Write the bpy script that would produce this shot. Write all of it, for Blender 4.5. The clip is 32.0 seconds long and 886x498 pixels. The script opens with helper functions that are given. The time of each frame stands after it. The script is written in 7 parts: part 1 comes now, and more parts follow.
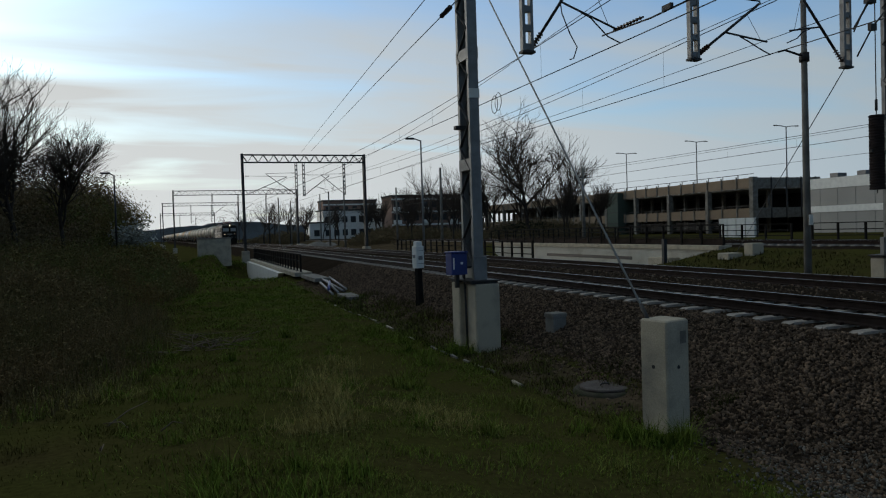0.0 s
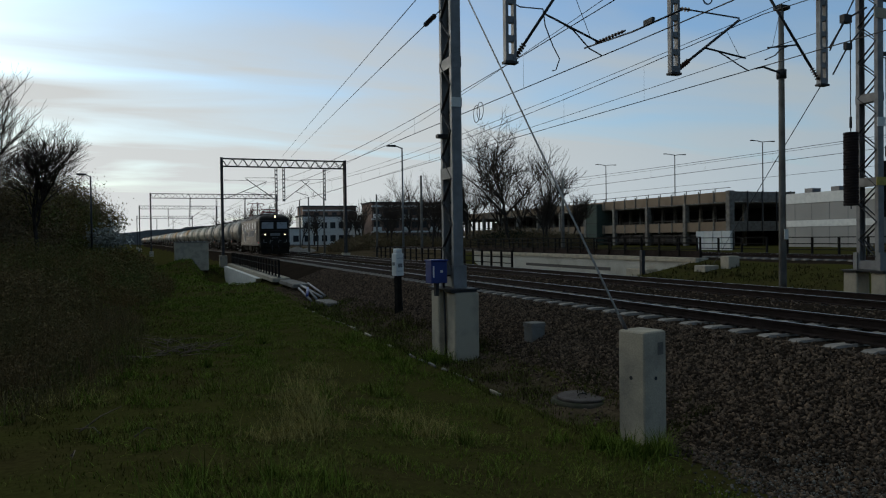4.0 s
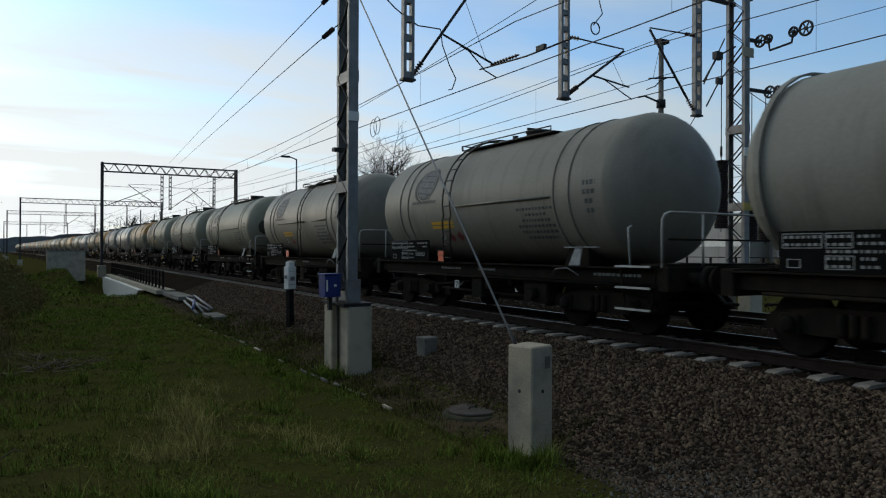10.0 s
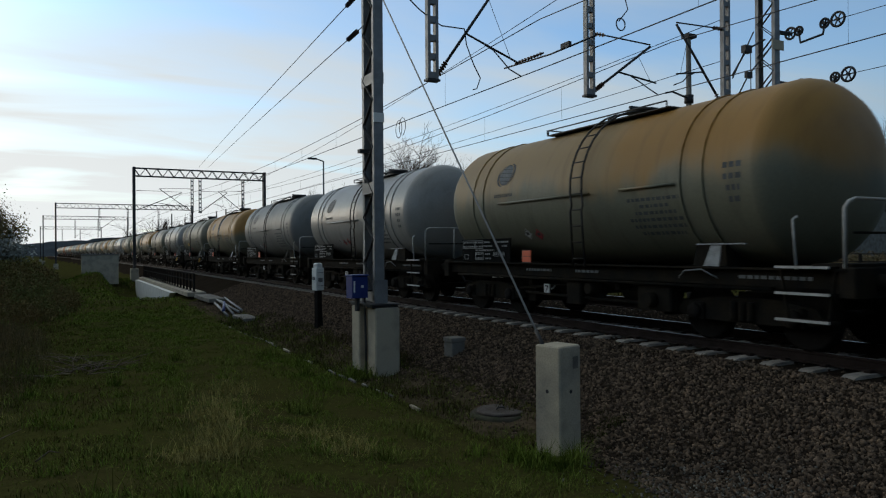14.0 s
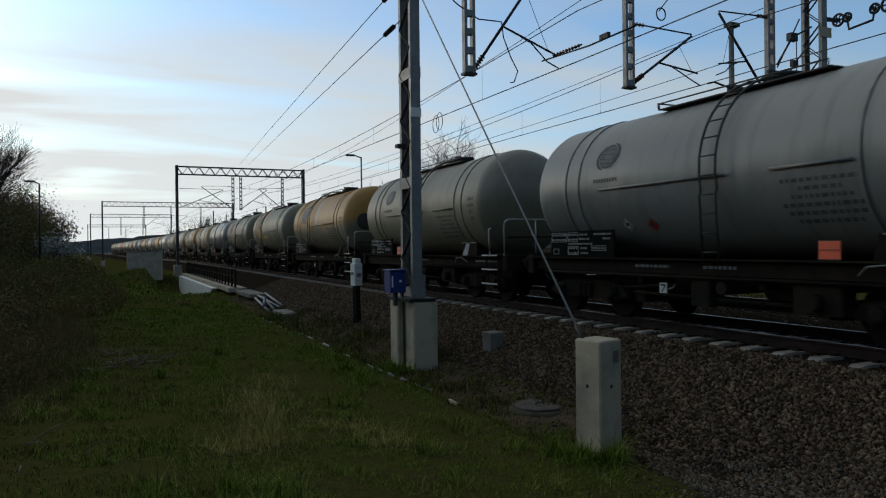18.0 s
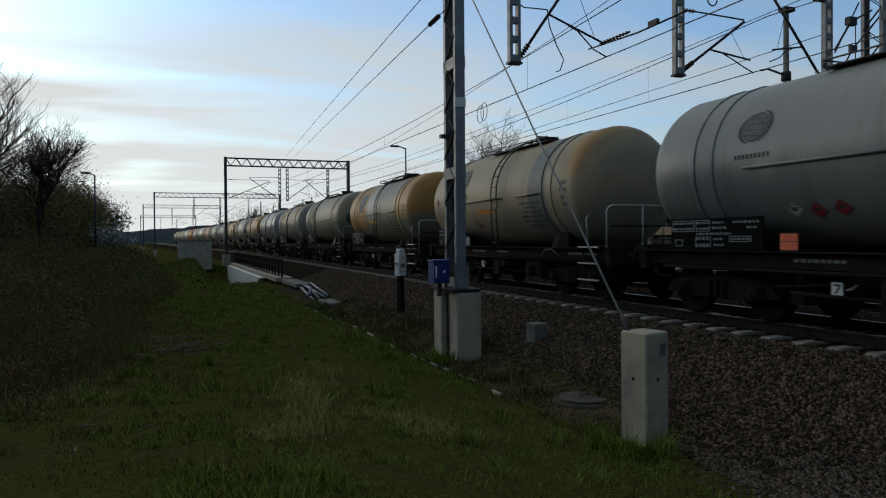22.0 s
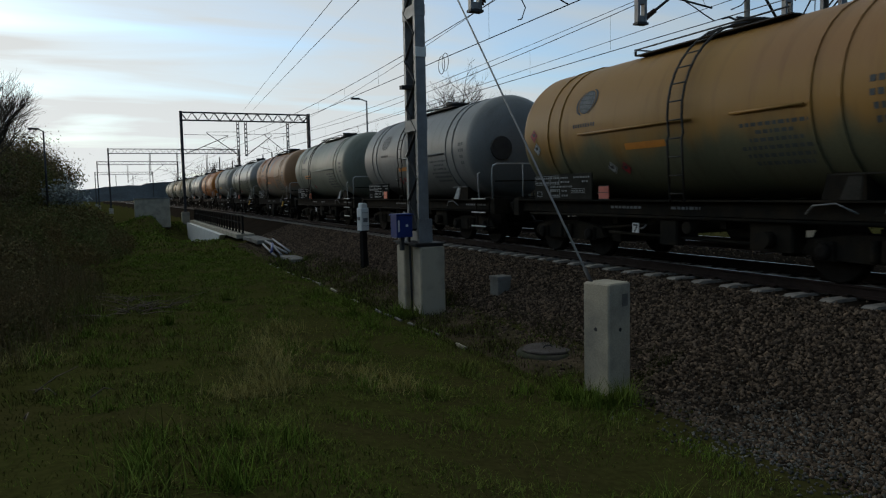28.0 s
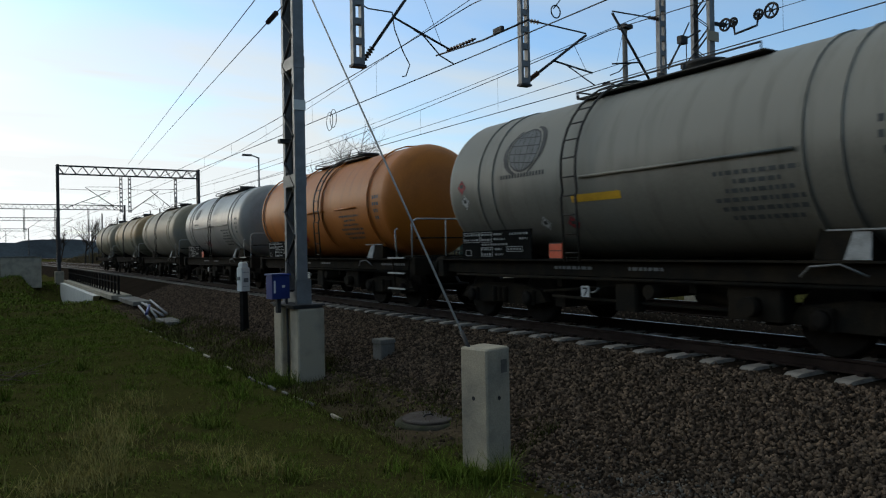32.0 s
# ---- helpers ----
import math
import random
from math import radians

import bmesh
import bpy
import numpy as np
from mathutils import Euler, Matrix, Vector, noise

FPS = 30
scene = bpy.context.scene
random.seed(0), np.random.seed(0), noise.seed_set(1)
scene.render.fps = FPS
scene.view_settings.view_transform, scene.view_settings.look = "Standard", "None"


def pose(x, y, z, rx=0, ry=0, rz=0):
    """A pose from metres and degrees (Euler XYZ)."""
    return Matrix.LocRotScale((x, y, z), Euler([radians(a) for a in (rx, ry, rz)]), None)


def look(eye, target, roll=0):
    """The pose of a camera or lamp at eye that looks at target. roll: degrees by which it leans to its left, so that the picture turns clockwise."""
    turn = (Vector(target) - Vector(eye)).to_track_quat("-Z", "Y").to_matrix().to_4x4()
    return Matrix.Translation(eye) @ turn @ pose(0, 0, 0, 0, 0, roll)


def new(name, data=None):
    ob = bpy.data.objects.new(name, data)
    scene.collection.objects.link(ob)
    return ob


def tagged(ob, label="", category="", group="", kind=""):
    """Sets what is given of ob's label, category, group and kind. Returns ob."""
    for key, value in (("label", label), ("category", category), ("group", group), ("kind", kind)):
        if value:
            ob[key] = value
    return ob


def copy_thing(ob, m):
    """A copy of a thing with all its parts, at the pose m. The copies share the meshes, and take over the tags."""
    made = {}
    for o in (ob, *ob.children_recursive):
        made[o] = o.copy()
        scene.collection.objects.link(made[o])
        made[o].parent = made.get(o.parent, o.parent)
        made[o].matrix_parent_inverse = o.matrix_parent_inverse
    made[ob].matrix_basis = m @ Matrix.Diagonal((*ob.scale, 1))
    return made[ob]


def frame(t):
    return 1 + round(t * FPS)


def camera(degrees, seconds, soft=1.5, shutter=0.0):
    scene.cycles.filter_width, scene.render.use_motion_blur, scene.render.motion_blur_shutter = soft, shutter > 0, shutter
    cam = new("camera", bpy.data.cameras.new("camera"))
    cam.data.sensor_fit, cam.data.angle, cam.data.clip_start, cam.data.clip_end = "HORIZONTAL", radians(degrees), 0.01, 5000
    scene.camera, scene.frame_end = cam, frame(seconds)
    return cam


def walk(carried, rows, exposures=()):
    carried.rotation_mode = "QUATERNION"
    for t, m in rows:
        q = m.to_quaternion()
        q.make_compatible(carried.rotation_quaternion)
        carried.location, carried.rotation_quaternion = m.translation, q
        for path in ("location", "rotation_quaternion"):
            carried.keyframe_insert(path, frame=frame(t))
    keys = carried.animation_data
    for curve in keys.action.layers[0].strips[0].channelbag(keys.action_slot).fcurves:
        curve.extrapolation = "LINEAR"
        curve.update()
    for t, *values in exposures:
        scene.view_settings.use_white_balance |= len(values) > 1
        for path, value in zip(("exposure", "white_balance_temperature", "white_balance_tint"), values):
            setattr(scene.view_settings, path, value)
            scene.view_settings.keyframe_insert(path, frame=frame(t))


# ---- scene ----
cam = camera(63.05, 32.0, soft=1.15, shutter=0.08)
PATH = [
    (0.0, pose(0.059, 0.021, 1.434, 88.51, 1.81, -19.74)),
    (0.5, pose(0.067, 0.030, 1.439, 88.20, 1.79, -20.01)),
    (1.0, pose(0.055, 0.023, 1.440, 88.46, 1.45, -19.62)),
    (1.5, pose(0.053, 0.032, 1.440, 88.73, 1.37, -19.59)),
    (2.0, pose(0.040, 0.033, 1.441, 88.87, 1.62, -19.57)),
    (2.5, pose(0.043, 0.033, 1.437, 88.95, 1.68, -19.77)),
    (4.5, pose(0.046, 0.031, 1.440, 88.97, 0.72, -21.90)),
    (5.0, pose(0.037, 0.018, 1.438, 88.79, 0.71, -22.51)),
    (5.5, pose(0.030, -0.003, 1.446, 89.78, 0.31, -23.90)),
    (6.0, pose(0.037, 0.003, 1.445, 89.60, 0.24, -25.41)),
    (6.5, pose(0.037, -0.009, 1.438, 89.26, -0.21, -27.26)),
    (7.0, pose(0.034, -0.028, 1.458, 89.24, 0.05, -28.14)),
    (7.5, pose(0.031, -0.021, 1.445, 89.47, 0.18, -28.88)),
    (8.0, pose(0.038, -0.026, 1.445, 89.69, 0.20, -30.10)),
    (8.5, pose(0.049, -0.021, 1.447, 89.37, 0.54, -30.64)),
    (9.0, pose(0.048, -0.019, 1.456, 89.47, 0.61, -30.53)),
    (9.5, pose(0.033, -0.025, 1.452, 90.36, 0.13, -29.90)),
    (10.0, pose(0.007, -0.029, 1.454, 90.17, -0.25, -29.73)),
    (10.5, pose(0.014, -0.028, 1.457, 89.90, -0.27, -30.13)),
    (11.0, pose(0.024, -0.035, 1.456, 90.18, -0.11, -30.32)),
    (11.5, pose(0.030, -0.031, 1.452, 90.42, 0.05, -30.10)),
    (12.0, pose(0.034, -0.029, 1.454, 89.97, 0.12, -30.04)),
    (12.5, pose(0.021, -0.025, 1.457, 90.09, 0.38, -29.12)),
    (13.0, pose(0.027, -0.022, 1.452, 89.93, 0.57, -27.69)),
    (13.5, pose(0.038, -0.018, 1.454, 90.21, 0.37, -27.23)),
    (14.0, pose(0.031, -0.030, 1.466, 90.14, 0.41, -27.56)),
    (14.5, pose(0.031, -0.032, 1.441, 90.46, 0.37, -26.71)),
    (16.5, pose(0.031, -0.022, 1.454, 91.38, 0.69, -24.96)),
    (17.0, pose(0.020, -0.011, 1.456, 90.78, 0.79, -24.56)),
    (17.5, pose(0.038, -0.002, 1.440, 90.03, 0.68, -24.27)),
    (18.0, pose(0.042, 0.008, 1.437, 89.84, 0.66, -24.59)),
    (18.5, pose(0.046, 0.009, 1.439, 89.28, 0.63, -24.71)),
    (19.0, pose(0.020, -0.025, 1.450, 89.06, 0.44, -24.20)),
    (19.5, pose(0.031, 0.011, 1.460, 89.42, 0.60, -23.70)),
    (20.0, pose(0.041, 0.019, 1.448, 89.53, 0.73, -22.80)),
    (20.5, pose(0.040, 0.014, 1.441, 89.32, 0.64, -22.23)),
    (21.0, pose(0.049, 0.040, 1.439, 89.14, 0.51, -21.62)),
    (21.5, pose(0.077, 0.071, 1.431, 88.42, 0.56, -21.54)),
    (22.0, pose(0.054, 0.037, 1.423, 89.17, 0.44, -21.11)),
    (22.5, pose(0.045, 0.038, 1.443, 88.41, 0.92, -20.91)),
    (23.0, pose(0.052, 0.047, 1.433, 88.49, 0.93, -20.90)),
    (23.5, pose(0.061, 0.046, 1.443, 88.35, 0.94, -21.13)),
    (24.0, pose(0.054, 0.042, 1.438, 88.23, 0.79, -20.80)),
    (24.5, pose(0.064, 0.054, 1.424, 87.31, 0.60, -20.84)),
    (26.5, pose(0.082, 0.056, 1.431, 87.04, 0.85, -21.69)),
    (27.0, pose(0.093, 0.060, 1.424, 86.87, 1.02, -22.37)),
    (27.5, pose(0.138, 0.110, 1.434, 85.21, 1.07, -21.53)),
    (28.0, pose(0.131, 0.152, 1.417, 85.46, 1.19, -23.99)),
    (28.5, pose(0.118, 0.242, 1.419, 86.86, 1.17, -27.15)),
    (29.0, pose(0.113, 0.297, 1.435, 86.16, 1.88, -28.79)),
    (29.5, pose(0.230, 0.312, 1.423, 86.15, 1.24, -31.11)),
    (30.0, pose(0.350, 0.276, 1.451, 86.16, 1.94, -30.40)),
    (30.5, pose(0.490, 0.322, 1.427, 86.49, 2.25, -32.30)),
    (31.0, pose(0.552, 0.483, 1.417, 87.61, 2.73, -33.41)),
    (31.5, pose(0.608, 0.537, 1.422, 88.26, 2.54, -33.95)),
    (32.0, pose(0.744, 0.577, 1.410, 89.96, 1.04, -31.91)),
]
EXPOSURES = [(0.0, -0.08), (6.0, -0.06), (8.0, 0.20), (9.0, 0.36), (12.3, 0.38), (14.0, 0.24), (18.0, 0.14), (23.0, 0.08), (27.0, 0.08), (28.0, 0.14), (29.0, 0.34), (31.0, 0.48), (32.0, 0.48)]
walk(cam, PATH, EXPOSURES)

# ---- light ----
SUN_EL, SUN_AZ = 8.0, -28.0          # degrees; azimuth from +y towards +x
world = bpy.data.worlds.new("world")
scene.world = world
world.use_nodes = True
wn, wl = world.node_tree.nodes, world.node_tree.links
wn.clear()
w_out = wn.new("ShaderNodeOutputWorld")
w_bg = wn.new("ShaderNodeBackground")
w_sky = wn.new("ShaderNodeTexSky")
w_sky.sky_type = "NISHITA"
w_sky.sun_disc = False
w_sky.sun_elevation = radians(SUN_EL + 6)
w_sky.sun_rotation = radians(SUN_AZ)
w_sky.air_density, w_sky.dust_density, w_sky.ozone_density = 1.0, 1.2, 2.0
w_co = wn.new("ShaderNodeTexCoord")
w_sep = wn.new("ShaderNodeSeparateXYZ")
wl.new(w_co.outputs["Generated"], w_sep.inputs[0])
# clouds lie on a sheet overhead: the direction divided by its height
w_z = wn.new("ShaderNodeMath"); w_z.operation = "MAXIMUM"; w_z.inputs[1].default_value = 0.02
wl.new(w_sep.outputs["Z"], w_z.inputs[0])
w_za = wn.new("ShaderNodeMath"); w_za.operation = "ADD"; w_za.inputs[1].default_value = 0.12
wl.new(w_z.outputs[0], w_za.inputs[0])
w_div = wn.new("ShaderNodeVectorMath"); w_div.operation = "DIVIDE"
w_cmb = wn.new("ShaderNodeCombineXYZ")
for k in range(3):
    wl.new(w_za.outputs[0], w_cmb.inputs[k])
wl.new(w_co.outputs["Generated"], w_div.inputs[0])
wl.new(w_cmb.outputs[0], w_div.inputs[1])
w_map = wn.new("ShaderNodeMapping")
w_map.inputs["Rotation"].default_value = (0, 0, radians(28))
w_map.inputs["Scale"].default_value = (0.55, 1.5, 1.0)
wl.new(w_div.outputs[0], w_map.inputs[0])
w_noise = wn.new("ShaderNodeTexNoise")
w_noise.inputs["Scale"].default_value = 1.1
w_noise.inputs["Detail"].default_value = 7.0
w_noise.inputs["Roughness"].default_value = 0.48
w_noise.inputs["Distortion"].default_value = 0.5
wl.new(w_map.outputs[0], w_noise.inputs["Vector"])
w_ramp = wn.new("ShaderNodeValToRGB")
w_ramp.color_ramp.elements[0].position, w_ramp.color_ramp.elements[1].position = 0.28, 0.70
wl.new(w_noise.outputs["Fac"], w_ramp.inputs[0])
# thicker veil near the horizon
w_hz = wn.new("ShaderNodeMapRange")
w_hz.inputs["From Min"].default_value, w_hz.inputs["From Max"].default_value = 0.02, 0.30
w_hz.inputs["To Min"].default_value, w_hz.inputs["To Max"].default_value = 0.78, 0.0
wl.new(w_sep.outputs["Z"], w_hz.inputs["Value"])
w_max = wn.new("ShaderNodeMath"); w_max.operation = "ADD"; w_max.use_clamp = True
w_half = wn.new("ShaderNodeMath"); w_half.operation = "MULTIPLY"; w_half.inputs[1].default_value = 0.88
wl.new(w_ramp.outputs["Color"], w_half.inputs[0])
wl.new(w_half.outputs[0], w_max.inputs[0])
wl.new(w_hz.outputs[0], w_max.inputs[1])
w_mul = wn.new("ShaderNodeVectorMath"); w_mul.operation = "MULTIPLY"
w_mul.inputs[1].default_value = (0.111, 0.154, 0.190)
wl.new(w_sky.outputs[0], w_mul.inputs[0])
# cloud veil: warm towards the sun, greyer away from it
w_dot = wn.new("ShaderNodeVectorMath"); w_dot.operation = "DOT_PRODUCT"
w_dot.inputs[1].default_value = (math.sin(radians(SUN_AZ)), math.cos(radians(SUN_AZ)), 0.0)
wl.new(w_co.outputs["Generated"], w_dot.inputs[0])
w_glow = wn.new("ShaderNodeMapRange")
w_glow.inputs["From Min"].default_value, w_glow.inputs["From Max"].default_value = -1.0, 1.0
wl.new(w_dot.outputs["Value"], w_glow.inputs["Value"])
w_cl = wn.new("ShaderNodeValToRGB")
cl = w_cl.color_ramp.elements
cl[0].position, cl[0].color = 0.30, (0.096, 0.126, 0.160, 1)
cl[1].position, cl[1].color = 0.98, (0.625, 0.645, 0.64, 1)
away = cl.new(0.55)
away.color = (0.318, 0.400, 0.460, 1)
wl.new(w_glow.outputs[0], w_cl.inputs["Fac"])
w_mix = wn.new("ShaderNodeMix"); w_mix.data_type = "RGBA"
# cloud cover added overhead, out of view, to mute the blue light from above
w_zen = wn.new("ShaderNodeMapRange")
w_zen.inputs["From Min"].default_value, w_zen.inputs["From Max"].default_value = 0.42, 0.8
w_zen.inputs["To Min"].default_value, w_zen.inputs["To Max"].default_value = 0.0, 0.8
wl.new(w_sep.outputs["Z"], w_zen.inputs["Value"])
w_all = wn.new("ShaderNodeMath"); w_all.operation = "ADD"; w_all.use_clamp = True
wl.new(w_max.outputs[0], w_all.inputs[0]); wl.new(w_zen.outputs[0], w_all.inputs[1])
wl.new(w_all.outputs[0], w_mix.inputs["Factor"])
wl.new(w_mul.outputs[0], w_mix.inputs["A"])
# haze brightens the veil low over the horizon
w_haze = wn.new("ShaderNodeMath"); w_haze.operation = "MULTIPLY_ADD"
w_haze.inputs[1].default_value, w_haze.inputs[2].default_value = 0.26, 1.0
wl.new(w_hz.outputs[0], w_haze.inputs[0])
w_veil = wn.new("ShaderNodeVectorMath"); w_veil.operation = "SCALE"
wl.new(w_cl.outputs["Color"], w_veil.inputs[0]); wl.new(w_haze.outputs[0], w_veil.inputs["Scale"])
wl.new(w_veil.outputs[0], w_mix.inputs["B"])
wl.new(w_mix.outputs["Result"], w_bg.inputs["Color"])
w_bg.inputs["Strength"].default_value = 1.0
wl.new(w_bg.outputs[0], w_out.inputs[0])

sun = new("sun", bpy.data.lights.new("sun", "SUN"))
sun.data.energy, sun.data.angle, sun.data.color = 0.5, radians(12), (1.0, 0.86, 0.68)
sun_dir = Vector((math.sin(radians(SUN_AZ)) * math.cos(radians(SUN_EL)), math.cos(radians(SUN_AZ)) * math.cos(radians(SUN_EL)), math.sin(radians(SUN_EL))))
sun.matrix_world = look((0, 0, 60), Vector((0, 0, 60)) - sun_dir)


# ---- materials ----
def mat(name, base, rough=0.7, metal=0.0, vary=0.25, scale=6.0, fine=60.0, bump=0.15, second=None, cover=0.5, emit=None, spec=None, rand=0.0, stretch=(1, 1, 1), island=False):
    """A surface with two scales of variation: blotches towards a second colour, and a fine grain that also gives relief."""
    m = bpy.data.materials.new(name)
    m.use_nodes = True
    n, l = m.node_tree.nodes, m.node_tree.links
    bs = n["Principled BSDF"]
    co = n.new("ShaderNodeTexCoord")
    mp = n.new("ShaderNodeMapping")
    mp.inputs["Scale"].default_value = stretch
    l.new(co.outputs["Object"], mp.inputs[0])
    big, small = n.new("ShaderNodeTexNoise"), n.new("ShaderNodeTexNoise")
    big.inputs["Scale"].default_value, small.inputs["Scale"].default_value = scale, fine
    big.inputs["Detail"].default_value, small.inputs["Detail"].default_value = 5, 3
    l.new(mp.outputs[0], big.inputs["Vector"]); l.new(mp.outputs[0], small.inputs["Vector"])
    ramp = n.new("ShaderNodeValToRGB")
    ramp.color_ramp.elements[0].position, ramp.color_ramp.elements[1].position = cover - 0.12, cover + 0.16
    l.new(big.outputs["Fac"], ramp.inputs[0])
    mix = n.new("ShaderNodeMix"); mix.data_type = "RGBA"
    sec = second or tuple(c * (1 - vary) for c in base)
    mix.inputs["A"].default_value, mix.inputs["B"].default_value = (*base, 1), (*sec, 1)
    l.new(ramp.outputs[0], mix.inputs["Factor"])
    hsv = n.new("ShaderNodeHueSaturation")
    l.new(mix.outputs["Result"], hsv.inputs["Color"])
    val = n.new("ShaderNodeMapRange")
    val.inputs["From Min"].default_value, val.inputs["From Max"].default_value = 0.3, 0.7
    val.inputs["To Min"].default_value, val.inputs["To Max"].default_value = 1 - vary * 0.5, 1 + vary * 0.5
    l.new(small.outputs["Fac"], val.inputs["Value"])
    if rand:
        info = n.new("ShaderNodeNewGeometry") if island else n.new("ShaderNodeObjectInfo")
        rr = n.new("ShaderNodeMapRange")
        rr.inputs["To Min"].default_value, rr.inputs["To Max"].default_value = 1 - rand, 1 + rand
        l.new(info.outputs["Random Per Island" if island else "Random"], rr.inputs["Value"])
        mm = n.new("ShaderNodeMath"); mm.operation = "MULTIPLY"
        l.new(val.outputs[0], mm.inputs[0]); l.new(rr.outputs[0], mm.inputs[1])
        l.new(mm.outputs[0], hsv.inputs["Value"])
    else:
        l.new(val.outputs[0], hsv.inputs["Value"])
    l.new(hsv.outputs[0], bs.inputs["Base Color"])
    rg = n.new("ShaderNodeMapRange")
    rg.inputs["To Min"].default_value, rg.inputs["To Max"].default_value = max(rough - 0.12, 0.05), min(rough + 0.12, 1)
    l.new(big.outputs["Fac"], rg.inputs["Value"])
    l.new(rg.outputs[0], bs.inputs["Roughness"])
    bs.inputs["Metallic"].default_value = metal
    bs.inputs["Specular IOR Level"].default_value = spec if spec is not None else (0.12 if rough >= 0.8 else 0.5)
    if bump:
        bp = n.new("ShaderNodeBump")
        bp.inputs["Strength"].default_value, bp.inputs["Distance"].default_value = bump, 0.02
        l.new(small.outputs["Fac"], bp.inputs["Height"])
        l.new(bp.outputs[0], bs.inputs["Normal"])
    if emit:
        bs.inputs["Emission Color"].default_value = (*emit[:3], 1)
        bs.inputs["Emission Strength"].default_value = emit[3]
    return m


M_GRASS_SOIL = mat("grass_soil", (0.052, 0.050, 0.014), 0.97, 0, 0.5, 0.5, 14, 0.5, second=(0.052, 0.042, 0.016), cover=0.56, spec=0.0)
M_DIRT = mat("dirt", (0.085, 0.062, 0.038), 0.97, 0, 0.5, 1.1, 18, 0.8, second=(0.040, 0.036, 0.016), cover=0.55, spec=0.0)
M_BALLAST = mat("ballast", (0.030, 0.022, 0.016), 0.95, 0, 0.6, 1.2, 22, 0.9, second=(0.022, 0.017, 0.012), spec=0.0)
M_STONE = mat("stone", (0.132, 0.092, 0.061), 0.9, 0, 0.3, 8, 80, 0.3, second=(0.060, 0.044, 0.032), spec=0.03, rand=0.75, island=True)
M_CONC = mat("concrete", (0.44, 0.375, 0.275), 0.9, 0, 0.25, 2.2, 60, 0.3, second=(0.26, 0.235, 0.19), cover=0.58)
M_CONC_D = mat("concrete_dark", (0.22, 0.205, 0.175), 0.9, 0, 0.3, 2, 40, 0.25, second=(0.14, 0.125, 0.105))
M_SLEEPER = mat("sleeper_concrete", (0.33, 0.29, 0.24), 0.9, 0, 0.3, 5, 50, 0.2, second=(0.22, 0.195, 0.17), rand=0.15)
M_WHITE = mat("white_paint", (0.76, 0.74, 0.67), 0.6, 0, 0.12, 2, 40, 0.05)
M_STEEL = mat("galvanised_steel", (0.22, 0.215, 0.205), 0.55, 0.25, 0.25, 4, 70, 0.08)
M_STEEL_D = mat("dark_steel", (0.035, 0.033, 0.032), 0.65, 0.2, 0.3, 5, 70, 0.08)
M_RAIL_TOP = mat("rail_head", (0.30, 0.295, 0.29), 0.42, 0.9, 0.15, 3, 60, 0.02)
M_RAIL = mat("rail_rust", (0.03, 0.02, 0.016), 0.85, 0.1, 0.3, 5, 60, 0.15)
M_FENCE = mat("fence_black", (0.016, 0.014, 0.012), 0.9, 0, 0.3, 5, 60, 0.08, spec=0.08)
M_WIRE = mat("wire", (0.02, 0.02, 0.022), 0.6, 0.3, 0.1, 3, 30, 0)
M_WIRE_L = mat("guy_wire", (0.35, 0.33, 0.30), 0.6, 0.3, 0.1, 3, 30, 0)
M_INSUL = mat("insulator", (0.045, 0.022, 0.016), 0.3, 0, 0.1, 3, 30, 0)
M_BLUE = mat("blue_paint", (0.012, 0.03, 0.16), 0.45, 0, 0.15, 4, 50, 0.03)
M_BLACK = mat("black_paint", (0.012, 0.012, 0.013), 0.6, 0, 0.2, 4, 50, 0.05)
M_BARK = mat("bark", (0.05, 0.04, 0.032), 0.95, 0, 0.35, 4, 40, 0.4)
M_WEIGHT = mat("cast_weights", (0.035, 0.025, 0.022), 0.85, 0.1, 0.3, 6, 60, 0.15)


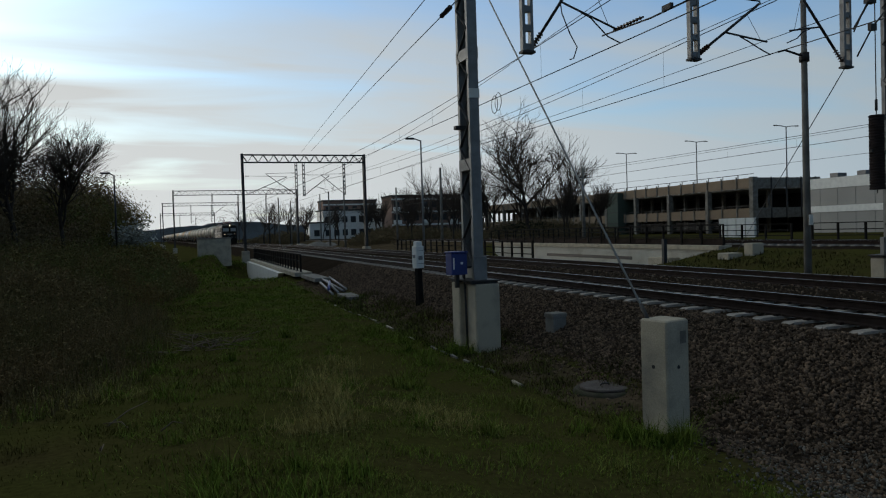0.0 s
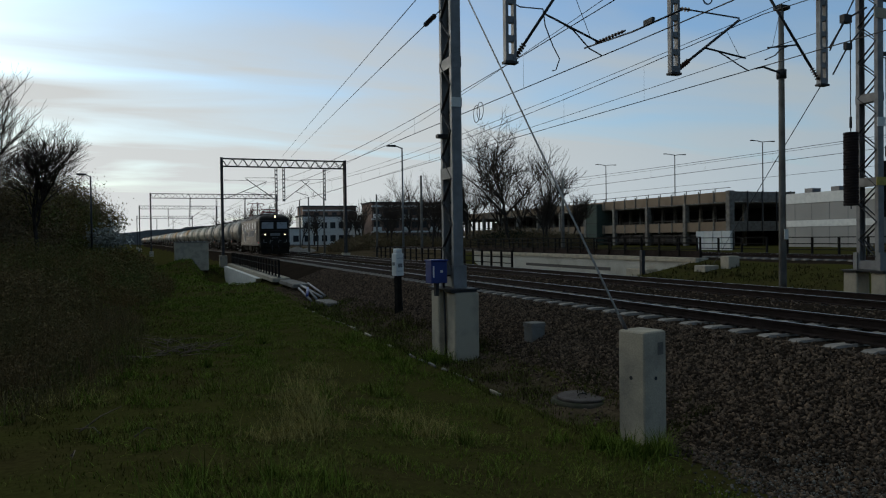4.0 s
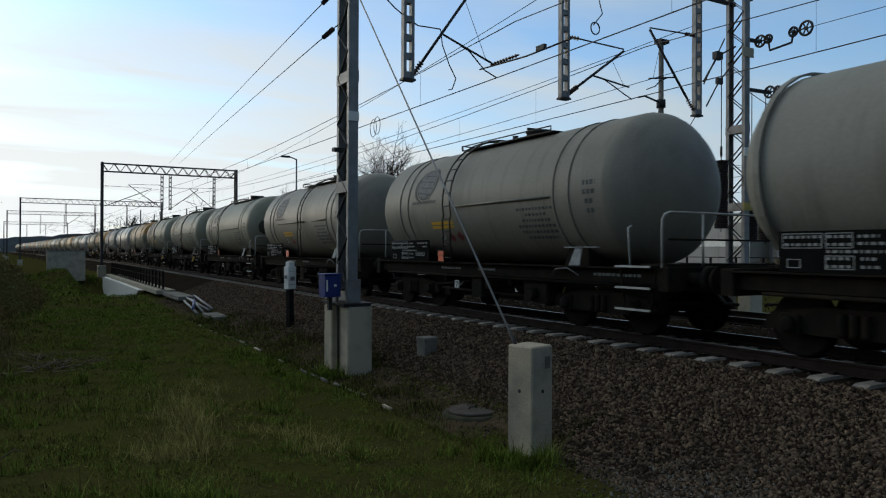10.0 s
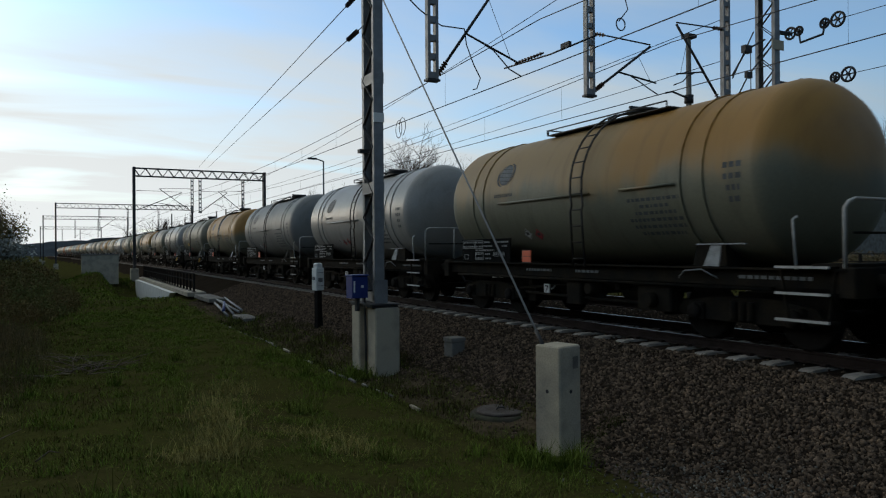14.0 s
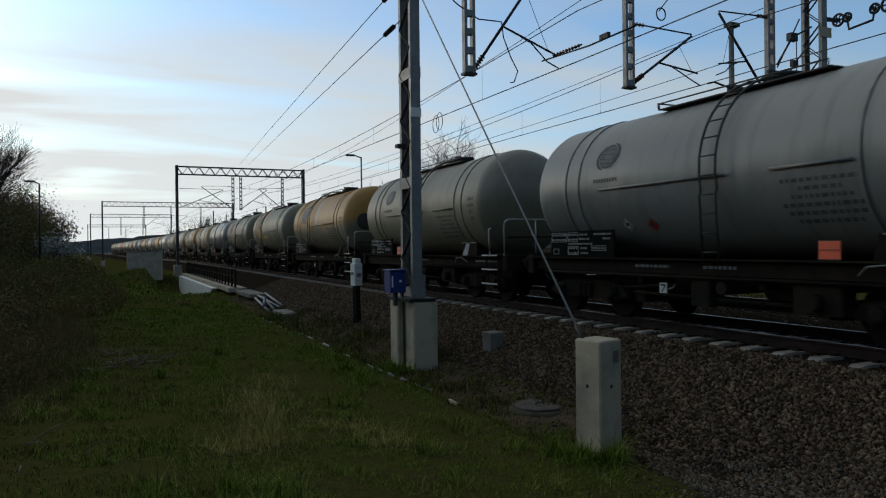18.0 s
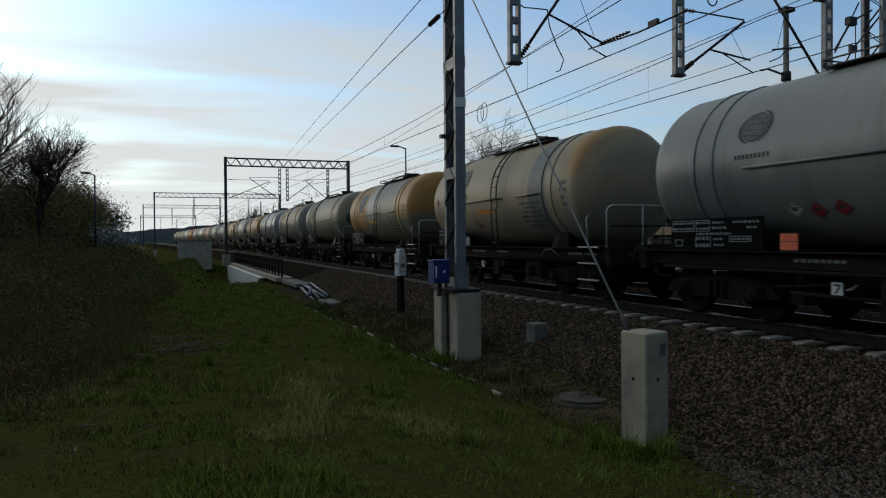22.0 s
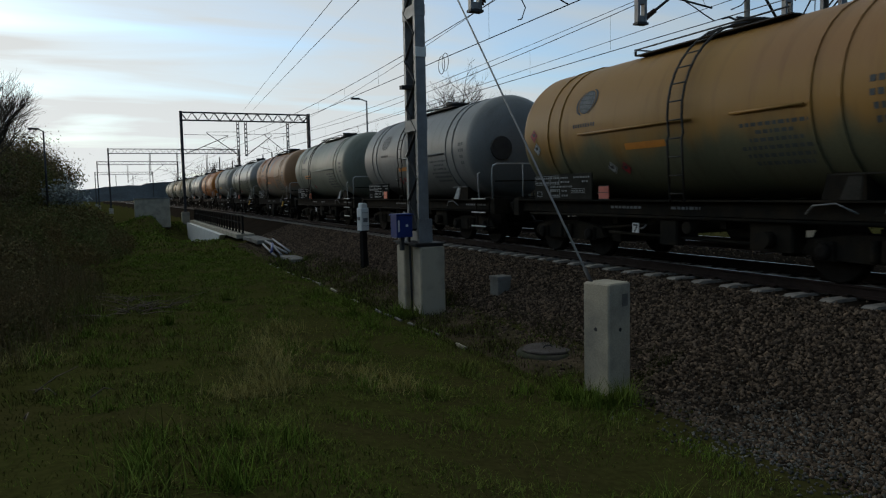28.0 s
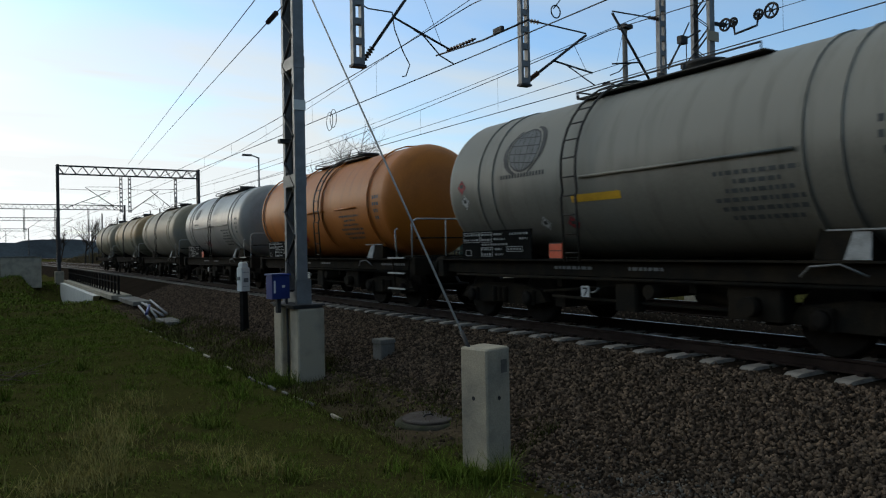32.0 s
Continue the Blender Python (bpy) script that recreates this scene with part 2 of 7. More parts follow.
# ---- mesh helpers ----
class Build:
    """Collects boxes, beams, tubes and turned shapes into one mesh."""

    def __init__(self):
        self.v, self.f, self.s = [], [], []

    def quad_prism(self, lo, hi, smooth=False):
        """Two rings of as many corners, joined and capped."""
        n, b = len(lo), len(self.v)
        self.v += [tuple(p) for p in lo] + [tuple(p) for p in hi]
        for i in range(n):
            j = (i + 1) % n
            self.f.append((b + i, b + j, b + n + j, b + n + i)); self.s.append(smooth)
        self.f.append(tuple(b + i for i in reversed(range(n)))); self.s.append(False)
        self.f.append(tuple(b + n + i for i in range(n))); self.s.append(False)
        return self

    def box(self, x0, x1, y0, y1, z0, z1, bev=0.0):
        if bev:
            c = bev
            def ring(z, k):
                return [(x0 + c + k, y0 + k, z), (x1 - c - k, y0 + k, z), (x1 - k, y0 + c + k, z), (x1 - k, y1 - c - k, z),
                        (x1 - c - k, y1 - k, z), (x0 + c + k, y1 - k, z), (x0 + k, y1 - c - k, z), (x0 + k, y0 + c + k, z)]
            self.quad_prism(ring(z0, 0), ring(z1 - c, 0))
            self.quad_prism(ring(z1 - c, 0), ring(z1, c * 0.8))
            return self
        return self.quad_prism([(x0, y0, z0), (x1, y0, z0), (x1, y1, z0), (x0, y1, z0)], [(x0, y0, z1), (x1, y0, z1), (x1, y1, z1), (x0, y1, z1)])

    def beam(self, a, b, w, h=None, up=(0, 0, 1)):
        a, b, h = Vector(a), Vector(b), h or w
        d = (b - a).normalized()
        s = d.cross(Vector(up))
        if s.length < 1e-4:
            s = d.cross(Vector((0, 1, 0)))
        s.normalize()
        u = s.cross(d)
        k = [s * (-w / 2) + u * (-h / 2), s * (w / 2) + u * (-h / 2), s * (w / 2) + u * (h / 2), s * (-w / 2) + u * (h / 2)]
        return self.quad_prism([a + q for q in k], [b + q for q in k])

    def tube(self, pts, r, seg=6, r2=None, cap=True):
        pts = [Vector(p) for p in pts]
        n, base = len(pts), len(self.v)
        prev = None
        for i, p in enumerate(pts):
            d = (pts[min(i + 1, n - 1)] - pts[max(i - 1, 0)]).normalized()
            if prev is None:
                s = d.cross(Vector((0, 0, 1)))
                if s.length < 0.05:
                    s = d.cross(Vector((0, 1, 0)))
            else:
                s = prev - d * prev.dot(d)
            s.normalize(); prev = s
            u = d.cross(s)
            rr = r if r2 is None else r + (r2 - r) * i / (n - 1)
            for k in range(seg):
                a = 2 * math.pi * k / seg
                self.v.append(tuple(p + s * (rr * math.cos(a)) + u * (rr * math.sin(a))))
        for i in range(n - 1):
            for k in range(seg):
                j = (k + 1) % seg
                self.f.append((base + i * seg + k, base + i * seg + j, base + (i + 1) * seg + j, base + (i + 1) * seg + k)); self.s.append(True)
        if cap:
            self.f.append(tuple(base + k for k in reversed(range(seg)))); self.s.append(False)
            self.f.append(tuple(base + (n - 1) * seg + k for k in range(seg))); self.s.append(False)
        return self

    def turned(self, prof, o=(0, 0, 0), axis="y", seg=32):
        """A turned shape: (along, radius) pairs round an axis through o."""
        base, n = len(self.v), len(prof)
        for t, r in prof:
            for k in range(seg):
                a = 2 * math.pi * k / seg
                c, s = r * math.cos(a), r * math.sin(a)
                p = {"y": (c, t, s), "x": (t, c, s), "z": (c, s, t)}[axis]
                self.v.append((o[0] + p[0], o[1] + p[1], o[2] + p[2]))
        for i in range(n - 1):
            for k in range(seg):
                j = (k + 1) % seg
                self.f.append((base + i * seg + k, base + i * seg + j, base + (i + 1) * seg + j, base + (i + 1) * seg + k)); self.s.append(True)
        self.f.append(tuple(base + k for k in reversed(range(seg)))); self.s.append(False)
        self.f.append(tuple(base + (n - 1) * seg + k for k in range(seg))); self.s.append(False)
        return self

    def mesh(self, name, m):
        me = bpy.data.meshes.new(name)
        me.from_pydata(self.v, [], self.f)
        me.polygons.foreach_set("use_smooth", self.s)
        bm = bmesh.new(); bm.from_mesh(me)
        bmesh.ops.recalc_face_normals(bm, faces=bm.faces)
        bm.to_mesh(me); bm.free()
        if m:
            me.materials.append(m)
        return me


def part(name, b, m, parent, label=""):
    """One mesh object under a thing or a part."""
    ob = new(name, b.mesh(name, m) if isinstance(b, Build) else b)
    ob.parent = parent
    return tagged(ob, label)


def thing(name, label, category, group="", at=(0, 0, 0), rz=0, kind=""):
    ob = new(name)
    ob.empty_display_size = 0.2
    ob.matrix_basis = pose(*at, 0, 0, rz)
    return tagged(ob, label, category, group, kind)


def solid(name, b, m, label, category="", kind="", group="", at=(0, 0, 0)):
    ob = new(name, b.mesh(name, m))
    ob.location = at
    return tagged(ob, label, category, group, kind)


# ---- plan: x to the right of the lineside, y along the tracks, z = 0 at the rail heads ----
T1, T2, T3 = 10.2, 14.6, 30.0       # track centres
Z3 = 0.35                            # rail head of the far line
PORTAL_Y = 14.6


def smooth(t):
    t = min(max(t, 0.0), 1.0)
    return t * t * (3 - 2 * t)


def bend(y):
    """How far the tracks have swung to the left at y, and their heading in radians."""
    r, y0, y1 = 1600.0, 70.0, 150.0
    if y <= y0:
        return 0.0, 0.0
    if y <= y1:
        return (y - y0) ** 2 / (2 * r), (y - y0) / r
    return (y1 - y0) ** 2 / (2 * r) + (y - y1) * (y1 - y0) / r, (y1 - y0) / r


def ground_z(x, y):
    xb = x + bend(y)[0]
    n = 0.05 * noise.noise((x * 0.35, y * 0.35, 0)) + 0.02 * noise.noise((x * 1.3, y * 1.3, 4))
    r = math.hypot(max(x, 0) / 5.2, max(y, 0) / 17.0)
    left = -0.2 - 0.92 * smooth(r) + n
    if x < -3:
        left += 0.25 * smooth((-3 - x) / 6) + 2.5 * smooth((-14 - x) / 25)
    # a low rise before the concrete hut
    left += 1.0 * math.exp(-((x - 2.4) / 2.2) ** 2 - ((y - 67.5) / 4.5) ** 2)
    if 2.0 < x < 6.4 and 44 < y < 76:
        left -= 1.7 * smooth((y - 44) / 8) * (1 - smooth((y - 68) / 6)) * smooth((x - 2.2) / 2.0)
    # the cutting under the far line
    cut = smooth((y - 32.0) / 1.0) * (1 - smooth((y - 60) / 3)) if 18.0 < xb < 27.7 else 0.0
    pts = [(5.2, None), (6.1, -1.16), (8.55, -0.27), (8.75, -0.22), (11.15, -0.21), (11.5, -0.10), (13.25, -0.10), (13.6, -0.20), (16.0, -0.22), (16.4, -0.30), (18.0, -0.85), (23.5, -0.75), (27.6, Z3 - 0.45), (28.4, Z3 - 0.25), (33.0, Z3 - 0.25), (35.5, -0.6), (70, -0.4), (400, -0.4)]
    if xb <= 5.2:
        return left
    edge = -0.2 - 0.92 * smooth(math.hypot(1, max(y, 0) / 17.0)) + n
    if xb < 5.9 and 44 < y < 76:
        return left
    px, pz = 5.2, edge
    for qx, qz in pts[1:]:
        if xb <= qx:
            k = (xb - px) / (qx - px)
            rough = n * (1.0 if qx < 7 or qx > 17 else 0.25 if qx < 9 else 0.1)
            return pz + (qz - pz) * k + rough - 1.4 * cut
        px, pz = qx, qz
    return pts[-1][1]


def grid_ground():
    xs = sorted({round(v, 2) for v in [*np.arange(-8, 5.2, 0.4), *np.arange(5.2, 9.2, 0.2), *np.arange(9.2, 16, 0.35), *np.arange(16, 36, 0.6), *np.arange(-60, -8, 3), *np.arange(36, 120, 6), -2000, -800, -300, -150, -100, 160, 250, 500, 900, 2500]})
    ys = sorted({round(v, 2) for v in [*np.arange(-8, 40, 0.5), *np.arange(40, 160, 3), *np.arange(-60, -8, 4), *np.arange(160, 520, 20), -2000, -600, -200, 700, 1200, 3000]})
    v = [(x, y, ground_z(x, y) if abs(x) < 150 and y < 600 else -0.8) for y in ys for x in xs]
    nx = len(xs)
    faces, mi = [], []
    for j in range(len(ys) - 1):
        for i in range(nx - 1):
            faces.append((j * nx + i, j * nx + i + 1, (j + 1) * nx + i + 1, (j + 1) * nx + i))
            xm = (xs[i] + xs[i + 1]) / 2 + bend((ys[j] + ys[j + 1]) / 2)[0]
            toe = 5.9 if ys[j] < 8.2 else 6.5
            mi.append(2 if (5.3 < xm < 6.5 and 8.2 < ys[j] < 40) or (16.9 < xm < 36 and 62 < ys[j] < 260) else 1 if toe < xm < 17.0 or 28.0 < xm < 33.5 else 0)
    me = bpy.data.meshes.new("ground")
    me.from_pydata(v, [], faces)
    me.materials.append(M_GRASS_SOIL); me.materials.append(M_BALLAST); me.materials.append(M_DIRT)
    me.polygons.foreach_set("material_index", mi)
    me.polygons.foreach_set("use_smooth", [True] * len(faces))
    return tagged(new("ground", me), "grassy verge, ballast bed and open ground of the railway", "ground", kind="structure")


grid_ground()


# ---- tracks ----
def track_point(xc, y):
    s, h = bend(y)
    return xc - s, h


def rail_mesh(xc, zc, y0, y1, step):
    """Foot, web and head swept along the track."""
    prof = [(-0.07, -0.17), (0.07, -0.17), (0.07, -0.15), (0.012, -0.13), (0.012, -0.045), (0.036, -0.035), (0.036, -0.004), (0.03, 0), (-0.03, 0), (-0.036, -0.004), (-0.036, -0.035), (-0.012, -0.045), (-0.012, -0.13), (-0.07, -0.15)]
    v, f, mi = [], [], []
    ys = list(np.arange(y0, y1 + 0.1, step))
    for y in ys:
        x, _ = track_point(xc, y)
        v += [(x + a, y, zc + b) for a, b in prof]
    n = len(prof)
    for i in range(len(ys) - 1):
        for k in range(n):
            j = (k + 1) % n
            f.append((i * n + k, i * n + j, (i + 1) * n + j, (i + 1) * n + k)); mi.append(1 if k == 7 else 0)
    me = bpy.data.meshes.new("rail")
    me.from_pydata(v, [], f)
    me.materials.append(M_RAIL); me.materials.append(M_RAIL_TOP)
    me.polygons.foreach_set("material_index", mi)
    return me


def sleeper_mesh():
    b = Build()
    def ring(x, w, z):
        return [(x, -w / 2, z - 0.2), (x, w / 2, z - 0.2), (x, w / 2 - 0.04, z), (x, -w / 2 + 0.04, z)]
    st = [(-1.3, 0.26, -0.20), (-1.22, 0.28, -0.175), (-0.5, 0.28, -0.175), (-0.3, 0.22, -0.21), (0.3, 0.22, -0.21), (0.5, 0.28, -0.175), (1.22, 0.28, -0.175), (1.3, 0.26, -0.20)]
    for p, q in zip(st, st[1:]):
        b.quad_prism(ring(*p), ring(*q))
    return b.mesh("sleeper", M_SLEEPER)


SLEEPER = sleeper_mesh()
clip_b = Build()
for sx in (-0.75, 0.75):
    for k in (-0.11, 0.11):
        clip_b.box(sx + k - 0.045, sx + k + 0.045, -0.05, 0.05, -0.178, -0.135, 0.01)
CLIPS = clip_b.mesh("rail_clips", M_RAIL)


def lay_track(label, xc, zc, y0, y1, near):
    tr = thing("railway_track", label, "railway track", "railway tracks", kind="structure")
    for s in (-0.753, 0.753):
        part("rail", rail_mesh(xc + s, zc, y0, y1, 3.0), None, tr)
    y, rest = near[0], []
    while y < near[1]:
        x, h = track_point(xc, y)
        sl = part("sleeper", SLEEPER, None, tr)
        sl.matrix_basis = pose(x, y, zc + random.uniform(-0.006, 0.006), 0, 0, math.degrees(h) + random.uniform(-0.4, 0.4))
        if y < 45:
            cl = part("rail_clip", CLIPS, None, sl)
        y += 0.62
    far = Build()
    while y < 260:
        x, h = track_point(xc, y)
        far.box(x - 1.3, x + 1.3, y - 0.13, y + 0.13, zc - 0.3, zc - 0.175)
        y += 0.62
    tagged(part("distant_sleepers", far, M_SLEEPER, tr), kind="stuff")
    return tr


lay_track("ballasted main line track on concrete sleepers beside the grass verge", T1, 0, -30, 520, (-6, 120))
lay_track("second ballasted main line track on concrete sleepers", T2, 0, -30, 520, (-6, 90))
lay_track("ballasted track on the low embankment and girder bridge", T3, Z3, -60, 400, (-10, 60))


# ---- lineside: portals, masts and wires ----
def lattice_leg(parent, x, y, z0, z1, gap=0.56):
    """Two channels one behind the other along the track, with zigzag bars between them."""
    for s in (-1, 1):
        b = Build()
        yc = y + s * gap / 2
        prof = [(-0.11, s * 0.06), (0.11, s * 0.06), (0.11, -s * 0.05), (0.095, -s * 0.05), (0.095, s * 0.04), (-0.095, s * 0.04), (-0.095, -s * 0.05), (-0.11, -s * 0.05)]
        b.quad_prism([(x + p, yc + q, z0) for p, q in prof], [(x + p, yc + q, z1) for p, q in prof])
        part("channel", b, M_STEEL, parent)
    z, s = z0 + 0.35, 1
    while z < z1 - 0.6:
        for xs in (-0.1, 0.1):
            part("lattice_bar", Build().beam((x + xs, y - s * gap / 2, z), (x + xs, y + s * gap / 2, z + 0.5), 0.012, 0.06, up=(1, 0, 0)), M_STEEL_D, parent)
        z, s = z + 0.5, -s
    for z in (z0 + 0.02, z0 + 2.35, z0 + 4.7):
        part("tie_plate", Build().box(x - 0.118, x + 0.118, y - gap / 2 - 0.07, y + gap / 2 + 0.07, z, z + 0.24), M_STEEL, parent)


def truss_beam(parent, x0, x1, y, z0, z1, depth=0.5):
    for dy in (-depth / 2, depth / 2):
        for z in (z0, z1):
            part("chord", Build().box(x0, x1, y + dy - 0.04, y + dy + 0.04, z - 0.05, z + 0.05), M_STEEL_D, parent)
        n = max(2, int((x1 - x0) / 0.5))
        b = Build()
        for i in range(n):
            xa, xb = x0 + (x1 - x0) * i / n, x0 + (x1 - x0) * (i + 1) / n
            za, zb = (z0, z1) if i % 2 else (z1, z0)
            b.beam((xa, y + dy, za), (xb, y + dy, zb), 0.05, 0.05)
        tagged(part("lattice_web", b, M_STEEL_D, parent), kind="stuff")


def insulator(parent, a, b, r=0.05, n=5):
    a, b = Vector(a), Vector(b)
    bb = Build().tube([a, b], 0.022, 6)
    for k in range(n):
        c, d = a.lerp(b, (k + 0.6) / (n + 0.6)), a.lerp(b, (k + 1.0) / (n + 0.6))
        bb.tube([c, d], r, 8, r * 0.45)
    part("insulator", bb, M_INSUL, parent)


def drop_post(parent, x, y, z0, z1, w=0.2):
    b = Build()
    for s in (-1, 1):
        b.box(x + s * w / 2 - 0.035, x + s * w / 2 + 0.035, y - 0.07, y + 0.07, z0, z1)
    z = z0 + 0.02
    while z < z1:
        b.box(x - w / 2, x + w / 2, y - 0.06, y - 0.045, z, z + 0.14)
        b.box(x - w / 2, x + w / 2, y + 0.045, y + 0.06, z, z + 0.14)
        z += 0.42
    part("drop_post", b, M_STEEL, parent)
    part("foot_plate", Build().box(x - w / 2 - 0.06, x + w / 2 + 0.06, y - 0.1, y + 0.1, z0 - 0.05, z0), M_STEEL_D, parent)


def cantilever(parent, x, y, z, side, reach, rise, contact_x, contact_z):
    """Sloping tube from an insulator at the foot of a drop post, top tie, register arm and steady arm."""
    foot = Vector((x + side * 0.14, y, z + 0.12))
    top = Vector((x + side * reach, y, z + rise))
    d = (top - foot).normalized()
    insulator(parent, foot, foot + d * 0.42, 0.07, 5)
    part("cantilever_tube", Build().tube([foot + d * 0.4, top], 0.035, 8), M_STEEL_D, parent)
    tie = Vector((x + side * 0.1, y, z + rise + 0.1))
    insulator(parent, tie, tie + Vector((side * 0.45, 0, 0)), 0.06, 4)
    part("top_tie", Build().tube([tie + Vector((side * 0.4, 0, 0)), top + Vector((0, 0, 0.05))], 0.02, 6), M_STEEL_D, parent)
    arm = foot.lerp(top, 0.42)
    end = Vector((contact_x - side * 0.1, y, contact_z + 0.34))
    part("register_arm", Build().tube([arm, end], 0.024, 6), M_STEEL_D, parent)
    st = arm.lerp(end, 0.35)
    part("steady_arm", Build().tube([st + Vector((0, 0, -0.02)), st + Vector((side * 0.25, 0, -0.12)), Vector((contact_x - side * 0.35, y, contact_z + 0.16)), Vector((contact_x, y, contact_z + 0.02))], 0.016, 6), M_STEEL_D, parent)
    part("arm_stay", Build().tube([foot.lerp(top, 0.78), end.lerp(arm, 0.15)], 0.008, 4), M_WIRE, parent)


def foundation(parent, x, y, z0, z1, w=0.5, d=0.46):
    part("foundation", Build().box(x - w / 2, x + w / 2, y - d / 2, y + d / 2, z0, z1, 0.03), M_CONC, parent)


def near_portal():
    p = thing("catenary_portal", "grey lattice steel portal carrying drop posts over two tracks", "catenary portal", "catenary portals", kind="")
    y = PORTAL_Y
    for x in (5.96, 18.66):
        lattice_leg(p, x, y, 0.36, 9.6)
        for dy in (-0.42, 0.42):
            foundation(p, x + (0.05 if dy < 0 else -0.02), y + dy, -1.6, 0.28, 0.56 if dy < 0 else 0.5)
            part("base_plate", Build().box(x - 0.3, x + 0.3, y + dy - 0.2, y + dy + 0.2, 0.283, 0.33), M_STEEL_D, p)
        part("base_frame", Build().box(x - 0.34, x + 0.34, y - 0.66, y + 0.66, 0.33, 0.36), M_STEEL_D, p)
        for dy in (-0.36, 0.36):
            part("gusset", Build().box(x - 0.15, x + 0.15, y + dy - 0.06, y + dy + 0.06, 0.36, 0.85), M_STEEL, p)
    truss_beam(p, 5.7, 18.9, y, 9.1, 9.9, 0.6)
    for x, z in ((7.42, 5.36), (11.93, 5.42), (16.87, 5.46)):
        drop_post(p, x, y, z, 9.1)
    cantilever(p, 7.42, y, 5.36, 1, 1.9, 2.6, 9.85, 5.66)
    cantilever(p, 11.93, y, 5.42, 1, 2.07, 1.5, 14.3, 5.62)
    cantilever(p, 16.87, y, 5.46, -1, 1.9, 2.2, 14.85, 5.95)
    # white band on the mast and the small fittings that hold the feeder anchors
    part("mast_band", Build().box(5.84, 6.08, y - 0.36, y - 0.33, 4.22, 4.42), M_WHITE, p, "white painted band")
    part("mast_clamp", Build().box(5.72, 6.0, y + 0.15, y + 0.3, 3.62, 3.7), M_STEEL_D, p)
    part("warning_plate", Build().box(18.5, 18.8, y - 0.37, y - 0.345, 4.35, 4.6), M_WHITE, p)
    part("yellow_plate", Build().box(18.47, 18.85, y - 0.37, y - 0.345, 2.72, 2.95), mat("yellow_paint_dull", (0.45, 0.34, 0.06), 0.6), p)
    part("cable_box_bracket", Build().box(18.4, 18.9, y - 0.38, y - 0.345, 7.32, 7.6), M_CONC, p)
    # cable down the mast into the ground
    part("earth_cable", Build().tube([(5.74, y - 0.1, 1.2), (5.7, y - 0.12, 0.4), (5.69, y - 0.2, -0.4), (5.66, y - 0.3, -1.15)], 0.025, 6), M_BLACK, p)
    return p


near_portal()


def weight_stack(x, y, z0, z1, r, top):
    w = thing("tension_weights", "dark stack of cast tensioning weights hanging beside a lattice leg", "counterweight", "tension weights")
    n = int((z1 - z0) / 0.075)
    for k in range(n):
        z = z0 + (z1 - z0) * k / n
        jig = random.uniform(-0.006, 0.006)
        part("weight_disc", Build().turned([(z, r * 0.97), (z + 0.01, r), (z + 0.058, r), (z + 0.068, r * 0.96)], (x + jig, y, 0), "z", 14), M_WEIGHT, w)
    part("hanger_rod", Build().tube([(x, y, z0 - 0.1), (x, y, top)], 0.014, 6), M_STEEL_D, w)
    part("turnbuckle", Build().tube([(x, y, z1 + 0.12), (x, y, z1 + 0.42)], 0.035, 6), M_STEEL_D, w)
    part("guide_clip", Build().box(x - r - 0.05, x - r + 0.06, y - 0.04, y + 0.04, (z0 + z1) / 2, (z0 + z1) / 2 + 0.07), M_STEEL_D, w)


weight_stack(17.93, PORTAL_Y, 2.17, 4.2, 0.19, 7.4)
weight_stack(19.32, PORTAL_Y, 1.85, 3.45, 0.17, 6.4)
weight_stack(19.84, PORTAL_Y - 0.1, 1.8, 3.58, 0.2, 6.4)


def pulley_set(x, y, z, along=-1):
    """Spoked wheels with yokes that turn the wire towards the weights."""
    p = thing("tensioning_pulleys", "black spoked pulley wheels and yokes of a wire tensioner", "pulley", "tensioning pulleys")
    for dy, r in ((0.0, 0.17), (along * 0.28, 0.12), (along * 1.1, 0.13), (along * 1.5, 0.2)):
        w = Build()
        ring = [(x, y + dy + r * math.cos(a), z + 0.12 * abs(dy) * 0.0 + r * math.sin(a)) for a in np.linspace(0, 2 * math.pi, 17)]
        w.tube(ring, 0.035, 6, cap=False)
        for a in (0, math.pi / 3, 2 * math.pi / 3):
            w.beam((x, y + dy - r * math.cos(a), z - r * math.sin(a)), (x, y + dy + r * math.cos(a), z + r * math.sin(a)), 0.03)
        w.tube([(x - 0.05, y + dy, z), (x + 0.05, y + dy, z)], 0.05, 8)
        part("wheel", w, M_STEEL_D, p)
    part("yoke_rod", Build().tube([(x, y + along * 0.28, z), (x, y + along * 0.33, z - 0.36), (x, y + along * 1.05, z - 0.3), (x, y + along * 1.1, z)], 0.035, 6), M_STEEL_D, p)
    for k0, k1 in ((0.0, 0.28), (1.1, 1.5)):
        part("link", Build().beam((x, y + along * k0, z), (x, y + along * k1, z), 0.05, 0.03), M_STEEL_D, p)
    part("bracket", Build().beam((18.66, PORTAL_Y - 0.25, z - 0.02), (x, y, z - 0.02), 0.08, 0.1), M_STEEL_D, p)


pulley_set(19.3, PORTAL_Y - 0.3, 7.9)
pulley_set(19.75, PORTAL_Y - 0.3, 6.4)


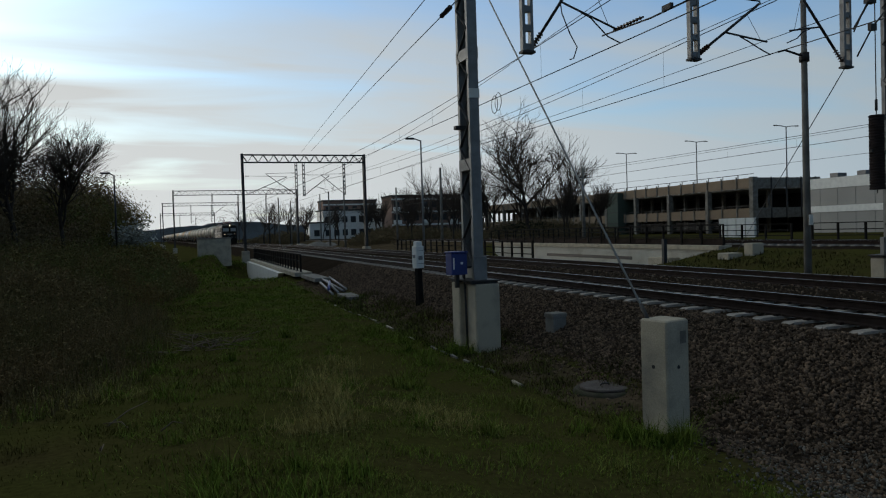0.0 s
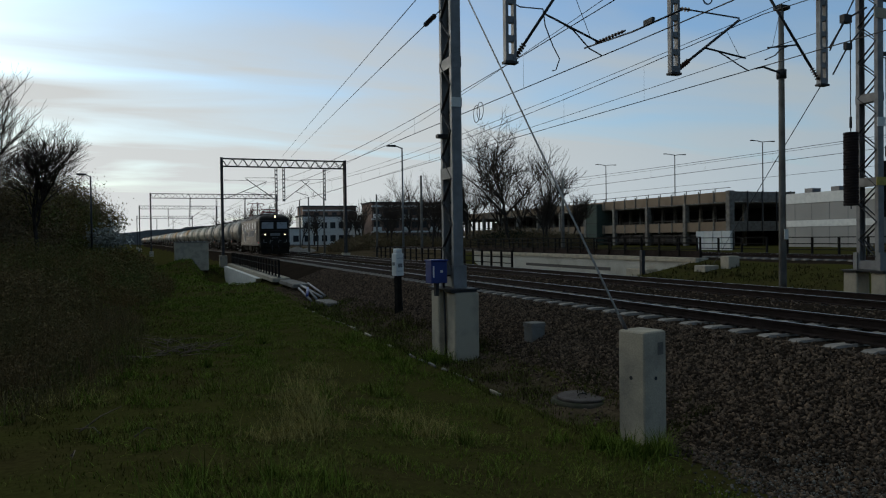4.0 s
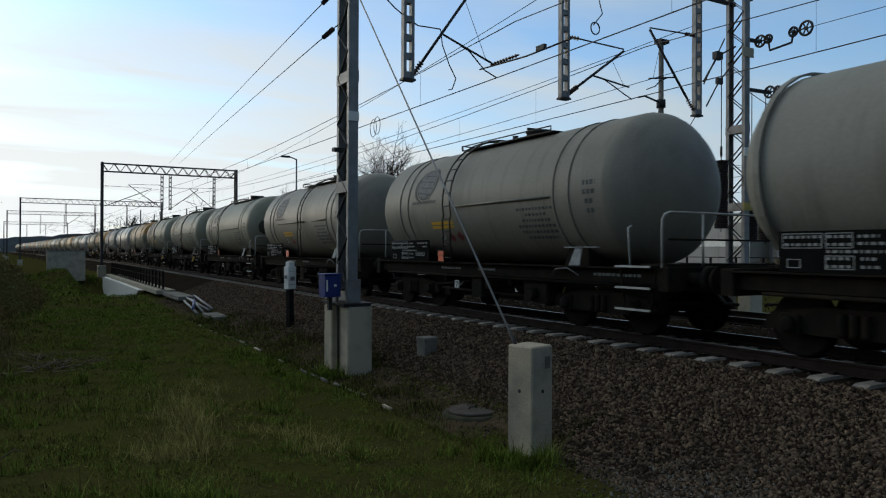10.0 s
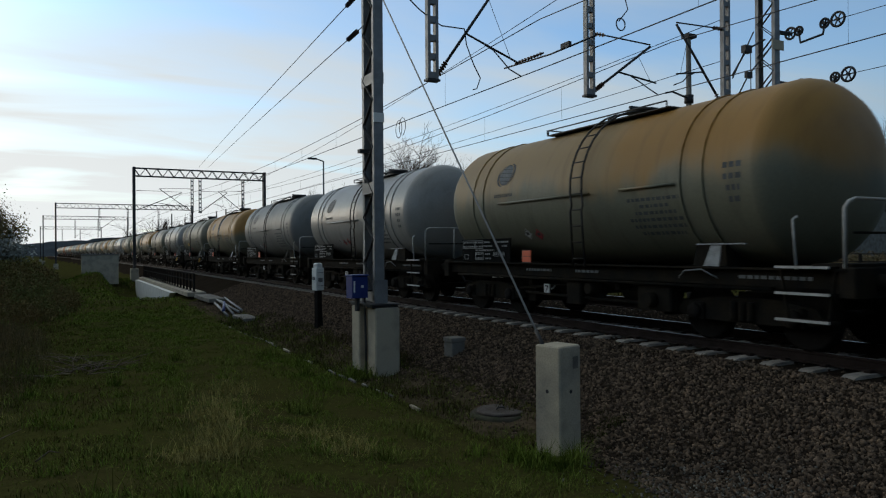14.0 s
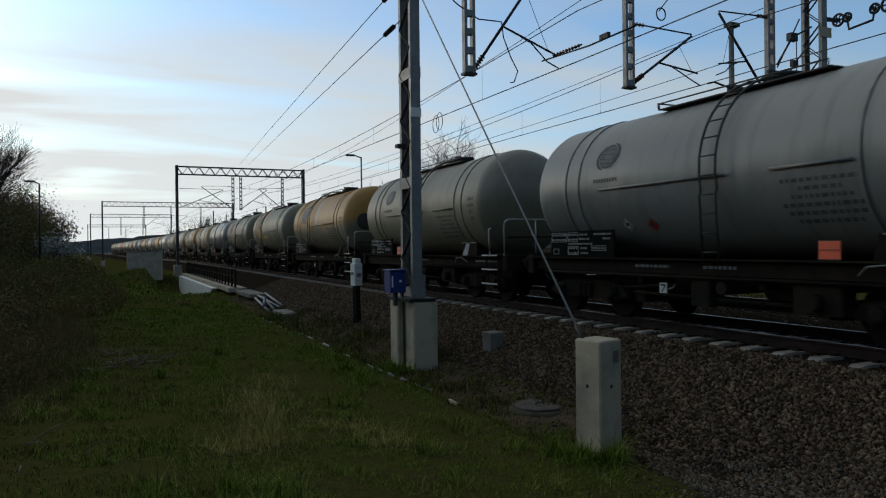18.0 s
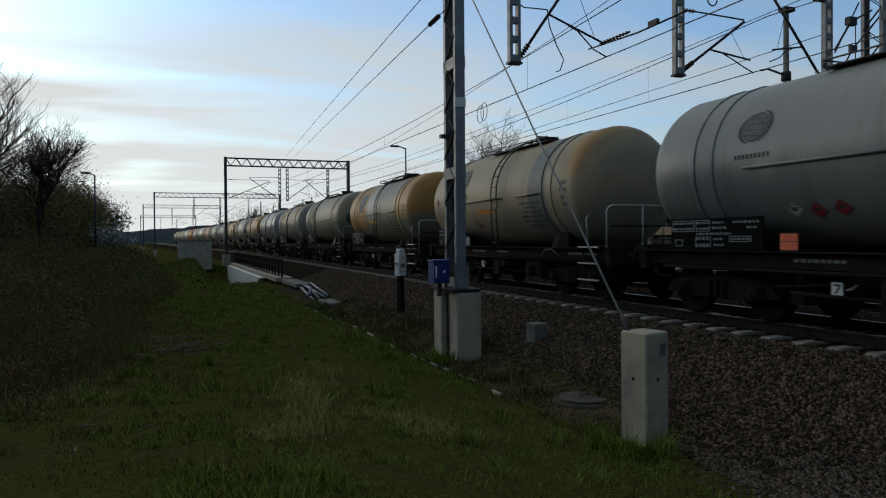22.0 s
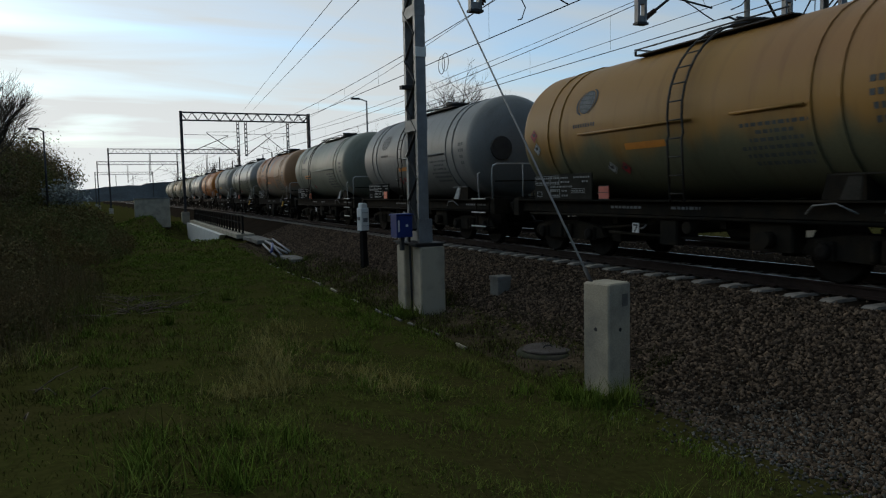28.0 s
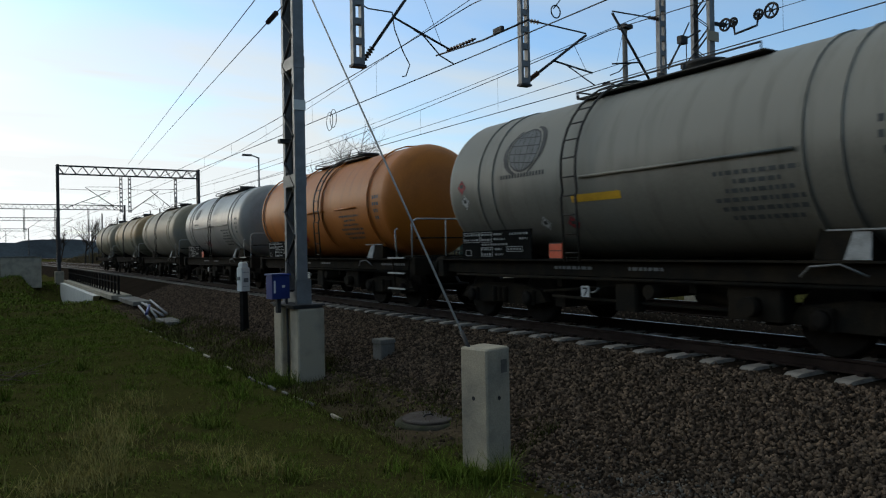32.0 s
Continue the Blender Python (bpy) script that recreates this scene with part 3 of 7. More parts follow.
def far_portal(y, x0, x1, z0, zt, drops, cants):
    p = thing("catenary_portal", "grey lattice steel portal spanning the tracks in the distance", "catenary portal", "catenary portals")
    for x in (x0, x1):
        b = Build()
        for s in (-0.22, 0.22):
            b.box(x - 0.12, x + 0.12, y + s - 0.06, y + s + 0.06, z0, zt + 0.1)
        zz, k = z0 + 0.3, 1
        while zz < zt - 0.6:
            b.beam((x, y - k * 0.22, zz), (x, y + k * 0.22, zz + 0.6), 0.1, 0.04); zz, k = zz + 0.6, -k
        part("leg", b, M_STEEL_D, p)
        part("foundation", Build().box(x - 0.35, x + 0.35, y - 0.5, y + 0.5, z0 - 1.2, z0, 0.03), M_CONC, p)
    truss_beam(p, x0, x1, y, zt - 0.75, zt, 0.4)
    for x, z in drops:
        drop_post(p, x, y, z, zt - 0.75)
    for c in cants:
        cantilever(p, *c)


far_portal(74.0, 5.75, 18.05, 0.0, 9.5, ((11.0, 5.4), (11.75, 5.4), (15.9, 5.5)),
           ((5.86, 74.0, 5.4, 1, 4.2, 1.9, 10.1, 5.6), (11.0, 74.0, 5.4, -1, 3.0, 2.2, 10.3, 5.6), (11.75, 74.0, 5.4, 1, 2.6, 2.0, 14.3, 5.6), (15.9, 74.0, 5.5, -1, 2.4, 2.0, 14.6, 5.6)))
far_portal(134.0, -1.45, 19.9, -0.2, 9.7, ((5.0, 5.3), (9.4, 5.4), (14.3, 5.5)), ((5.0, 134.0, 5.4, 1, 2.6, 2.0, 8.3, 5.6), (9.4, 134.0, 5.4, 1, 2.6, 2.0, 12.7, 5.6)))
far_portal(195.0, -4.75, 13.6, -0.2, 10.4, ((2.0, 5.3), (7.0, 5.4)), ((2.0, 195.0, 5.4, 1, 2.6, 2.0, 5.6, 5.6),))
far_portal(255.0, -7.0, 10.0, -0.2, 9.8, ((-1.0, 5.3), (4.0, 5.4)), ())


def wire(name, label, pts, r=0.009, sag=0.0, m=None, droppers=None):
    """A wire through the given points, each stretch hanging by sag in its middle."""
    line = []
    for a, b in zip(pts, pts[1:]):
        a, b = Vector(a), Vector(b)
        for k in range(10):
            t = k / 10
            line.append(a.lerp(b, t) - Vector((0, 0, sag * 4 * t * (1 - t))))
    line.append(Vector(pts[-1]))
    return solid(name, Build().tube(line, r, 5), m or M_WIRE, label, "wire", group="overhead wires")


def catenary(xc, zc, ys, label, zm=7.15, sag=0.75, stag=0.2):
    """Contact wire, messenger and droppers as one run."""
    run = thing("catenary_run", label, "overhead line", "overhead wires")
    prev = None
    for i, y in enumerate(ys):
        x, _ = track_point(xc, y)
        cur = Vector((x + (stag if i % 2 else -stag), y, zc))
        if prev:
            a, b = prev, cur
            part("contact_wire", Build().tube([a, a.lerp(b, 0.5), b], 0.014, 5), M_WIRE, run)
            ms = []
            for k in range(13):
                t = k / 12
                p = a.lerp(b, t); p.z = zc + (zm - zc) - sag * 4 * t * (1 - t)
                ms.append(p)
            part("messenger_wire", Build().tube(ms, 0.013, 5), M_WIRE, run)
            if a.y < 90:
                for k in range(1, 12, 1):
                    part("dropper", Build().tube([ms[k], Vector((a.lerp(b, k / 12).x, ms[k].y, zc))], 0.004, 4), M_WIRE, run)
        prev = cur


catenary(T1, 5.92, [-46, 14.6, 74, 134, 195, 255], "contact wire and messenger with droppers over the near track")
catenary(T2, 5.80, [-46, 14.6, 74, 134, 195, 255], "contact wire and messenger with droppers over the second track")
catenary(T3, 5.15, [-66, -6, 54, 118, 180], "contact wire and messenger with droppers over the far track", zm=5.95, sag=0.25)
for (a, b, sag, r) in (((5.80, 14.7, 6.38), (12.55, 74, 9.87), -0.05, 0.012), ((5.80, 14.7, 7.2), (11.65, 74, 9.86), -0.05, 0.012),
                       ((11.93, 14.6, 8.4), (15.9, 74, 8.2), 0.5, 0.011), ((16.87, 14.6, 6.9), (14.5, 74, 5.75), 0.1, 0.011),
                       ((16.87, 14.6, 8.1), (14.5, 74, 7.1), 0.5, 0.011),
                       ((19.3, 12.7, 7.9), (16.87, -46, 7.4), 0.3, 0.011), ((19.75, 12.7, 6.4), (16.0, -46, 5.7), 0.1, 0.011)):
    wire("feeder_wire", "dark overhead wire drawn aside to its anchor on a portal", [a, b], r, sag)
for x, z in ((32.5, 4.75), (33.5, 6.2)):
    wire("feeder_wire", "thin dark wire along the far track", [(x, -66, z), (x, -6, z), (x, 54, z), (x, 118, z)], 0.01, 0.12)
# section insulator in the near wire, jumper cables and struts at the portal
sec = thing("section_insulator", "dark ribbed section insulator let into the near overhead wire", "insulator", "overhead wires")
insulator(sec, (10.0, 15.1, 6.13), (10.0, 13.9, 6.1), 0.045, 9)
part("runner", Build().tube([(10.0, 15.6, 6.12), (10.05, 13.7, 6.02), (10.0, 12.0, 6.0)], 0.022, 5), M_WIRE, sec)
part("clamp", Build().box(9.97, 10.05, 12.9, 13.2, 6.0, 6.12), M_STEEL_D, sec)
jump = thing("jumper_cable", "slack dark jumper cables hanging beside the portal posts", "cable", "overhead wires")
part("cable", Build().tube([(6.6, 14.6, 7.3), (7.1, 14.6, 6.91), (7.39, 14.6, 6.74), (7.68, 14.6, 6.61), (8.27, 14.6, 6.62)], 0.016, 5), M_WIRE, jump)
part("cable", Build().tube([(8.27, 14.6, 6.62), (8.32, 14.6, 6.26), (8.51, 14.6, 5.82), (8.69, 14.6, 5.52), (8.59, 14.6, 5.26), (8.49, 14.6, 5.23)], 0.014, 5), M_WIRE, jump)
part("cable", Build().tube([(13.05, 14.6, 8.9), (13.11, 14.6, 8.16), (13.23, 14.6, 7.81), (12.91, 14.6, 7.45)], 0.016, 5), M_WIRE, jump)
part("loop", Build().tube([(12.98 + 0.15 * math.cos(a), 14.6, 7.38 + 0.16 * math.sin(a)) for a in np.linspace(0, 6.2, 16)], 0.018, 5), M_WIRE, jump)
strut = thing("anchor_strut", "black anchor struts and rods between post and lattice leg", "bracket")
part("rod", Build().tube([(18.55, 14.6, 7.7), (17.76, 14.6, 7.3), (17.15, 14.6, 6.47)], 0.028, 6), M_STEEL_D, strut)
part("rod", Build().tube([(18.0, 14.55, 7.84), (17.1, 14.55, 6.38)], 0.02, 6), M_STEEL_D, strut)
part("rod", Build().tube([(18.5, 14.5, 7.3), (17.71, 14.5, 6.53), (17.15, 14.5, 5.72)], 0.022, 6), M_STEEL_D, strut)
part("yoke", Build().box(17.62, 17.9, 14.52, 14.68, 7.2, 7.42), M_STEEL_D, strut)
part("yoke", Build().box(17.6, 17.82, 14.45, 14.55, 6.44, 6.62), M_STEEL_D, strut)
# insulators where the feeders meet the mast
ins = thing("anchor_insulators", "dark ribbed insulators on the anchored feeder wires", "insulator")
for a, b in (((5.80, 14.7, 6.38), (12.55, 74, 9.95)), ((5.80, 14.7, 7.2), (11.65, 74, 9.94))):
    va, vb = Vector(a), Vector(b)
    d = (vb - va).normalized()
    insulator(ins, va + d * 0.5, va + d * 1.5, 0.06, 7)


def guy_block():
    """Concrete anchor with a stay rod up to the mast."""
    g = thing("guy_anchor", "tall weathered concrete anchor block standing in the grass edge", "concrete block", at=(5.55, 7.42, 0), rz=13)
    part("block", Build().box(-0.205, 0.205, -0.205, 0.205, -1.4, 0.27, 0.02), M_CONC, g)
    for sx, sy in ((0, -1), (-1, 0)):
        h = Build()
        if sx:
            h.tube([(-0.209, 0, -0.3), (-0.19, 0, -0.3)], 0.025, 8)
        else:
            h.tube([(0, -0.209, -0.3), (0, -0.19, -0.3)], 0.025, 8)
        part("lifting_hole", h, M_BLACK, g)
    part("recess_plate", Build().box(0.04, 0.14, -0.209, -0.2, -0.02, 0.13), M_CONC_D, g)
    back = (pose(5.55, 7.42, 0, 0, 0, 13)).inverted()
    low, high = back @ Vector((5.40, 7.50, 0.22)), back @ Vector((6.0, 14.25, 7.0))
    part("stay_rod", Build().tube([low, high], 0.016, 6), M_WIRE_L, g, "pale steel stay wire")
    part("stay_thimble", Build().tube([low, low.lerp(high, 0.03)], 0.028, 6), M_STEEL_D, g)


guy_block()
wire("stay_wire", "thin steel stay from the far portal leg to the ground", [(18.75, 14.3, 6.3), (20.6, 6.0, -0.7)], 0.012)
coil = thing("wire_coil", "loose coil of spare wire hung on the contact line", "wire")
for k, (y, z) in enumerate(((22.6, 5.75), (22.9, 5.7))):
    part("loop", Build().tube([(T1 + 0.1, y + 0.26 * math.cos(a), z + 0.3 * math.sin(a)) for a in np.linspace(0.3, 2 * math.pi + 0.2, 18)], 0.012, 5), M_WIRE, coil)


M_RING = mat("mossy_ring", (0.07, 0.06, 0.045), 0.95, 0, 0.4, 5, 40, 0.4, second=(0.035, 0.04, 0.018))
M_COVER = mat("iron_cover", (0.075, 0.058, 0.05), 0.8, 0.1, 0.4, 6, 50, 0.3, second=(0.11, 0.095, 0.08))


def lineside_bits():
    box = thing("junction_box", "small grey concrete cable box with a flat lid in the ballast", "junction box", at=(7.35, 13.5, -0.80), rz=6)
    part("body", Build().box(-0.165, 0.165, -0.155, 0.155, -0.25, 0.34, 0.015), M_CONC_D, box)
    part("lid", Build().box(-0.18, 0.18, -0.17, 0.17, 0.343, 0.43, 0.015), M_CONC_D, box)
    mh = thing("manhole", "low round concrete manhole cover half sunk in the ballast toe", "manhole", at=(6.15, 9.75, -1.22))
    part("ring", Build().turned([(-0.3, 0.5), (0.08, 0.5), (0.12, 0.46)], (0, 0, 0), "z", 24), M_RING, mh)
    part("cover", Build().turned([(0.123, 0.40), (0.16, 0.38)], (0, 0, 0), "z", 24), M_COVER, mh)
    part("handle", Build().tube([(-0.08, 0, 0.16), (-0.05, 0, 0.19), (0.05, 0, 0.19), (0.08, 0, 0.16)], 0.012, 6), M_STEEL_D, mh)
    wb = thing("signal_box", "white equipment case on a dark post beside the ballast", "equipment case", at=(6.88, 21.4, -0.60), rz=20)
    part("post", Build().box(-0.085, 0.085, -0.085, 0.085, -0.4, 0.88, 0.01), M_FENCE, wb)
    part("case", Build().box(-0.15, 0.15, -0.12, 0.12, 0.883, 1.57, 0.02), M_WHITE, wb)
    part("hood", Build().box(-0.115, 0.115, -0.10, 0.10, 1.573, 1.72, 0.03), M_WHITE, wb)
    part("door_seam", Build().box(-0.11, 0.11, -0.124, -0.121, 1.02, 1.03).box(-0.11, 0.11, -0.124, -0.121, 1.42, 1.43), M_STEEL_D, wb)
    part("conduit", Build().tube([(0.11, 0.0, 0.9), (0.12, 0.0, 0.3), (0.16, 0.0, -0.25)], 0.025, 6), M_BLACK, wb)
    part("nameplate", Build().box(-0.08, 0.08, -0.127, -0.121, 1.14, 1.26), M_STEEL, wb)
    part("hinge", Build().box(-0.178, -0.152, -0.05, 0.05, 1.2, 1.3), M_STEEL, wb)
    bb = thing("equipment_box", "dark blue cabinet with small white marks fixed beside the mast", "cabinet", at=(5.5, 14.4, 0.5), rz=8)
    part("body", Build().box(-0.19, 0.19, -0.14, 0.14, -0.02, 0.44, 0.015), M_BLUE, bb)
    part("lid", Build().box(-0.21, 0.21, -0.16, 0.16, 0.443, 0.475, 0.01), M_BLUE, bb)
    part("label_strip", Build().box(-0.16, -0.125, -0.146, -0.142, 0.1, 0.34), M_WHITE, bb)
    part("mark", Build().box(0.02, 0.08, -0.146, -0.142, 0.2, 0.25), M_WHITE, bb)
    part("stand", Build().box(-0.04, 0.04, -0.04, 0.04, -0.3, -0.02).box(-0.04, 0.5, 0.0, 0.04, 0.1, 0.14), M_STEEL_D, bb)


lineside_bits()


def cable_trough():
    """Row of worn trough lids that edges the grass."""
    tr = thing("cable_trough", "broken row of pale concrete trough lids edging the grass", "cable trough", kind="structure")
    y = 10.2
    while y < 27:
        x = 5.08 + 0.05 * math.sin(y * 0.7)
        if random.random() > (0.22 if y > 12.5 else 0.72):
            long = random.uniform(0.14, 0.27)
            lid = part("lid", Build().box(-0.026, 0.026, -long, long, -0.06, 0.012, 0.006), M_CONC if random.random() < 0.45 else M_CONC_D, tr)
            lid.matrix_basis = pose(x + random.uniform(-0.03, 0.03), y, ground_z(x, y) + 0.02 + random.uniform(-0.035, 0.012), random.uniform(-3, 3), random.uniform(-5, 5), random.uniform(-4, 4))
        y += 0.56


cable_trough()


def near_bridge():
    """Parapet, abutment and railing where the near track crosses the cutting."""
    br = thing("bridge_parapet", "concrete bridge parapet with a dark steel railing", "bridge", kind="structure")
    part("coping", Build().box(5.9, 6.9, 41.5, 71, -0.95, -0.72, 0.03), M_CONC, br)
    part("wing_wall", Build().quad_prism([(5.6, 52, -3.2), (5.95, 52, -3.2), (5.95, 71, -3.2), (5.6, 71, -3.2)], [(5.6, 46.5, -0.96), (5.95, 46.5, -0.96), (5.95, 71, -0.96), (5.6, 71, -0.96)]), M_WHITE, br)
    for z in (0.26, -0.12):
        part("rail", Build().box(6.27, 6.33, 41.8, 70.8, z, z + 0.06), M_FENCE, br)
    y = 41.8
    while y < 71:
        part("post", Build().box(6.25, 6.35, y - 0.05, y + 0.05, -0.72, 0.3), M_FENCE, br)
        part("post_foot", Build().box(6.2, 6.4, y - 0.1, y + 0.1, -0.718, -0.68), M_CONC_D, br)
        y += 1.32


near_bridge()


def debris():
    """Slabs, pipes and timbers dumped beside the bridge end."""
    d = thing("slab_pile", "pile of pale pipes and concrete slabs beside the bridge end", "debris")
    part("slab", Build().box(5.85, 6.45, 27.2, 29.2, -1.2, -1.0, 0.02), M_CONC_D, d)
    part("blue_pipe", Build().tube([(5.7, 30.2, -0.92), (6.5, 34.2, -0.84)], 0.06, 8), M_BLUE, d)
    part("slab", Build().box(6.1, 6.9, 36.0, 40.5, -0.95, -0.76, 0.03), M_CONC_D, d)
    for k, (x0, x1) in enumerate(((5.6, 6.2), (5.9, 6.6), (6.2, 6.5), (6.4, 7.0))):
        part("pipe", Build().tube([(x0, 28.8 + k * 0.4, -1.0 + 0.03 * k), (x1, 35.0 + k * 0.6, -0.9 + 0.04 * k)], 0.05, 8), M_STEEL, d)


debris()

cbox = thing("concrete_cabin", "low pale concrete block hut beside the far portal", "concrete block", at=(2.62, 72.0, -0.9))
part("wall", Build().box(-1.4, 1.6, -1.0, 1.0, -0.4, 2.2, 0.04), M_CONC, cbox)
part("roof_slab", Build().box(-1.45, 1.65, -1.05, 1.05, 2.203, 2.3, 0.02), M_CONC_D, cbox)


# ---- far bridge, fence and poles along the embankment ----
M_PALEWALL = mat("whitewashed_wall", (0.46, 0.43, 0.36), 0.85, 0, 0.25, 0.7, 20, 0.1, second=(0.34, 0.31, 0.25), cover=0.58)


def far_bridge():
    b = thing("girder_bridge", "pale concrete girder bridge carrying the far track over a cutting", "bridge", kind="structure")
    part("girder", Build().box(27.3, 28.2, 31.8, 62, -0.12, 0.12, 0.02), M_CONC, b)
    part("edge_beam", Build().box(27.9, 28.0, 32.1, 62, 0.125, 0.5), M_RAIL, b, "dark ballast plate")
    part("abutment", Build().box(27.2, 28.3, 30.9, 32.2, -1.9, -0.29, 0.03), M_CONC, b)
    part("wing_wall", Build().quad_prism([(21, 32.15, -2.1), (27.39, 32.15, -2.1), (27.39, 32.5, -2.1), (21, 32.5, -2.1)], [(21, 32.15, -0.9), (27.39, 32.15, -0.5), (27.39, 32.5, -0.5), (21, 32.5, -0.9)]), M_CONC, b)
    part("retaining_wall", Build().box(27.4, 27.95, 32.2, 62, -2.1, -0.122), M_PALEWALL, b)
    # long black strip along the wall below the girder
    part("drain_slot", Build().box(27.385, 27.398, 40, 51.7, -0.87, -0.66), M_BLACK, b)
    part("bearing_block", Build().box(26.6, 27.39, 35.2, 37.2, -2.1, -0.6, 0.03), M_CONC, b)
    part("pier_block", Build().box(25.3, 26.2, 28.8, 29.6, -1.2, -0.15, 0.03), M_CONC, b)
    for z in (0.55, 0.92, 1.25):
        part("handrail", Build().box(27.76, 27.82, 32, 62, z, z + 0.05), M_FENCE, b)
    y = 32.0
    while y <= 62:
        part("railing_post", Build().box(27.75, 27.83, y - 0.04, y + 0.04, 0.05, 1.27), M_FENCE, b)
        y += 1.75
    part("service_post", Build().box(23.9, 24.1, 32.0, 32.2, -0.9, 0.6), M_BLACK, b)


far_bridge()


def gravel_heaps():
    """Pale heaps of tipped gravel beside the far tracks."""
    rng = random.Random(61)
    for x, y, r, h in ((20.6, 118, 2.4, 1.0), (23.0, 121, 2.0, 0.8), (18.6, 122, 1.8, 0.7)):
        b = Build()
        for k in range(7):
            q = k / 6
            b.v += [(x + r * (1 - q) * math.cos(a) * rng.uniform(0.85, 1.1), y + r * (1 - q) * math.sin(a) * rng.uniform(0.85, 1.1), -0.75 + h * math.sin(q * 1.5) * rng.uniform(0.93, 1.05)) for a in np.linspace(0, 2 * math.pi, 16, endpoint=False)]
        for k in range(6):
            for i in range(16):
                j = (i + 1) % 16
                b.f.append((16 * k + i, 16 * k + j, 16 * k + 16 + j, 16 * k + 16 + i)); b.s.append(True)
        b.f.append(tuple(96 + i for i in range(16))); b.s.append(True)
        solid("gravel_heap", b, M_CONC_D, "pale heap of tipped gravel beside the tracks", "gravel", group="gravel heaps")


gravel_heaps()


def steel_fence(x, y0, y1, z0, h, step):
    f = thing("railing_fence", "dark steel post and rail fence behind the far track", "fence", "fences")
    for z in (h * 0.28, h * 0.62, h):
        part("rail", Build().box(x - 0.03, x + 0.03, y0, y1, z0 + z - 0.05, z0 + z), M_FENCE, f)
    y = y0
    while y <= y1 + 0.01:
        part("post", Build().box(x - 0.05, x + 0.05, y - 0.05, y + 0.05, z0 - 0.6, z0 + h), M_FENCE, f)
        y += step


steel_fence(33.6, 6, 31.5, Z3 - 0.1, 0.95, 1.7)
steel_fence(33.6, 33, 78, Z3 - 0.1, 0.95, 2.0)
steel_fence(17.6, 34.8, 62, -0.25, 0.98, 1.3)
for y in (28.5,):
    blk = thing("concrete_post", "short pale concrete marker block on the grassy bank", "concrete block", at=(26.6, y, -0.4))
    part("block", Build().box(-0.35, 0.35, -0.3, 0.3, -0.5, 0.72, 0.03), M_CONC, blk)


def round_pole(x, y, z0, z1, r0, r1, label, arms=()):
    p = thing("line_pole", label, "pole", "line poles")
    part("shaft", Build().tube([(x, y, z0), (x, y, (z0 + z1) / 2), (x, y, z1)], r0, 12, r1), M_CONC_D, p)
    for z, half, dy in arms:
        part("cross_arm", Build().box(x - half, x + half, y - 0.05 + dy, y + 0.05 + dy, z - 0.05, z + 0.05), M_STEEL_D, p)
        for s in (-half * 0.9, half * 0.9):
            part("pin_insulator", Build().tube([(x + s, y, z + 0.05), (x + s, y, z + 0.3)], 0.06, 8, 0.03), M_INSUL, p)
    return p


pole = round_pole(17.05, 16.15, -0.9, 8.0, 0.115, 0.075, "slender grey round pole beside the second track", ())
part("number_plate", Build().box(16.93, 17.08, 15.96, 15.975, 1.25, 1.55), M_WHITE, pole, "small pale plate")
part("pole_cap", Build().box(16.9, 17.25, 16.0, 16.3, 7.95, 8.06), M_STEEL_D, pole)
part("pole_band", Build().tube([(17.05, 16.15, 5.95), (17.05, 16.15, 6.2)], 0.14, 10), M_STEEL_D, pole)
part("side_arm", Build().tube([(17.05, 16.15, 6.1), (16.2, 16.0, 6.2), (15.9, 15.95, 6.12)], 0.03, 6), M_STEEL_D, pole)
part("stay_wire", Build().tube([(16.87, 14.65, 5.42), (26.9, 30.3, -0.5)], 0.014, 5), M_WIRE, pole)
round_pole(33.4, 56, 0, 6.6, 0.16, 0.12, "concrete line pole with cross arms by the far track", ((5.7, 0.8, 0), (5.2, 0.6, 0)))
round_pole(26.5, 74, -0.5, 8.2, 0.16, 0.12, "plain concrete line pole", ())
round_pole(33.4, -6, 0, 6.6, 0.16, 0.12, "concrete line pole with cross arms by the far track", ((5.7, 0.8, 0), (5.2, 0.6, 0)))
for k, (x, y, h) in enumerate(((20.5, 96, 8.5), (21.5, 112, 8.0), (23, 128, 8.5), (19.5, 140, 8.0), (22, 150, 9.0), (14.5, 118, 7.5), (17.5, 165, 8.5), (25.5, 88, 7.0))):
    round_pole(x, y, -0.5, h, 0.14, 0.1, "slim grey pole among the far tracks", ())


def street_lamp(x, y, z0, h, arms, label, r=0.07, reach=1.2, m=None):
    p = thing("street_lamp", label, "street lamp", "street lamps")
    part("pole", Build().tube([(x, y, z0), (x, y, z0 + h)], r, 8, r * 0.6), m or M_STEEL, p)
    for s in arms:
        part("arm", Build().tube([(x, y, z0 + h - 0.05), (x + s * reach * 0.5, y, z0 + h + 0.1), (x + s * reach, y, z0 + h + 0.12)], r * 0.5, 6), m or M_STEEL, p)
        part("head", Build().box(x + s * reach - 0.35, x + s * reach + 0.35, y - 0.12, y + 0.12, z0 + h + 0.06, z0 + h + 0.2, 0.03), M_STEEL_D, p)
    return p


street_lamp(18.0, 54.6, -0.6, 9.2, (-1,), "tall grey street lamp with one curved arm", 0.1, 0.9)
street_lamp(-4.75, 60, -0.3, 6.7, (-1,), "dark lamp post with one arm beside the wooded bank", 0.09, 0.6, M_STEEL_D)
for x, y, top in ((82, 121, 15.6), (84, 103, 15.7), (86, 85.2, 15.8)):
    street_lamp(x, y, -0.4, top, (-1, 1), "tall twin-arm street lamp behind the car park", 0.13, 2.0)


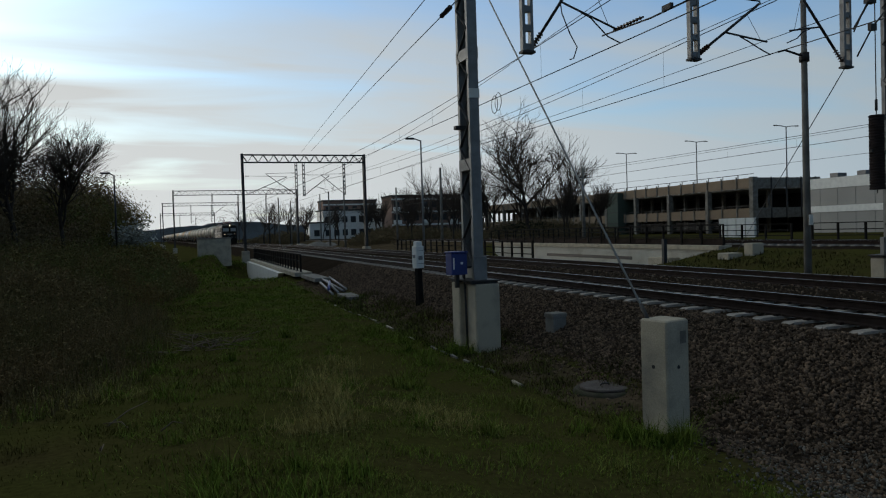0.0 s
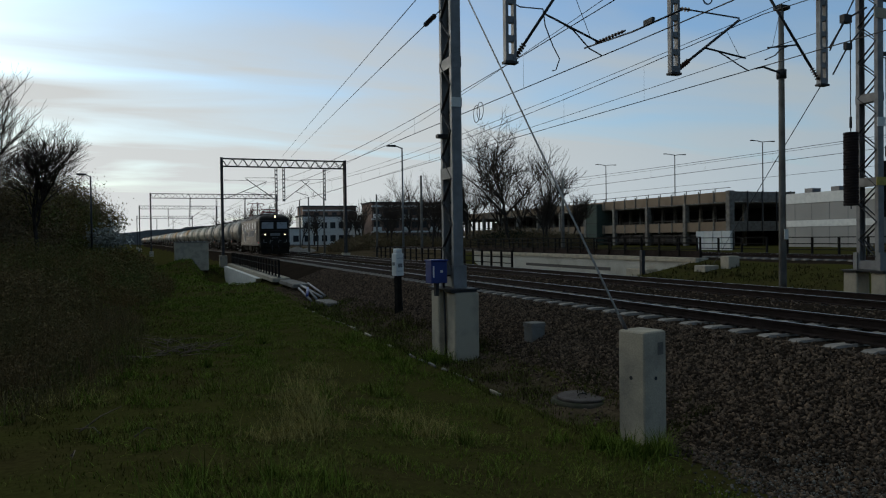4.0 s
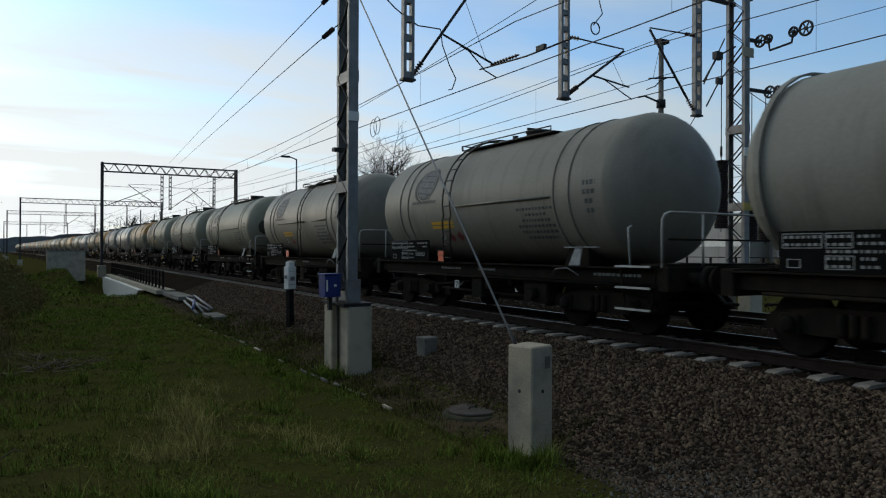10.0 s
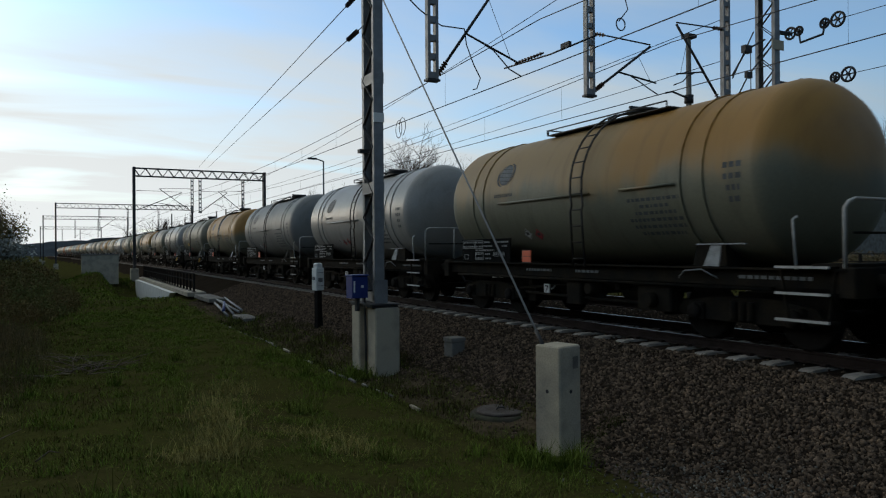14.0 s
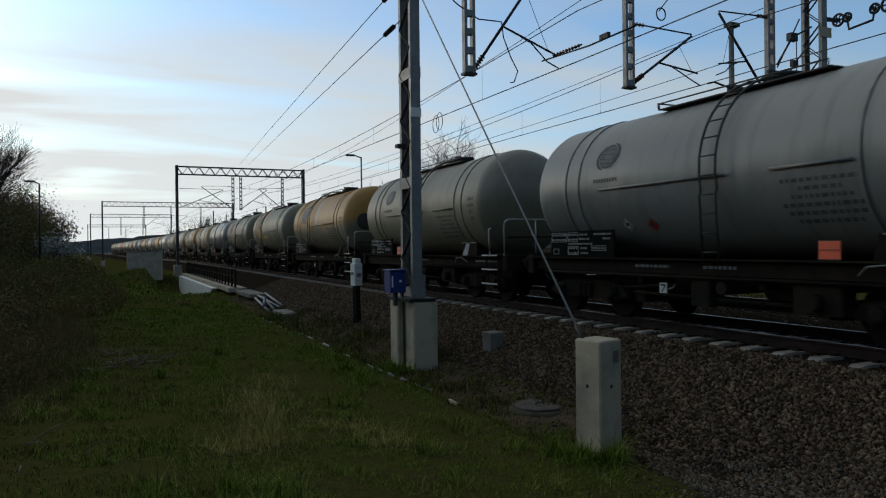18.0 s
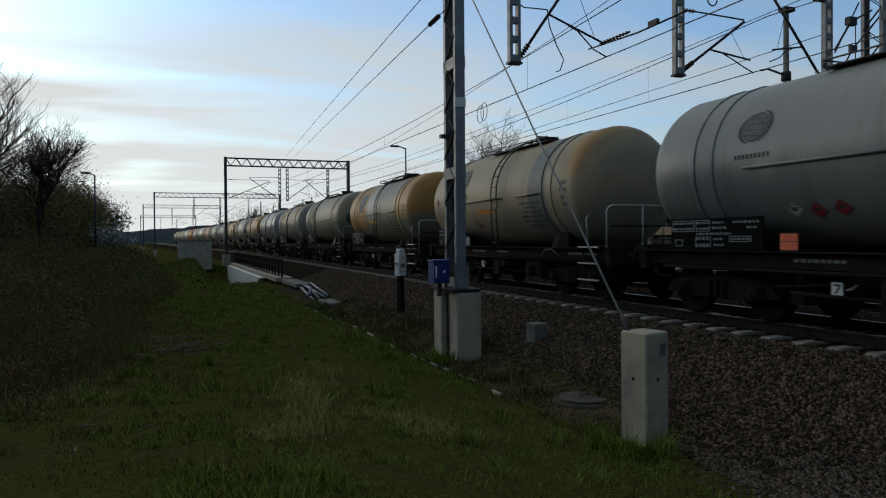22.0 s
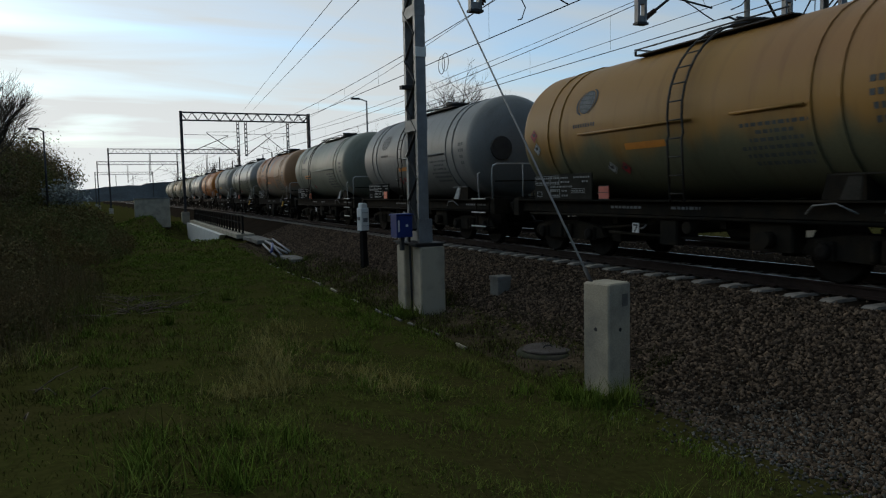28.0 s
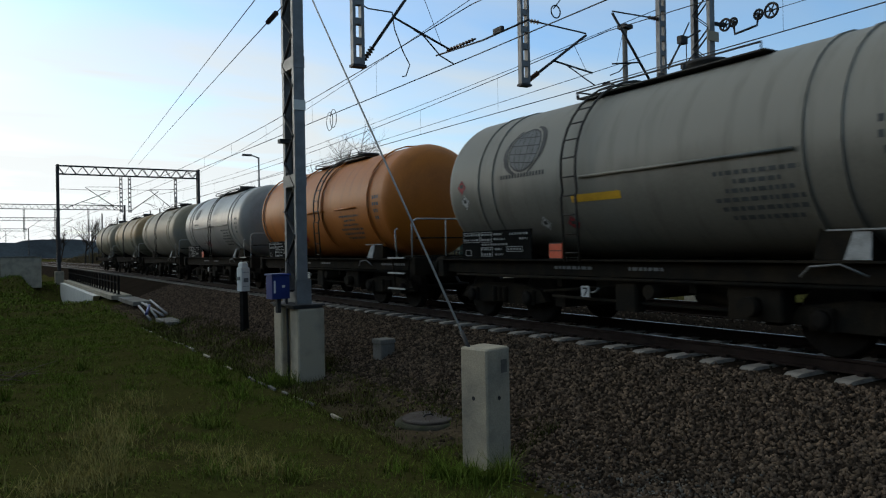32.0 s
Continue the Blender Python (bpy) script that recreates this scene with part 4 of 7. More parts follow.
# ---- buildings ----
M_FACADE = mat("cladding_tan", (0.25, 0.185, 0.125), 0.8, 0, 0.15, 0.4, 20, 0.05)
M_HALL = mat("hall_cladding", (0.31, 0.295, 0.265), 0.6, 0, 0.08, 0.3, 14, 0.03)
M_BRICK = mat("red_brick", (0.19, 0.125, 0.105), 0.85, 0, 0.25, 1, 20, 0.2)
M_ROOF = mat("roof_felt", (0.07, 0.065, 0.06), 0.9, 0, 0.2, 1, 20, 0.1)
M_GLASS = mat("window_dark", (0.03, 0.035, 0.04), 0.15, 0, 0.1, 1, 10, 0)
# near-black colour that paints the shade deep inside the car park decks
M_DECK_SHADE = mat("car_park_interior", (0.05, 0.045, 0.042), 0.9, 0, 0.3, 0.6, 12, 0.05)


def car_park():
    """Open two-deck car park: cladding bands, columns, decks backed by a near-black wall for their shade, and a return
    face at the near end.
    """
    c = thing("car_park", "long two-deck car park with tan cladding bands", "building")
    x, y0, y1, x1 = 76.0, 81.5, 195.0, 87.7
    part("deck", Build().box(x + 0.4, x + 30, y0 + 0.4, y1, 2.2, 2.5), M_CONC_D, c)
    # dark sheet behind the decks, stands for the shade inside
    part("back_wall", Build().box(x + 16, x + 16.3, y0 + 0.4, y1, -0.5, 5.6), M_DECK_SHADE, c)
    part("roof_deck", Build().box(x + 0.4, x + 30, y0 + 0.4, y1, 5.85, 6.05), M_CONC_D, c)
    bay = 3.13
    for k in range(int((y1 - y0) / bay)):
        ya, yb = y0 + bay * k + 0.05, y0 + bay * (k + 1) - 0.05
        for za, zb in ((6.05, 7.5), (1.75, 3.2)):
            part("cladding_panel", Build().box(x, x + 0.3, ya, yb, za, zb), M_FACADE, c)
        part("cladding_rib", Build().box(x - 0.14, x - 0.003, yb - 0.06, yb + 0.10, 5.9, 7.75), M_CONC_D, c)
        part("cladding_rib", Build().box(x - 0.14, x - 0.003, yb - 0.06, yb + 0.10, 1.6, 3.3), M_CONC_D, c)
        if k % 3 == 2:
            part("column", Build().box(x - 0.25, x + 0.5, yb - 0.3, yb + 0.3, -0.5, 6.0), M_CONC_D, c)
        part("inner_column", Build().box(x + 5.5, x + 6.0, yb - 0.2, yb + 0.2, -0.5, 5.8), M_CONC_D, c)
        part("rail_post", Build().box(x + 0.2, x + 0.28, yb - 0.05, yb + 0.05, 7.5, 8.1), M_STEEL_D, c)
        part("parapet_rail", Build().box(x + 0.35, x + 0.41, ya, yb, 3.5, 3.58), M_STEEL_D, c)
    part("roof_rail", Build().box(x + 0.2, x + 0.28, y0, y1, 8.02, 8.1), M_STEEL_D, c)
    part("corner_column", Build().box(x - 0.3, x + 0.6, y0 - 0.35, y0 + 0.39, -0.5, 7.6), M_CONC_D, c)
    for k in range(4):
        xa, xb = x + 0.65 + 2.75 * k, x + 0.6 + 2.75 * (k + 1) - 0.05
        for za, zb in ((6.05, 7.5), (1.75, 3.2)):
            part("end_panel", Build().box(xa, xb, y0, y0 + 0.3, za, zb), M_CONC_D, c)
        part("end_rib", Build().box(xb - 0.05, xb + 0.1, y0 - 0.1, y0 - 0.003, 1.7, 7.6), M_STEEL_D, c)
    part("end_column", Build().box(x1 - 0.4, x1 + 0.6, y0 - 0.2, y0 + 0.39, -0.5, 7.55), M_CONC_D, c)
    part("stair_tower", Build().box(x - 1.2, x + 3, 113.5, 117.0, -0.5, 7.2), mat("stair_glass", (0.075, 0.10, 0.08), 0.8), c)
    for z in (1.6, 3.6, 5.6):
        part("tower_band", Build().box(x - 1.26, x - 1.203, 113.5, 117.0, z, z + 0.12), M_STEEL_D, c)
    for k in range(5):
        part("ground_louvre", Build().box(x + 0.3, x + 0.5, y0 + 0.5, y1, 0.0 + k * 0.3, 0.12 + k * 0.3), M_STEEL_D, c)


car_park()


def hall():
    h = thing("warehouse_hall", "long pale warehouse hall with a flat roof", "building")
    part("wall", Build().box(77, 110, 58.5, 73.4, -0.5, 6.2), M_HALL, h)
    for k in range(5):
        part("wall_seam", Build().box(76.97, 76.999, 60.5 + k * 2.6, 60.56 + k * 2.6, -0.4, 5.18), M_STEEL, h)
    part("band", Build().box(76.9, 77.0, 58.5, 73.4, 5.2, 6.5), M_WHITE, h)
    part("band", Build().box(76.9, 77.0, 58.5, 73.4, 2.2, 3.0), M_WHITE, h)
    part("roof", Build().box(77, 110, 58.5, 73.4, 6.203, 6.5), M_ROOF, h)
    for y in (66, 70):
        part("roof_vent", Build().box(79, 80.5, y, y + 1.2, 6.503, 7.2), M_STEEL, h)


hall()


M_FLATS = mat("dull_brown_render", (0.23, 0.150, 0.115), 0.9, 0, 0.25, 0.4, 8, 0.1)


def house(name, label, x, y, w, d, h, wall, floors, cols, face="x", roof_h=0.4):
    """A block with a flat or low roof and window openings with frames on the side towards the line."""
    b = thing(name, label, "building")
    part("wall", Build().box(x, x + w, y, y + d, -0.6, h), wall, b)
    part("roof", Build().box(x - 0.2, x + w + 0.2, y - 0.2, y + d + 0.2, h + 0.003, h + roof_h), M_ROOF, b)
    for f in range(floors):
        z = 0.9 + f * (h - 0.6) / floors
        if wall is M_FLATS:
            part("floor_band", Build().box(x - 0.1, x + w + 0.1, y - 0.35, y - 0.003, z + 1.95, z + 2.35), M_WHITE, b)
            for k in range(0, cols, 3):
                part("balcony", Build().box(x + w * (k + 0.1) / cols, x + w * (k + 0.9) / cols, y - 0.9, y - 0.36, z - 0.75, z + 0.2), M_WHITE, b)
        for k in range(cols):
            t = (k + 0.5) / cols
            if face == "x":
                yy = y + d * t
                w1 = part("window", Build().box(x - 0.06, x - 0.01, yy - 0.55, yy + 0.55, z, z + 1.4), M_WHITE, b)
                part("pane", Build().box(x - 0.09, x - 0.062, yy - 0.46, yy + 0.46, z + 0.09, z + 1.31), M_GLASS, w1)
            else:
                xx = x + w * t
                w1 = part("window", Build().box(xx - 0.7, xx + 0.7, y - 0.06, y - 0.01, z, z + 1.6), M_STEEL_D, b)
                part("pane", Build().box(xx - 0.62, xx + 0.62, y - 0.09, y - 0.062, z + 0.09, z + 1.51), M_GLASS, w1)
    return b


house("white_house", "white two-storey building with dark windows beyond the tracks", 34.5, 188, 15.8, 10, 7.4, M_WHITE, 2, 7, "y")
house("white_annexe", "low white annexe beside the white building", 30.6, 187, 3.8, 8, 4.2, M_WHITE, 1, 1, "y")
house("flats", "dull brown block of flats with pale window bands behind the trees", 48, 170, 22, 9, 10.0, M_FLATS, 3, 9, "y")
house("flats", "dull brown block with a flat roof behind the white building", 39, 212, 16, 9, 11.0, M_FLATS, 3, 6, "y")
house("grey_block", "plain grey rendered block beside the warehouse hall", 79, 51, 8, 6, 7.2, M_CONC_D, 2, 2, "x")
M_TILE = mat("red_roof_tile", (0.17, 0.062, 0.042), 0.85, 0, 0.3, 1.5, 25, 0.2)


def gabled_house(x, y, w, d, h, roof, cols):
    """Brick house with white window bands, a steep tiled roof and dormers towards the line."""
    b = thing("brick_house", "red brick house with pale window bands and a red tiled roof", "building", "brick houses")
    part("wall", Build().box(x, x + w, y, y + d, -0.6, h), M_BRICK, b)
    part("roof", Build().quad_prism([(x - 0.4, y - 0.3, h + 0.003), (x + w + 0.4, y - 0.3, h + 0.003), (x + w / 2, y - 0.3, h + roof)], [(x - 0.4, y + d + 0.3, h + 0.003), (x + w + 0.4, y + d + 0.3, h + 0.003), (x + w / 2, y + d + 0.3, h + roof)]), M_TILE, b)
    for f in range(2):
        z = 0.7 + f * h * 0.48
        part("band", Build().box(x - 0.12, x - 0.004, y + 0.2, y + d - 0.2, z - 0.35, z - 0.05), M_WHITE, b)
        for k in range(cols):
            yy = y + d * (k + 0.5) / cols
            wn_ = part("window", Build().box(x - 0.06, x - 0.006, yy - 0.6, yy + 0.6, z, z + 1.3), M_WHITE, b)
            part("pane", Build().box(x - 0.09, x - 0.062, yy - 0.5, yy + 0.5, z + 0.1, z + 1.2), M_GLASS, wn_)
    for k in range(max(1, cols // 2)):
        yy = y + d * (k + 0.5) / max(1, cols // 2)
        dm = part("dormer", Build().quad_prism([(x + 0.2, yy - 0.9, h + 0.1), (x + 0.2, yy + 0.9, h + 0.1), (x + 0.2, yy + 0.9, h + 1.2), (x + 0.2, yy, h + 1.9), (x + 0.2, yy - 0.9, h + 1.2)], [(x + 2.4, yy - 0.9, h + 0.1), (x + 2.4, yy + 0.9, h + 0.1), (x + 2.4, yy + 0.9, h + 1.2), (x + 2.4, yy, h + 1.9), (x + 2.4, yy - 0.9, h + 1.2)]), M_TILE, b)
        part("dormer_window", Build().box(x + 0.13, x + 0.196, yy - 0.5, yy + 0.5, h + 0.25, h + 1.05), M_WHITE, dm)
    part("chimney", Build().box(x + w / 2 - 0.3, x + w / 2 + 0.3, y + d * 0.3, y + d * 0.3 + 0.6, h + roof - 0.8, h + roof + 0.8), M_BRICK, b)


gabled_house(95, 50.5, 9, 12.5, 5.0, 3.4, 4)
gabled_house(96, 36.0, 9, 13.0, 5.2, 3.6, 4)

# white panels behind the fence
pan = thing("container_panels", "row of bright white panels standing before the car park", "panel")
for k in range(4):
    part("panel", Build().box(60, 60.3, 64.2 + k * 1.45, 65.5 + k * 1.45, -0.45, 1.75), M_WHITE, pan)
part("frame", Build().box(60.31, 60.45, 64.1, 69.95, -0.62, 1.70), M_STEEL_D, pan)


# ---- trees and bushes ----
M_TWIG = mat("twigs", (0.060, 0.047, 0.036), 0.95, 0, 0.3, 2, 20, 0.1)
M_BUD = mat("spring_leaf", (0.094, 0.106, 0.027), 0.9, 0, 0.3, 0.5, 8, 0.1, second=(0.15, 0.092, 0.036), rand=0.35, island=True)
M_BRUSH = mat("brush_stems", (0.150, 0.100, 0.044), 0.95, 0, 0.3, 1.0, 12, 0.1, second=(0.095, 0.085, 0.028), rand=0.4, island=True)
M_BUSH = mat("dry_stems", (0.165, 0.115, 0.062), 0.95, 0, 0.3, 1.0, 12, 0.1, second=(0.105, 0.088, 0.040), rand=0.35, island=True)
M_EVERG = mat("dark_needles", (0.022, 0.03, 0.016), 0.95, 0, 0.3, 1, 12, 0.1, rand=0.3, island=True)
M_HILL = mat("far_wood", (0.06, 0.072, 0.078), 1.0, 0, 0.4, 0.05, 0.8, 0.3)


def bare_tree(name, label, x, y, z, h, seed, spread=0.5, leaf=0, leaf_m=None, fine=5, fork=0.25, r0=None):
    """Trunk, limbs and twigs that fork towards an uneven crown; leaf: loose leaf cards as small tilted diamonds."""
    rng = random.Random(seed)
    t = thing(name, label, "tree", "trees", at=(x, y, z))
    trunk, crown, leaves = Build(), Build(), []
    r0 = r0 or h * 0.018
    def grow(p, d, length, r, depth):
        pts = [p]
        for _ in range(4):
            d = (d + Vector((rng.uniform(-1, 1), rng.uniform(-1, 1), rng.uniform(-0.45, 0.7))) * (0.10 if depth == 0 else 0.22)).normalized()
            pts.append(pts[-1] + d * length / 4)
        (trunk if depth < 2 else crown).tube(pts, r, 6 if depth < 2 else 3, r * 0.55, cap=False)
        if depth >= fine - 2:
            leaves.append(pts[-1])
            return
        # a leader carries on, side shoots leave it along its length
        spots = [(4, 0.25), (4, 0.7), (3, 0.9), (2, 1.0)] + ([(1, 1.0), (3, 1.0)] if depth in (1, 2) else [])
        if depth == 0:
            spots = [(4, 0.3), (4, 0.8), (3, 0.9), (3, 1.0), (4, 1.0)]
        for at, turn in spots:
            a = rng.uniform(0, 2 * math.pi)
            side = Vector((math.cos(a), math.sin(a), rng.uniform(-0.1, 0.5)))
            nd = (d * (1.05 - spread * 0.5 * turn) + side * spread * turn * rng.uniform(0.7, 1.25)).normalized()
            grow(pts[at], nd, length * rng.uniform(0.5, 0.82), max(r * rng.uniform(0.42, 0.6), 0.008), depth + 1)
    grow(Vector((0, 0, 0)), Vector((rng.uniform(-0.06, 0.06), rng.uniform(-0.06, 0.06), 1)), h * (fork + 0.06), r0, 0)
    part("trunk", trunk, M_BARK, t)
    part("twig_crown", crown, M_TWIG, t)
    if leaf:
        lb = Build()
        for p in leaves:
            for _ in range(leaf):
                c = p + Vector((rng.gauss(0, 0.5), rng.gauss(0, 0.5), rng.gauss(0, 0.4)))
                u = Vector((rng.uniform(-1, 1), rng.uniform(-1, 1), rng.uniform(-1, 1))).normalized() * rng.uniform(0.07, 0.17)
                w = u.cross(Vector((rng.uniform(-1, 1), rng.uniform(-1, 1), rng.uniform(-1, 1)))).normalized() * rng.uniform(0.05, 0.11)
                b0 = len(lb.v)
                lb.v += [tuple(c - u), tuple(c + w), tuple(c + u), tuple(c - w)]
                lb.f.append((b0, b0 + 1, b0 + 2, b0 + 3)); lb.s.append(False)
        tagged(part("foliage", lb, leaf_m or M_BUD, t), kind="stuff")
    return t


bare_tree("bare_tree", "large bare tree with a broad twiggy crown behind the far track", 42.0, 84, -0.5, 19, 3, 0.86, fine=7, fork=0.27)
bare_tree("bare_tree", "bare tree with dark clumps beside the broad tree", 50, 88, -0.5, 10, 8, 0.7, fine=6, fork=0.3)
for k, (x, y, h) in enumerate(((47.5, 84, 13.5), (37, 86, 12), (53, 84, 9), (35, 92, 8.5), (30, 96, 7), (38, 98, 9), (46, 82, 8), (55, 90, 8.5), (27, 110, 8), (24, 118, 7.5), (33, 122, 9), (40, 150, 12), (30, 150, 10), (25, 160, 9), (52, 130, 10), (39.5, 90, 11), (44.5, 92, 12.5), (33, 88, 10), (31, 102, 9.5), (35.5, 104, 11), (50, 96, 11.5), (41, 108, 11), (57, 100, 10.5))):
    bare_tree("bare_tree", "leafless tree in the row beyond the tracks", x, y, -0.5, h, 20 + k, 0.6, fine=5 if y > 105 else 6, fork=0.31)
for k, (x, y, h) in enumerate(((62, 35, 15.0), (60, 40.5, 8), (66, 38, 9))):
    bare_tree("bare_tree", "bare slender tree beside the red brick house", x, y, -0.5, h, 50 + k, 0.55, fine=7 if k < 1 else 6, fork=0.31)
for k, (x, y, h) in enumerate(((15.5, 152, 9.5), (17.5, 160, 11), (19.5, 168, 10), (21.5, 156, 8.5), (23.0, 172, 12), (25.5, 164, 10.5), (28.0, 176, 11), (30.5, 168, 8.5), (13.0, 176, 10), (37, 150, 11), (41, 158, 12), (44, 146, 11.5), (48, 154, 13), (52, 148, 12.5), (56, 150, 13), (60, 142, 12), (63, 150, 12.5), (46, 136, 10.5), (55, 134, 10))):
    bare_tree("bare_tree", "leafless tree in front of the far buildings", x, y, -0.5, h, 140 + k, 0.6, fine=5, fork=0.31)
# wooded bank on the near side
bare_tree("bare_tree", "tall thin bare tree rising over the wooded bank", -8.4, 45, -0.3, 11.2, 76, 0.66, fine=7, fork=0.31)
bare_tree("bare_tree", "tall many-stemmed bare tree over the wooded bank", -9.3, 46, -0.3, 11.6, 79, 0.62, fine=7, fork=0.29)
bare_tree("bare_tree", "thin leaning bare tree over the wooded bank", -6.3, 46, -0.3, 9.0, 71, 0.66, fine=7, fork=0.31)
for k, (x, y, h) in enumerate(((-8.5, 56, 5.2), (-10.5, 62, 6.0), (-9.0, 70, 6.4), (-11, 76, 7.2), (-8.6, 84, 7.4), (-9.0, 94, 8.0), (-13, 66, 6.5), (-14, 52, 5.5), (-15.5, 58, 6.5), (-6.6, 98, 7.0), (-12.5, 44, 4.5), (-16, 46, 5))):
    bare_tree("budding_tree", "dense small tree with sparse brown-green spring leaves on the bank", x, y, 0.0, h, 90 + k, 0.75, leaf=9, fine=5, fork=0.34)
bare_tree("budding_tree", "white blossoming shrub at the foot of the bank", -3.9, 62, -0.6, 3.4, 130, 0.8, leaf=8, leaf_m=mat("blossom", (0.30, 0.31, 0.27), 0.9, rand=0.3, island=True), fine=5, fork=0.3)


def bush_mass(name, label, cx, cy, rx, ry, h, n, m, seed, card=0.06):
    """Many thin stems and small leaves rising from the ground, taller in the middle."""
    rng = random.Random(seed)
    b = Build()
    for _ in range(n):
        a, q = rng.uniform(0, 2 * math.pi), math.sqrt(rng.random())
        x, y = cx + rx * q * math.cos(a), cy + ry * q * math.sin(a)
        z = ground_z(x, y)
        hh = h * (1 - 0.6 * q * q) * rng.uniform(0.5, 1.1)
        lean = Vector((rng.gauss(0, 0.22), rng.gauss(0, 0.22), 1)).normalized()
        p0, p1 = Vector((x, y, z - 0.05)), Vector((x, y, z)) + lean * hh
        b0 = len(b.v)
        w = Vector((rng.uniform(-1, 1), rng.uniform(-1, 1), 0)).normalized() * rng.uniform(0.006, 0.014)
        b.v += [tuple(p0 - w), tuple(p0 + w), tuple(p1)]
        b.f.append((b0, b0 + 1, b0 + 2)); b.s.append(False)
        for _ in range(3):
            c = p0.lerp(p1, rng.uniform(0.35, 1.0)) + Vector((rng.gauss(0, 0.1), rng.gauss(0, 0.1), rng.gauss(0, 0.06)))
            u = Vector((rng.uniform(-1, 1), rng.uniform(-1, 1), rng.uniform(-0.6, 1))).normalized() * card * rng.uniform(0.6, 1.6)
            v = u.cross(Vector((rng.uniform(-1, 1), rng.uniform(-1, 1), rng.uniform(-1, 1)))).normalized() * card * 0.45
            b0 = len(b.v)
            b.v += [tuple(c - u), tuple(c + v), tuple(c + u), tuple(c - v)]
            b.f.append((b0, b0 + 1, b0 + 2, b0 + 3)); b.s.append(False)
    me = bpy.data.meshes.new(name)
    me.from_pydata(b.v, [], b.f)
    me.materials.append(m)
    return tagged(new(name, me), label, "bush", "bushes", "stuff")


bush_mass("thicket", "dense dull brown thicket of dry stems beside the grass", -4.4, 17.5, 3.2, 6.5, 1.35, 17000, M_BRUSH, 201, 0.028)
bush_mass("thicket", "dense dull brown thicket of dry stems beside the grass", -6.5, 26, 4.5, 9, 2.3, 14000, M_BRUSH, 202, 0.045)
bush_mass("thicket", "sparse low brush thinning out into the grass", -2.0, 20, 1.7, 10, 0.8, 3200, M_BRUSH, 214, 0.022)
bush_mass("thicket", "dull green thicket climbing the wooded bank", -6.4, 42, 5.0, 9, 2.8, 12000, M_BUD, 203, 0.06)
bush_mass("thicket", "green young growth at the edge of the verge", -1.2, 40, 1.8, 10, 1.4, 4500, M_BUD, 204, 0.05)
bush_mass("thicket", "low scrub at the foot of the wooded bank", -3.6, 60, 3.0, 14, 2.4, 10000, M_BUD, 205, 0.09)
bush_mass("thicket", "dense brown wood of budding stems on the bank", -13.0, 60, 6.5, 24, 8.8, 32000, M_BUSH, 209, 0.10)
bush_mass("thicket", "dense brown-green wood of budding stems on the bank", -10.6, 86, 4.6, 24, 10.2, 32000, M_BUSH, 210, 0.11)
bush_mass("thicket", "brown-green young wood sloping down to the line", -7.4, 70, 2.6, 14, 6.6, 20000, M_BUD, 212, 0.09)
# added out of view: keeps low sky light off the train's near side
bush_mass("thicket", "tall unseen wood added along the bank to block low sky light", -21, 2, 7, 48, 10.5, 9000, M_BUSH, 213, 0.5)
bush_mass("thicket", "dark scrub under the bare trees beyond the tracks", 45, 88, 12, 8, 3.4, 9000, M_BUSH, 206, 0.12)
bush_mass("thicket", "brown scrub along the edge of the yard", 21, 174, 7, 14, 3.0, 7000, M_BUSH, 215, 0.14)
bush_mass("thicket", "brown scrub before the flats", 56, 160, 10, 6, 3.0, 5000, M_BUSH, 216, 0.14)
bush_mass("thicket", "dark scrub beyond the tracks", 34, 108, 10, 16, 2.6, 8000, M_BUSH, 207, 0.15)
bush_mass("thicket", "dark evergreen shrubs under the broad bare tree", 43, 86, 6, 3, 3.0, 5000, M_EVERG, 211, 0.16)
bush_mass("thicket", "dark scrub beside the red brick house", 62, 40, 4, 8, 1.6, 2500, M_BUSH, 208, 0.15)


def hills():
    """Low wooded ridges along the horizon."""
    b = Build()
    for (x0, y0, x1, y1, h, seed) in ((-160, 620, 260, 700, 22, 1.0), (220, 520, 520, 300, 24, 5.0), (420, 420, 640, -60, 36, 9.0), (-420, 420, -120, 640, 26, 3.0)):
        n, base = 90, len(b.v)
        for i in range(n + 1):
            t = i / n
            x, y = x0 + (x1 - x0) * t, y0 + (y1 - y0) * t
            top = h * (0.55 + 0.35 * noise.noise((t * 5, seed, 0)) + 0.07 * noise.noise((t * 50, seed, 1)))
            top *= smooth(min(t, 1 - t) * 6) * 0.8 + 0.2
            nx, ny = (y1 - y0), -(x1 - x0)
            ln = math.hypot(nx, ny)
            b.v += [(x, y, -3), (x - nx / ln * 30, y - ny / ln * 30, top), (x - nx / ln * 90, y - ny / ln * 90, -3)]
        for i in range(n):
            for k in range(2):
                q = base + i * 3 + k
                b.f.append((q, q + 3, q + 4, q + 1)); b.s.append(False)
    solid("hills", b, M_HILL, "low wooded hills along the horizon", "hills", kind="structure")


hills()


# ---- the train ----
PITCH = 12.13                        # wagon length over buffers
LOCO_L = 16.15                       # locomotive body
WAGONS = 36
M_UNDER = mat("underframe", (0.014, 0.0128, 0.0105), 0.88, 0.0, 0.35, 3, 40, 0.15, second=(0.024, 0.019, 0.013), spec=0.04)
M_WHEEL = mat("wheel_steel", (0.015, 0.013, 0.011), 0.8, 0.0, 0.3, 6, 50, 0.1, spec=0.05)
M_HANDRAIL = mat("handrail_grey", (0.42, 0.41, 0.38), 0.6, 0.1, 0.2, 6, 40, 0.05)
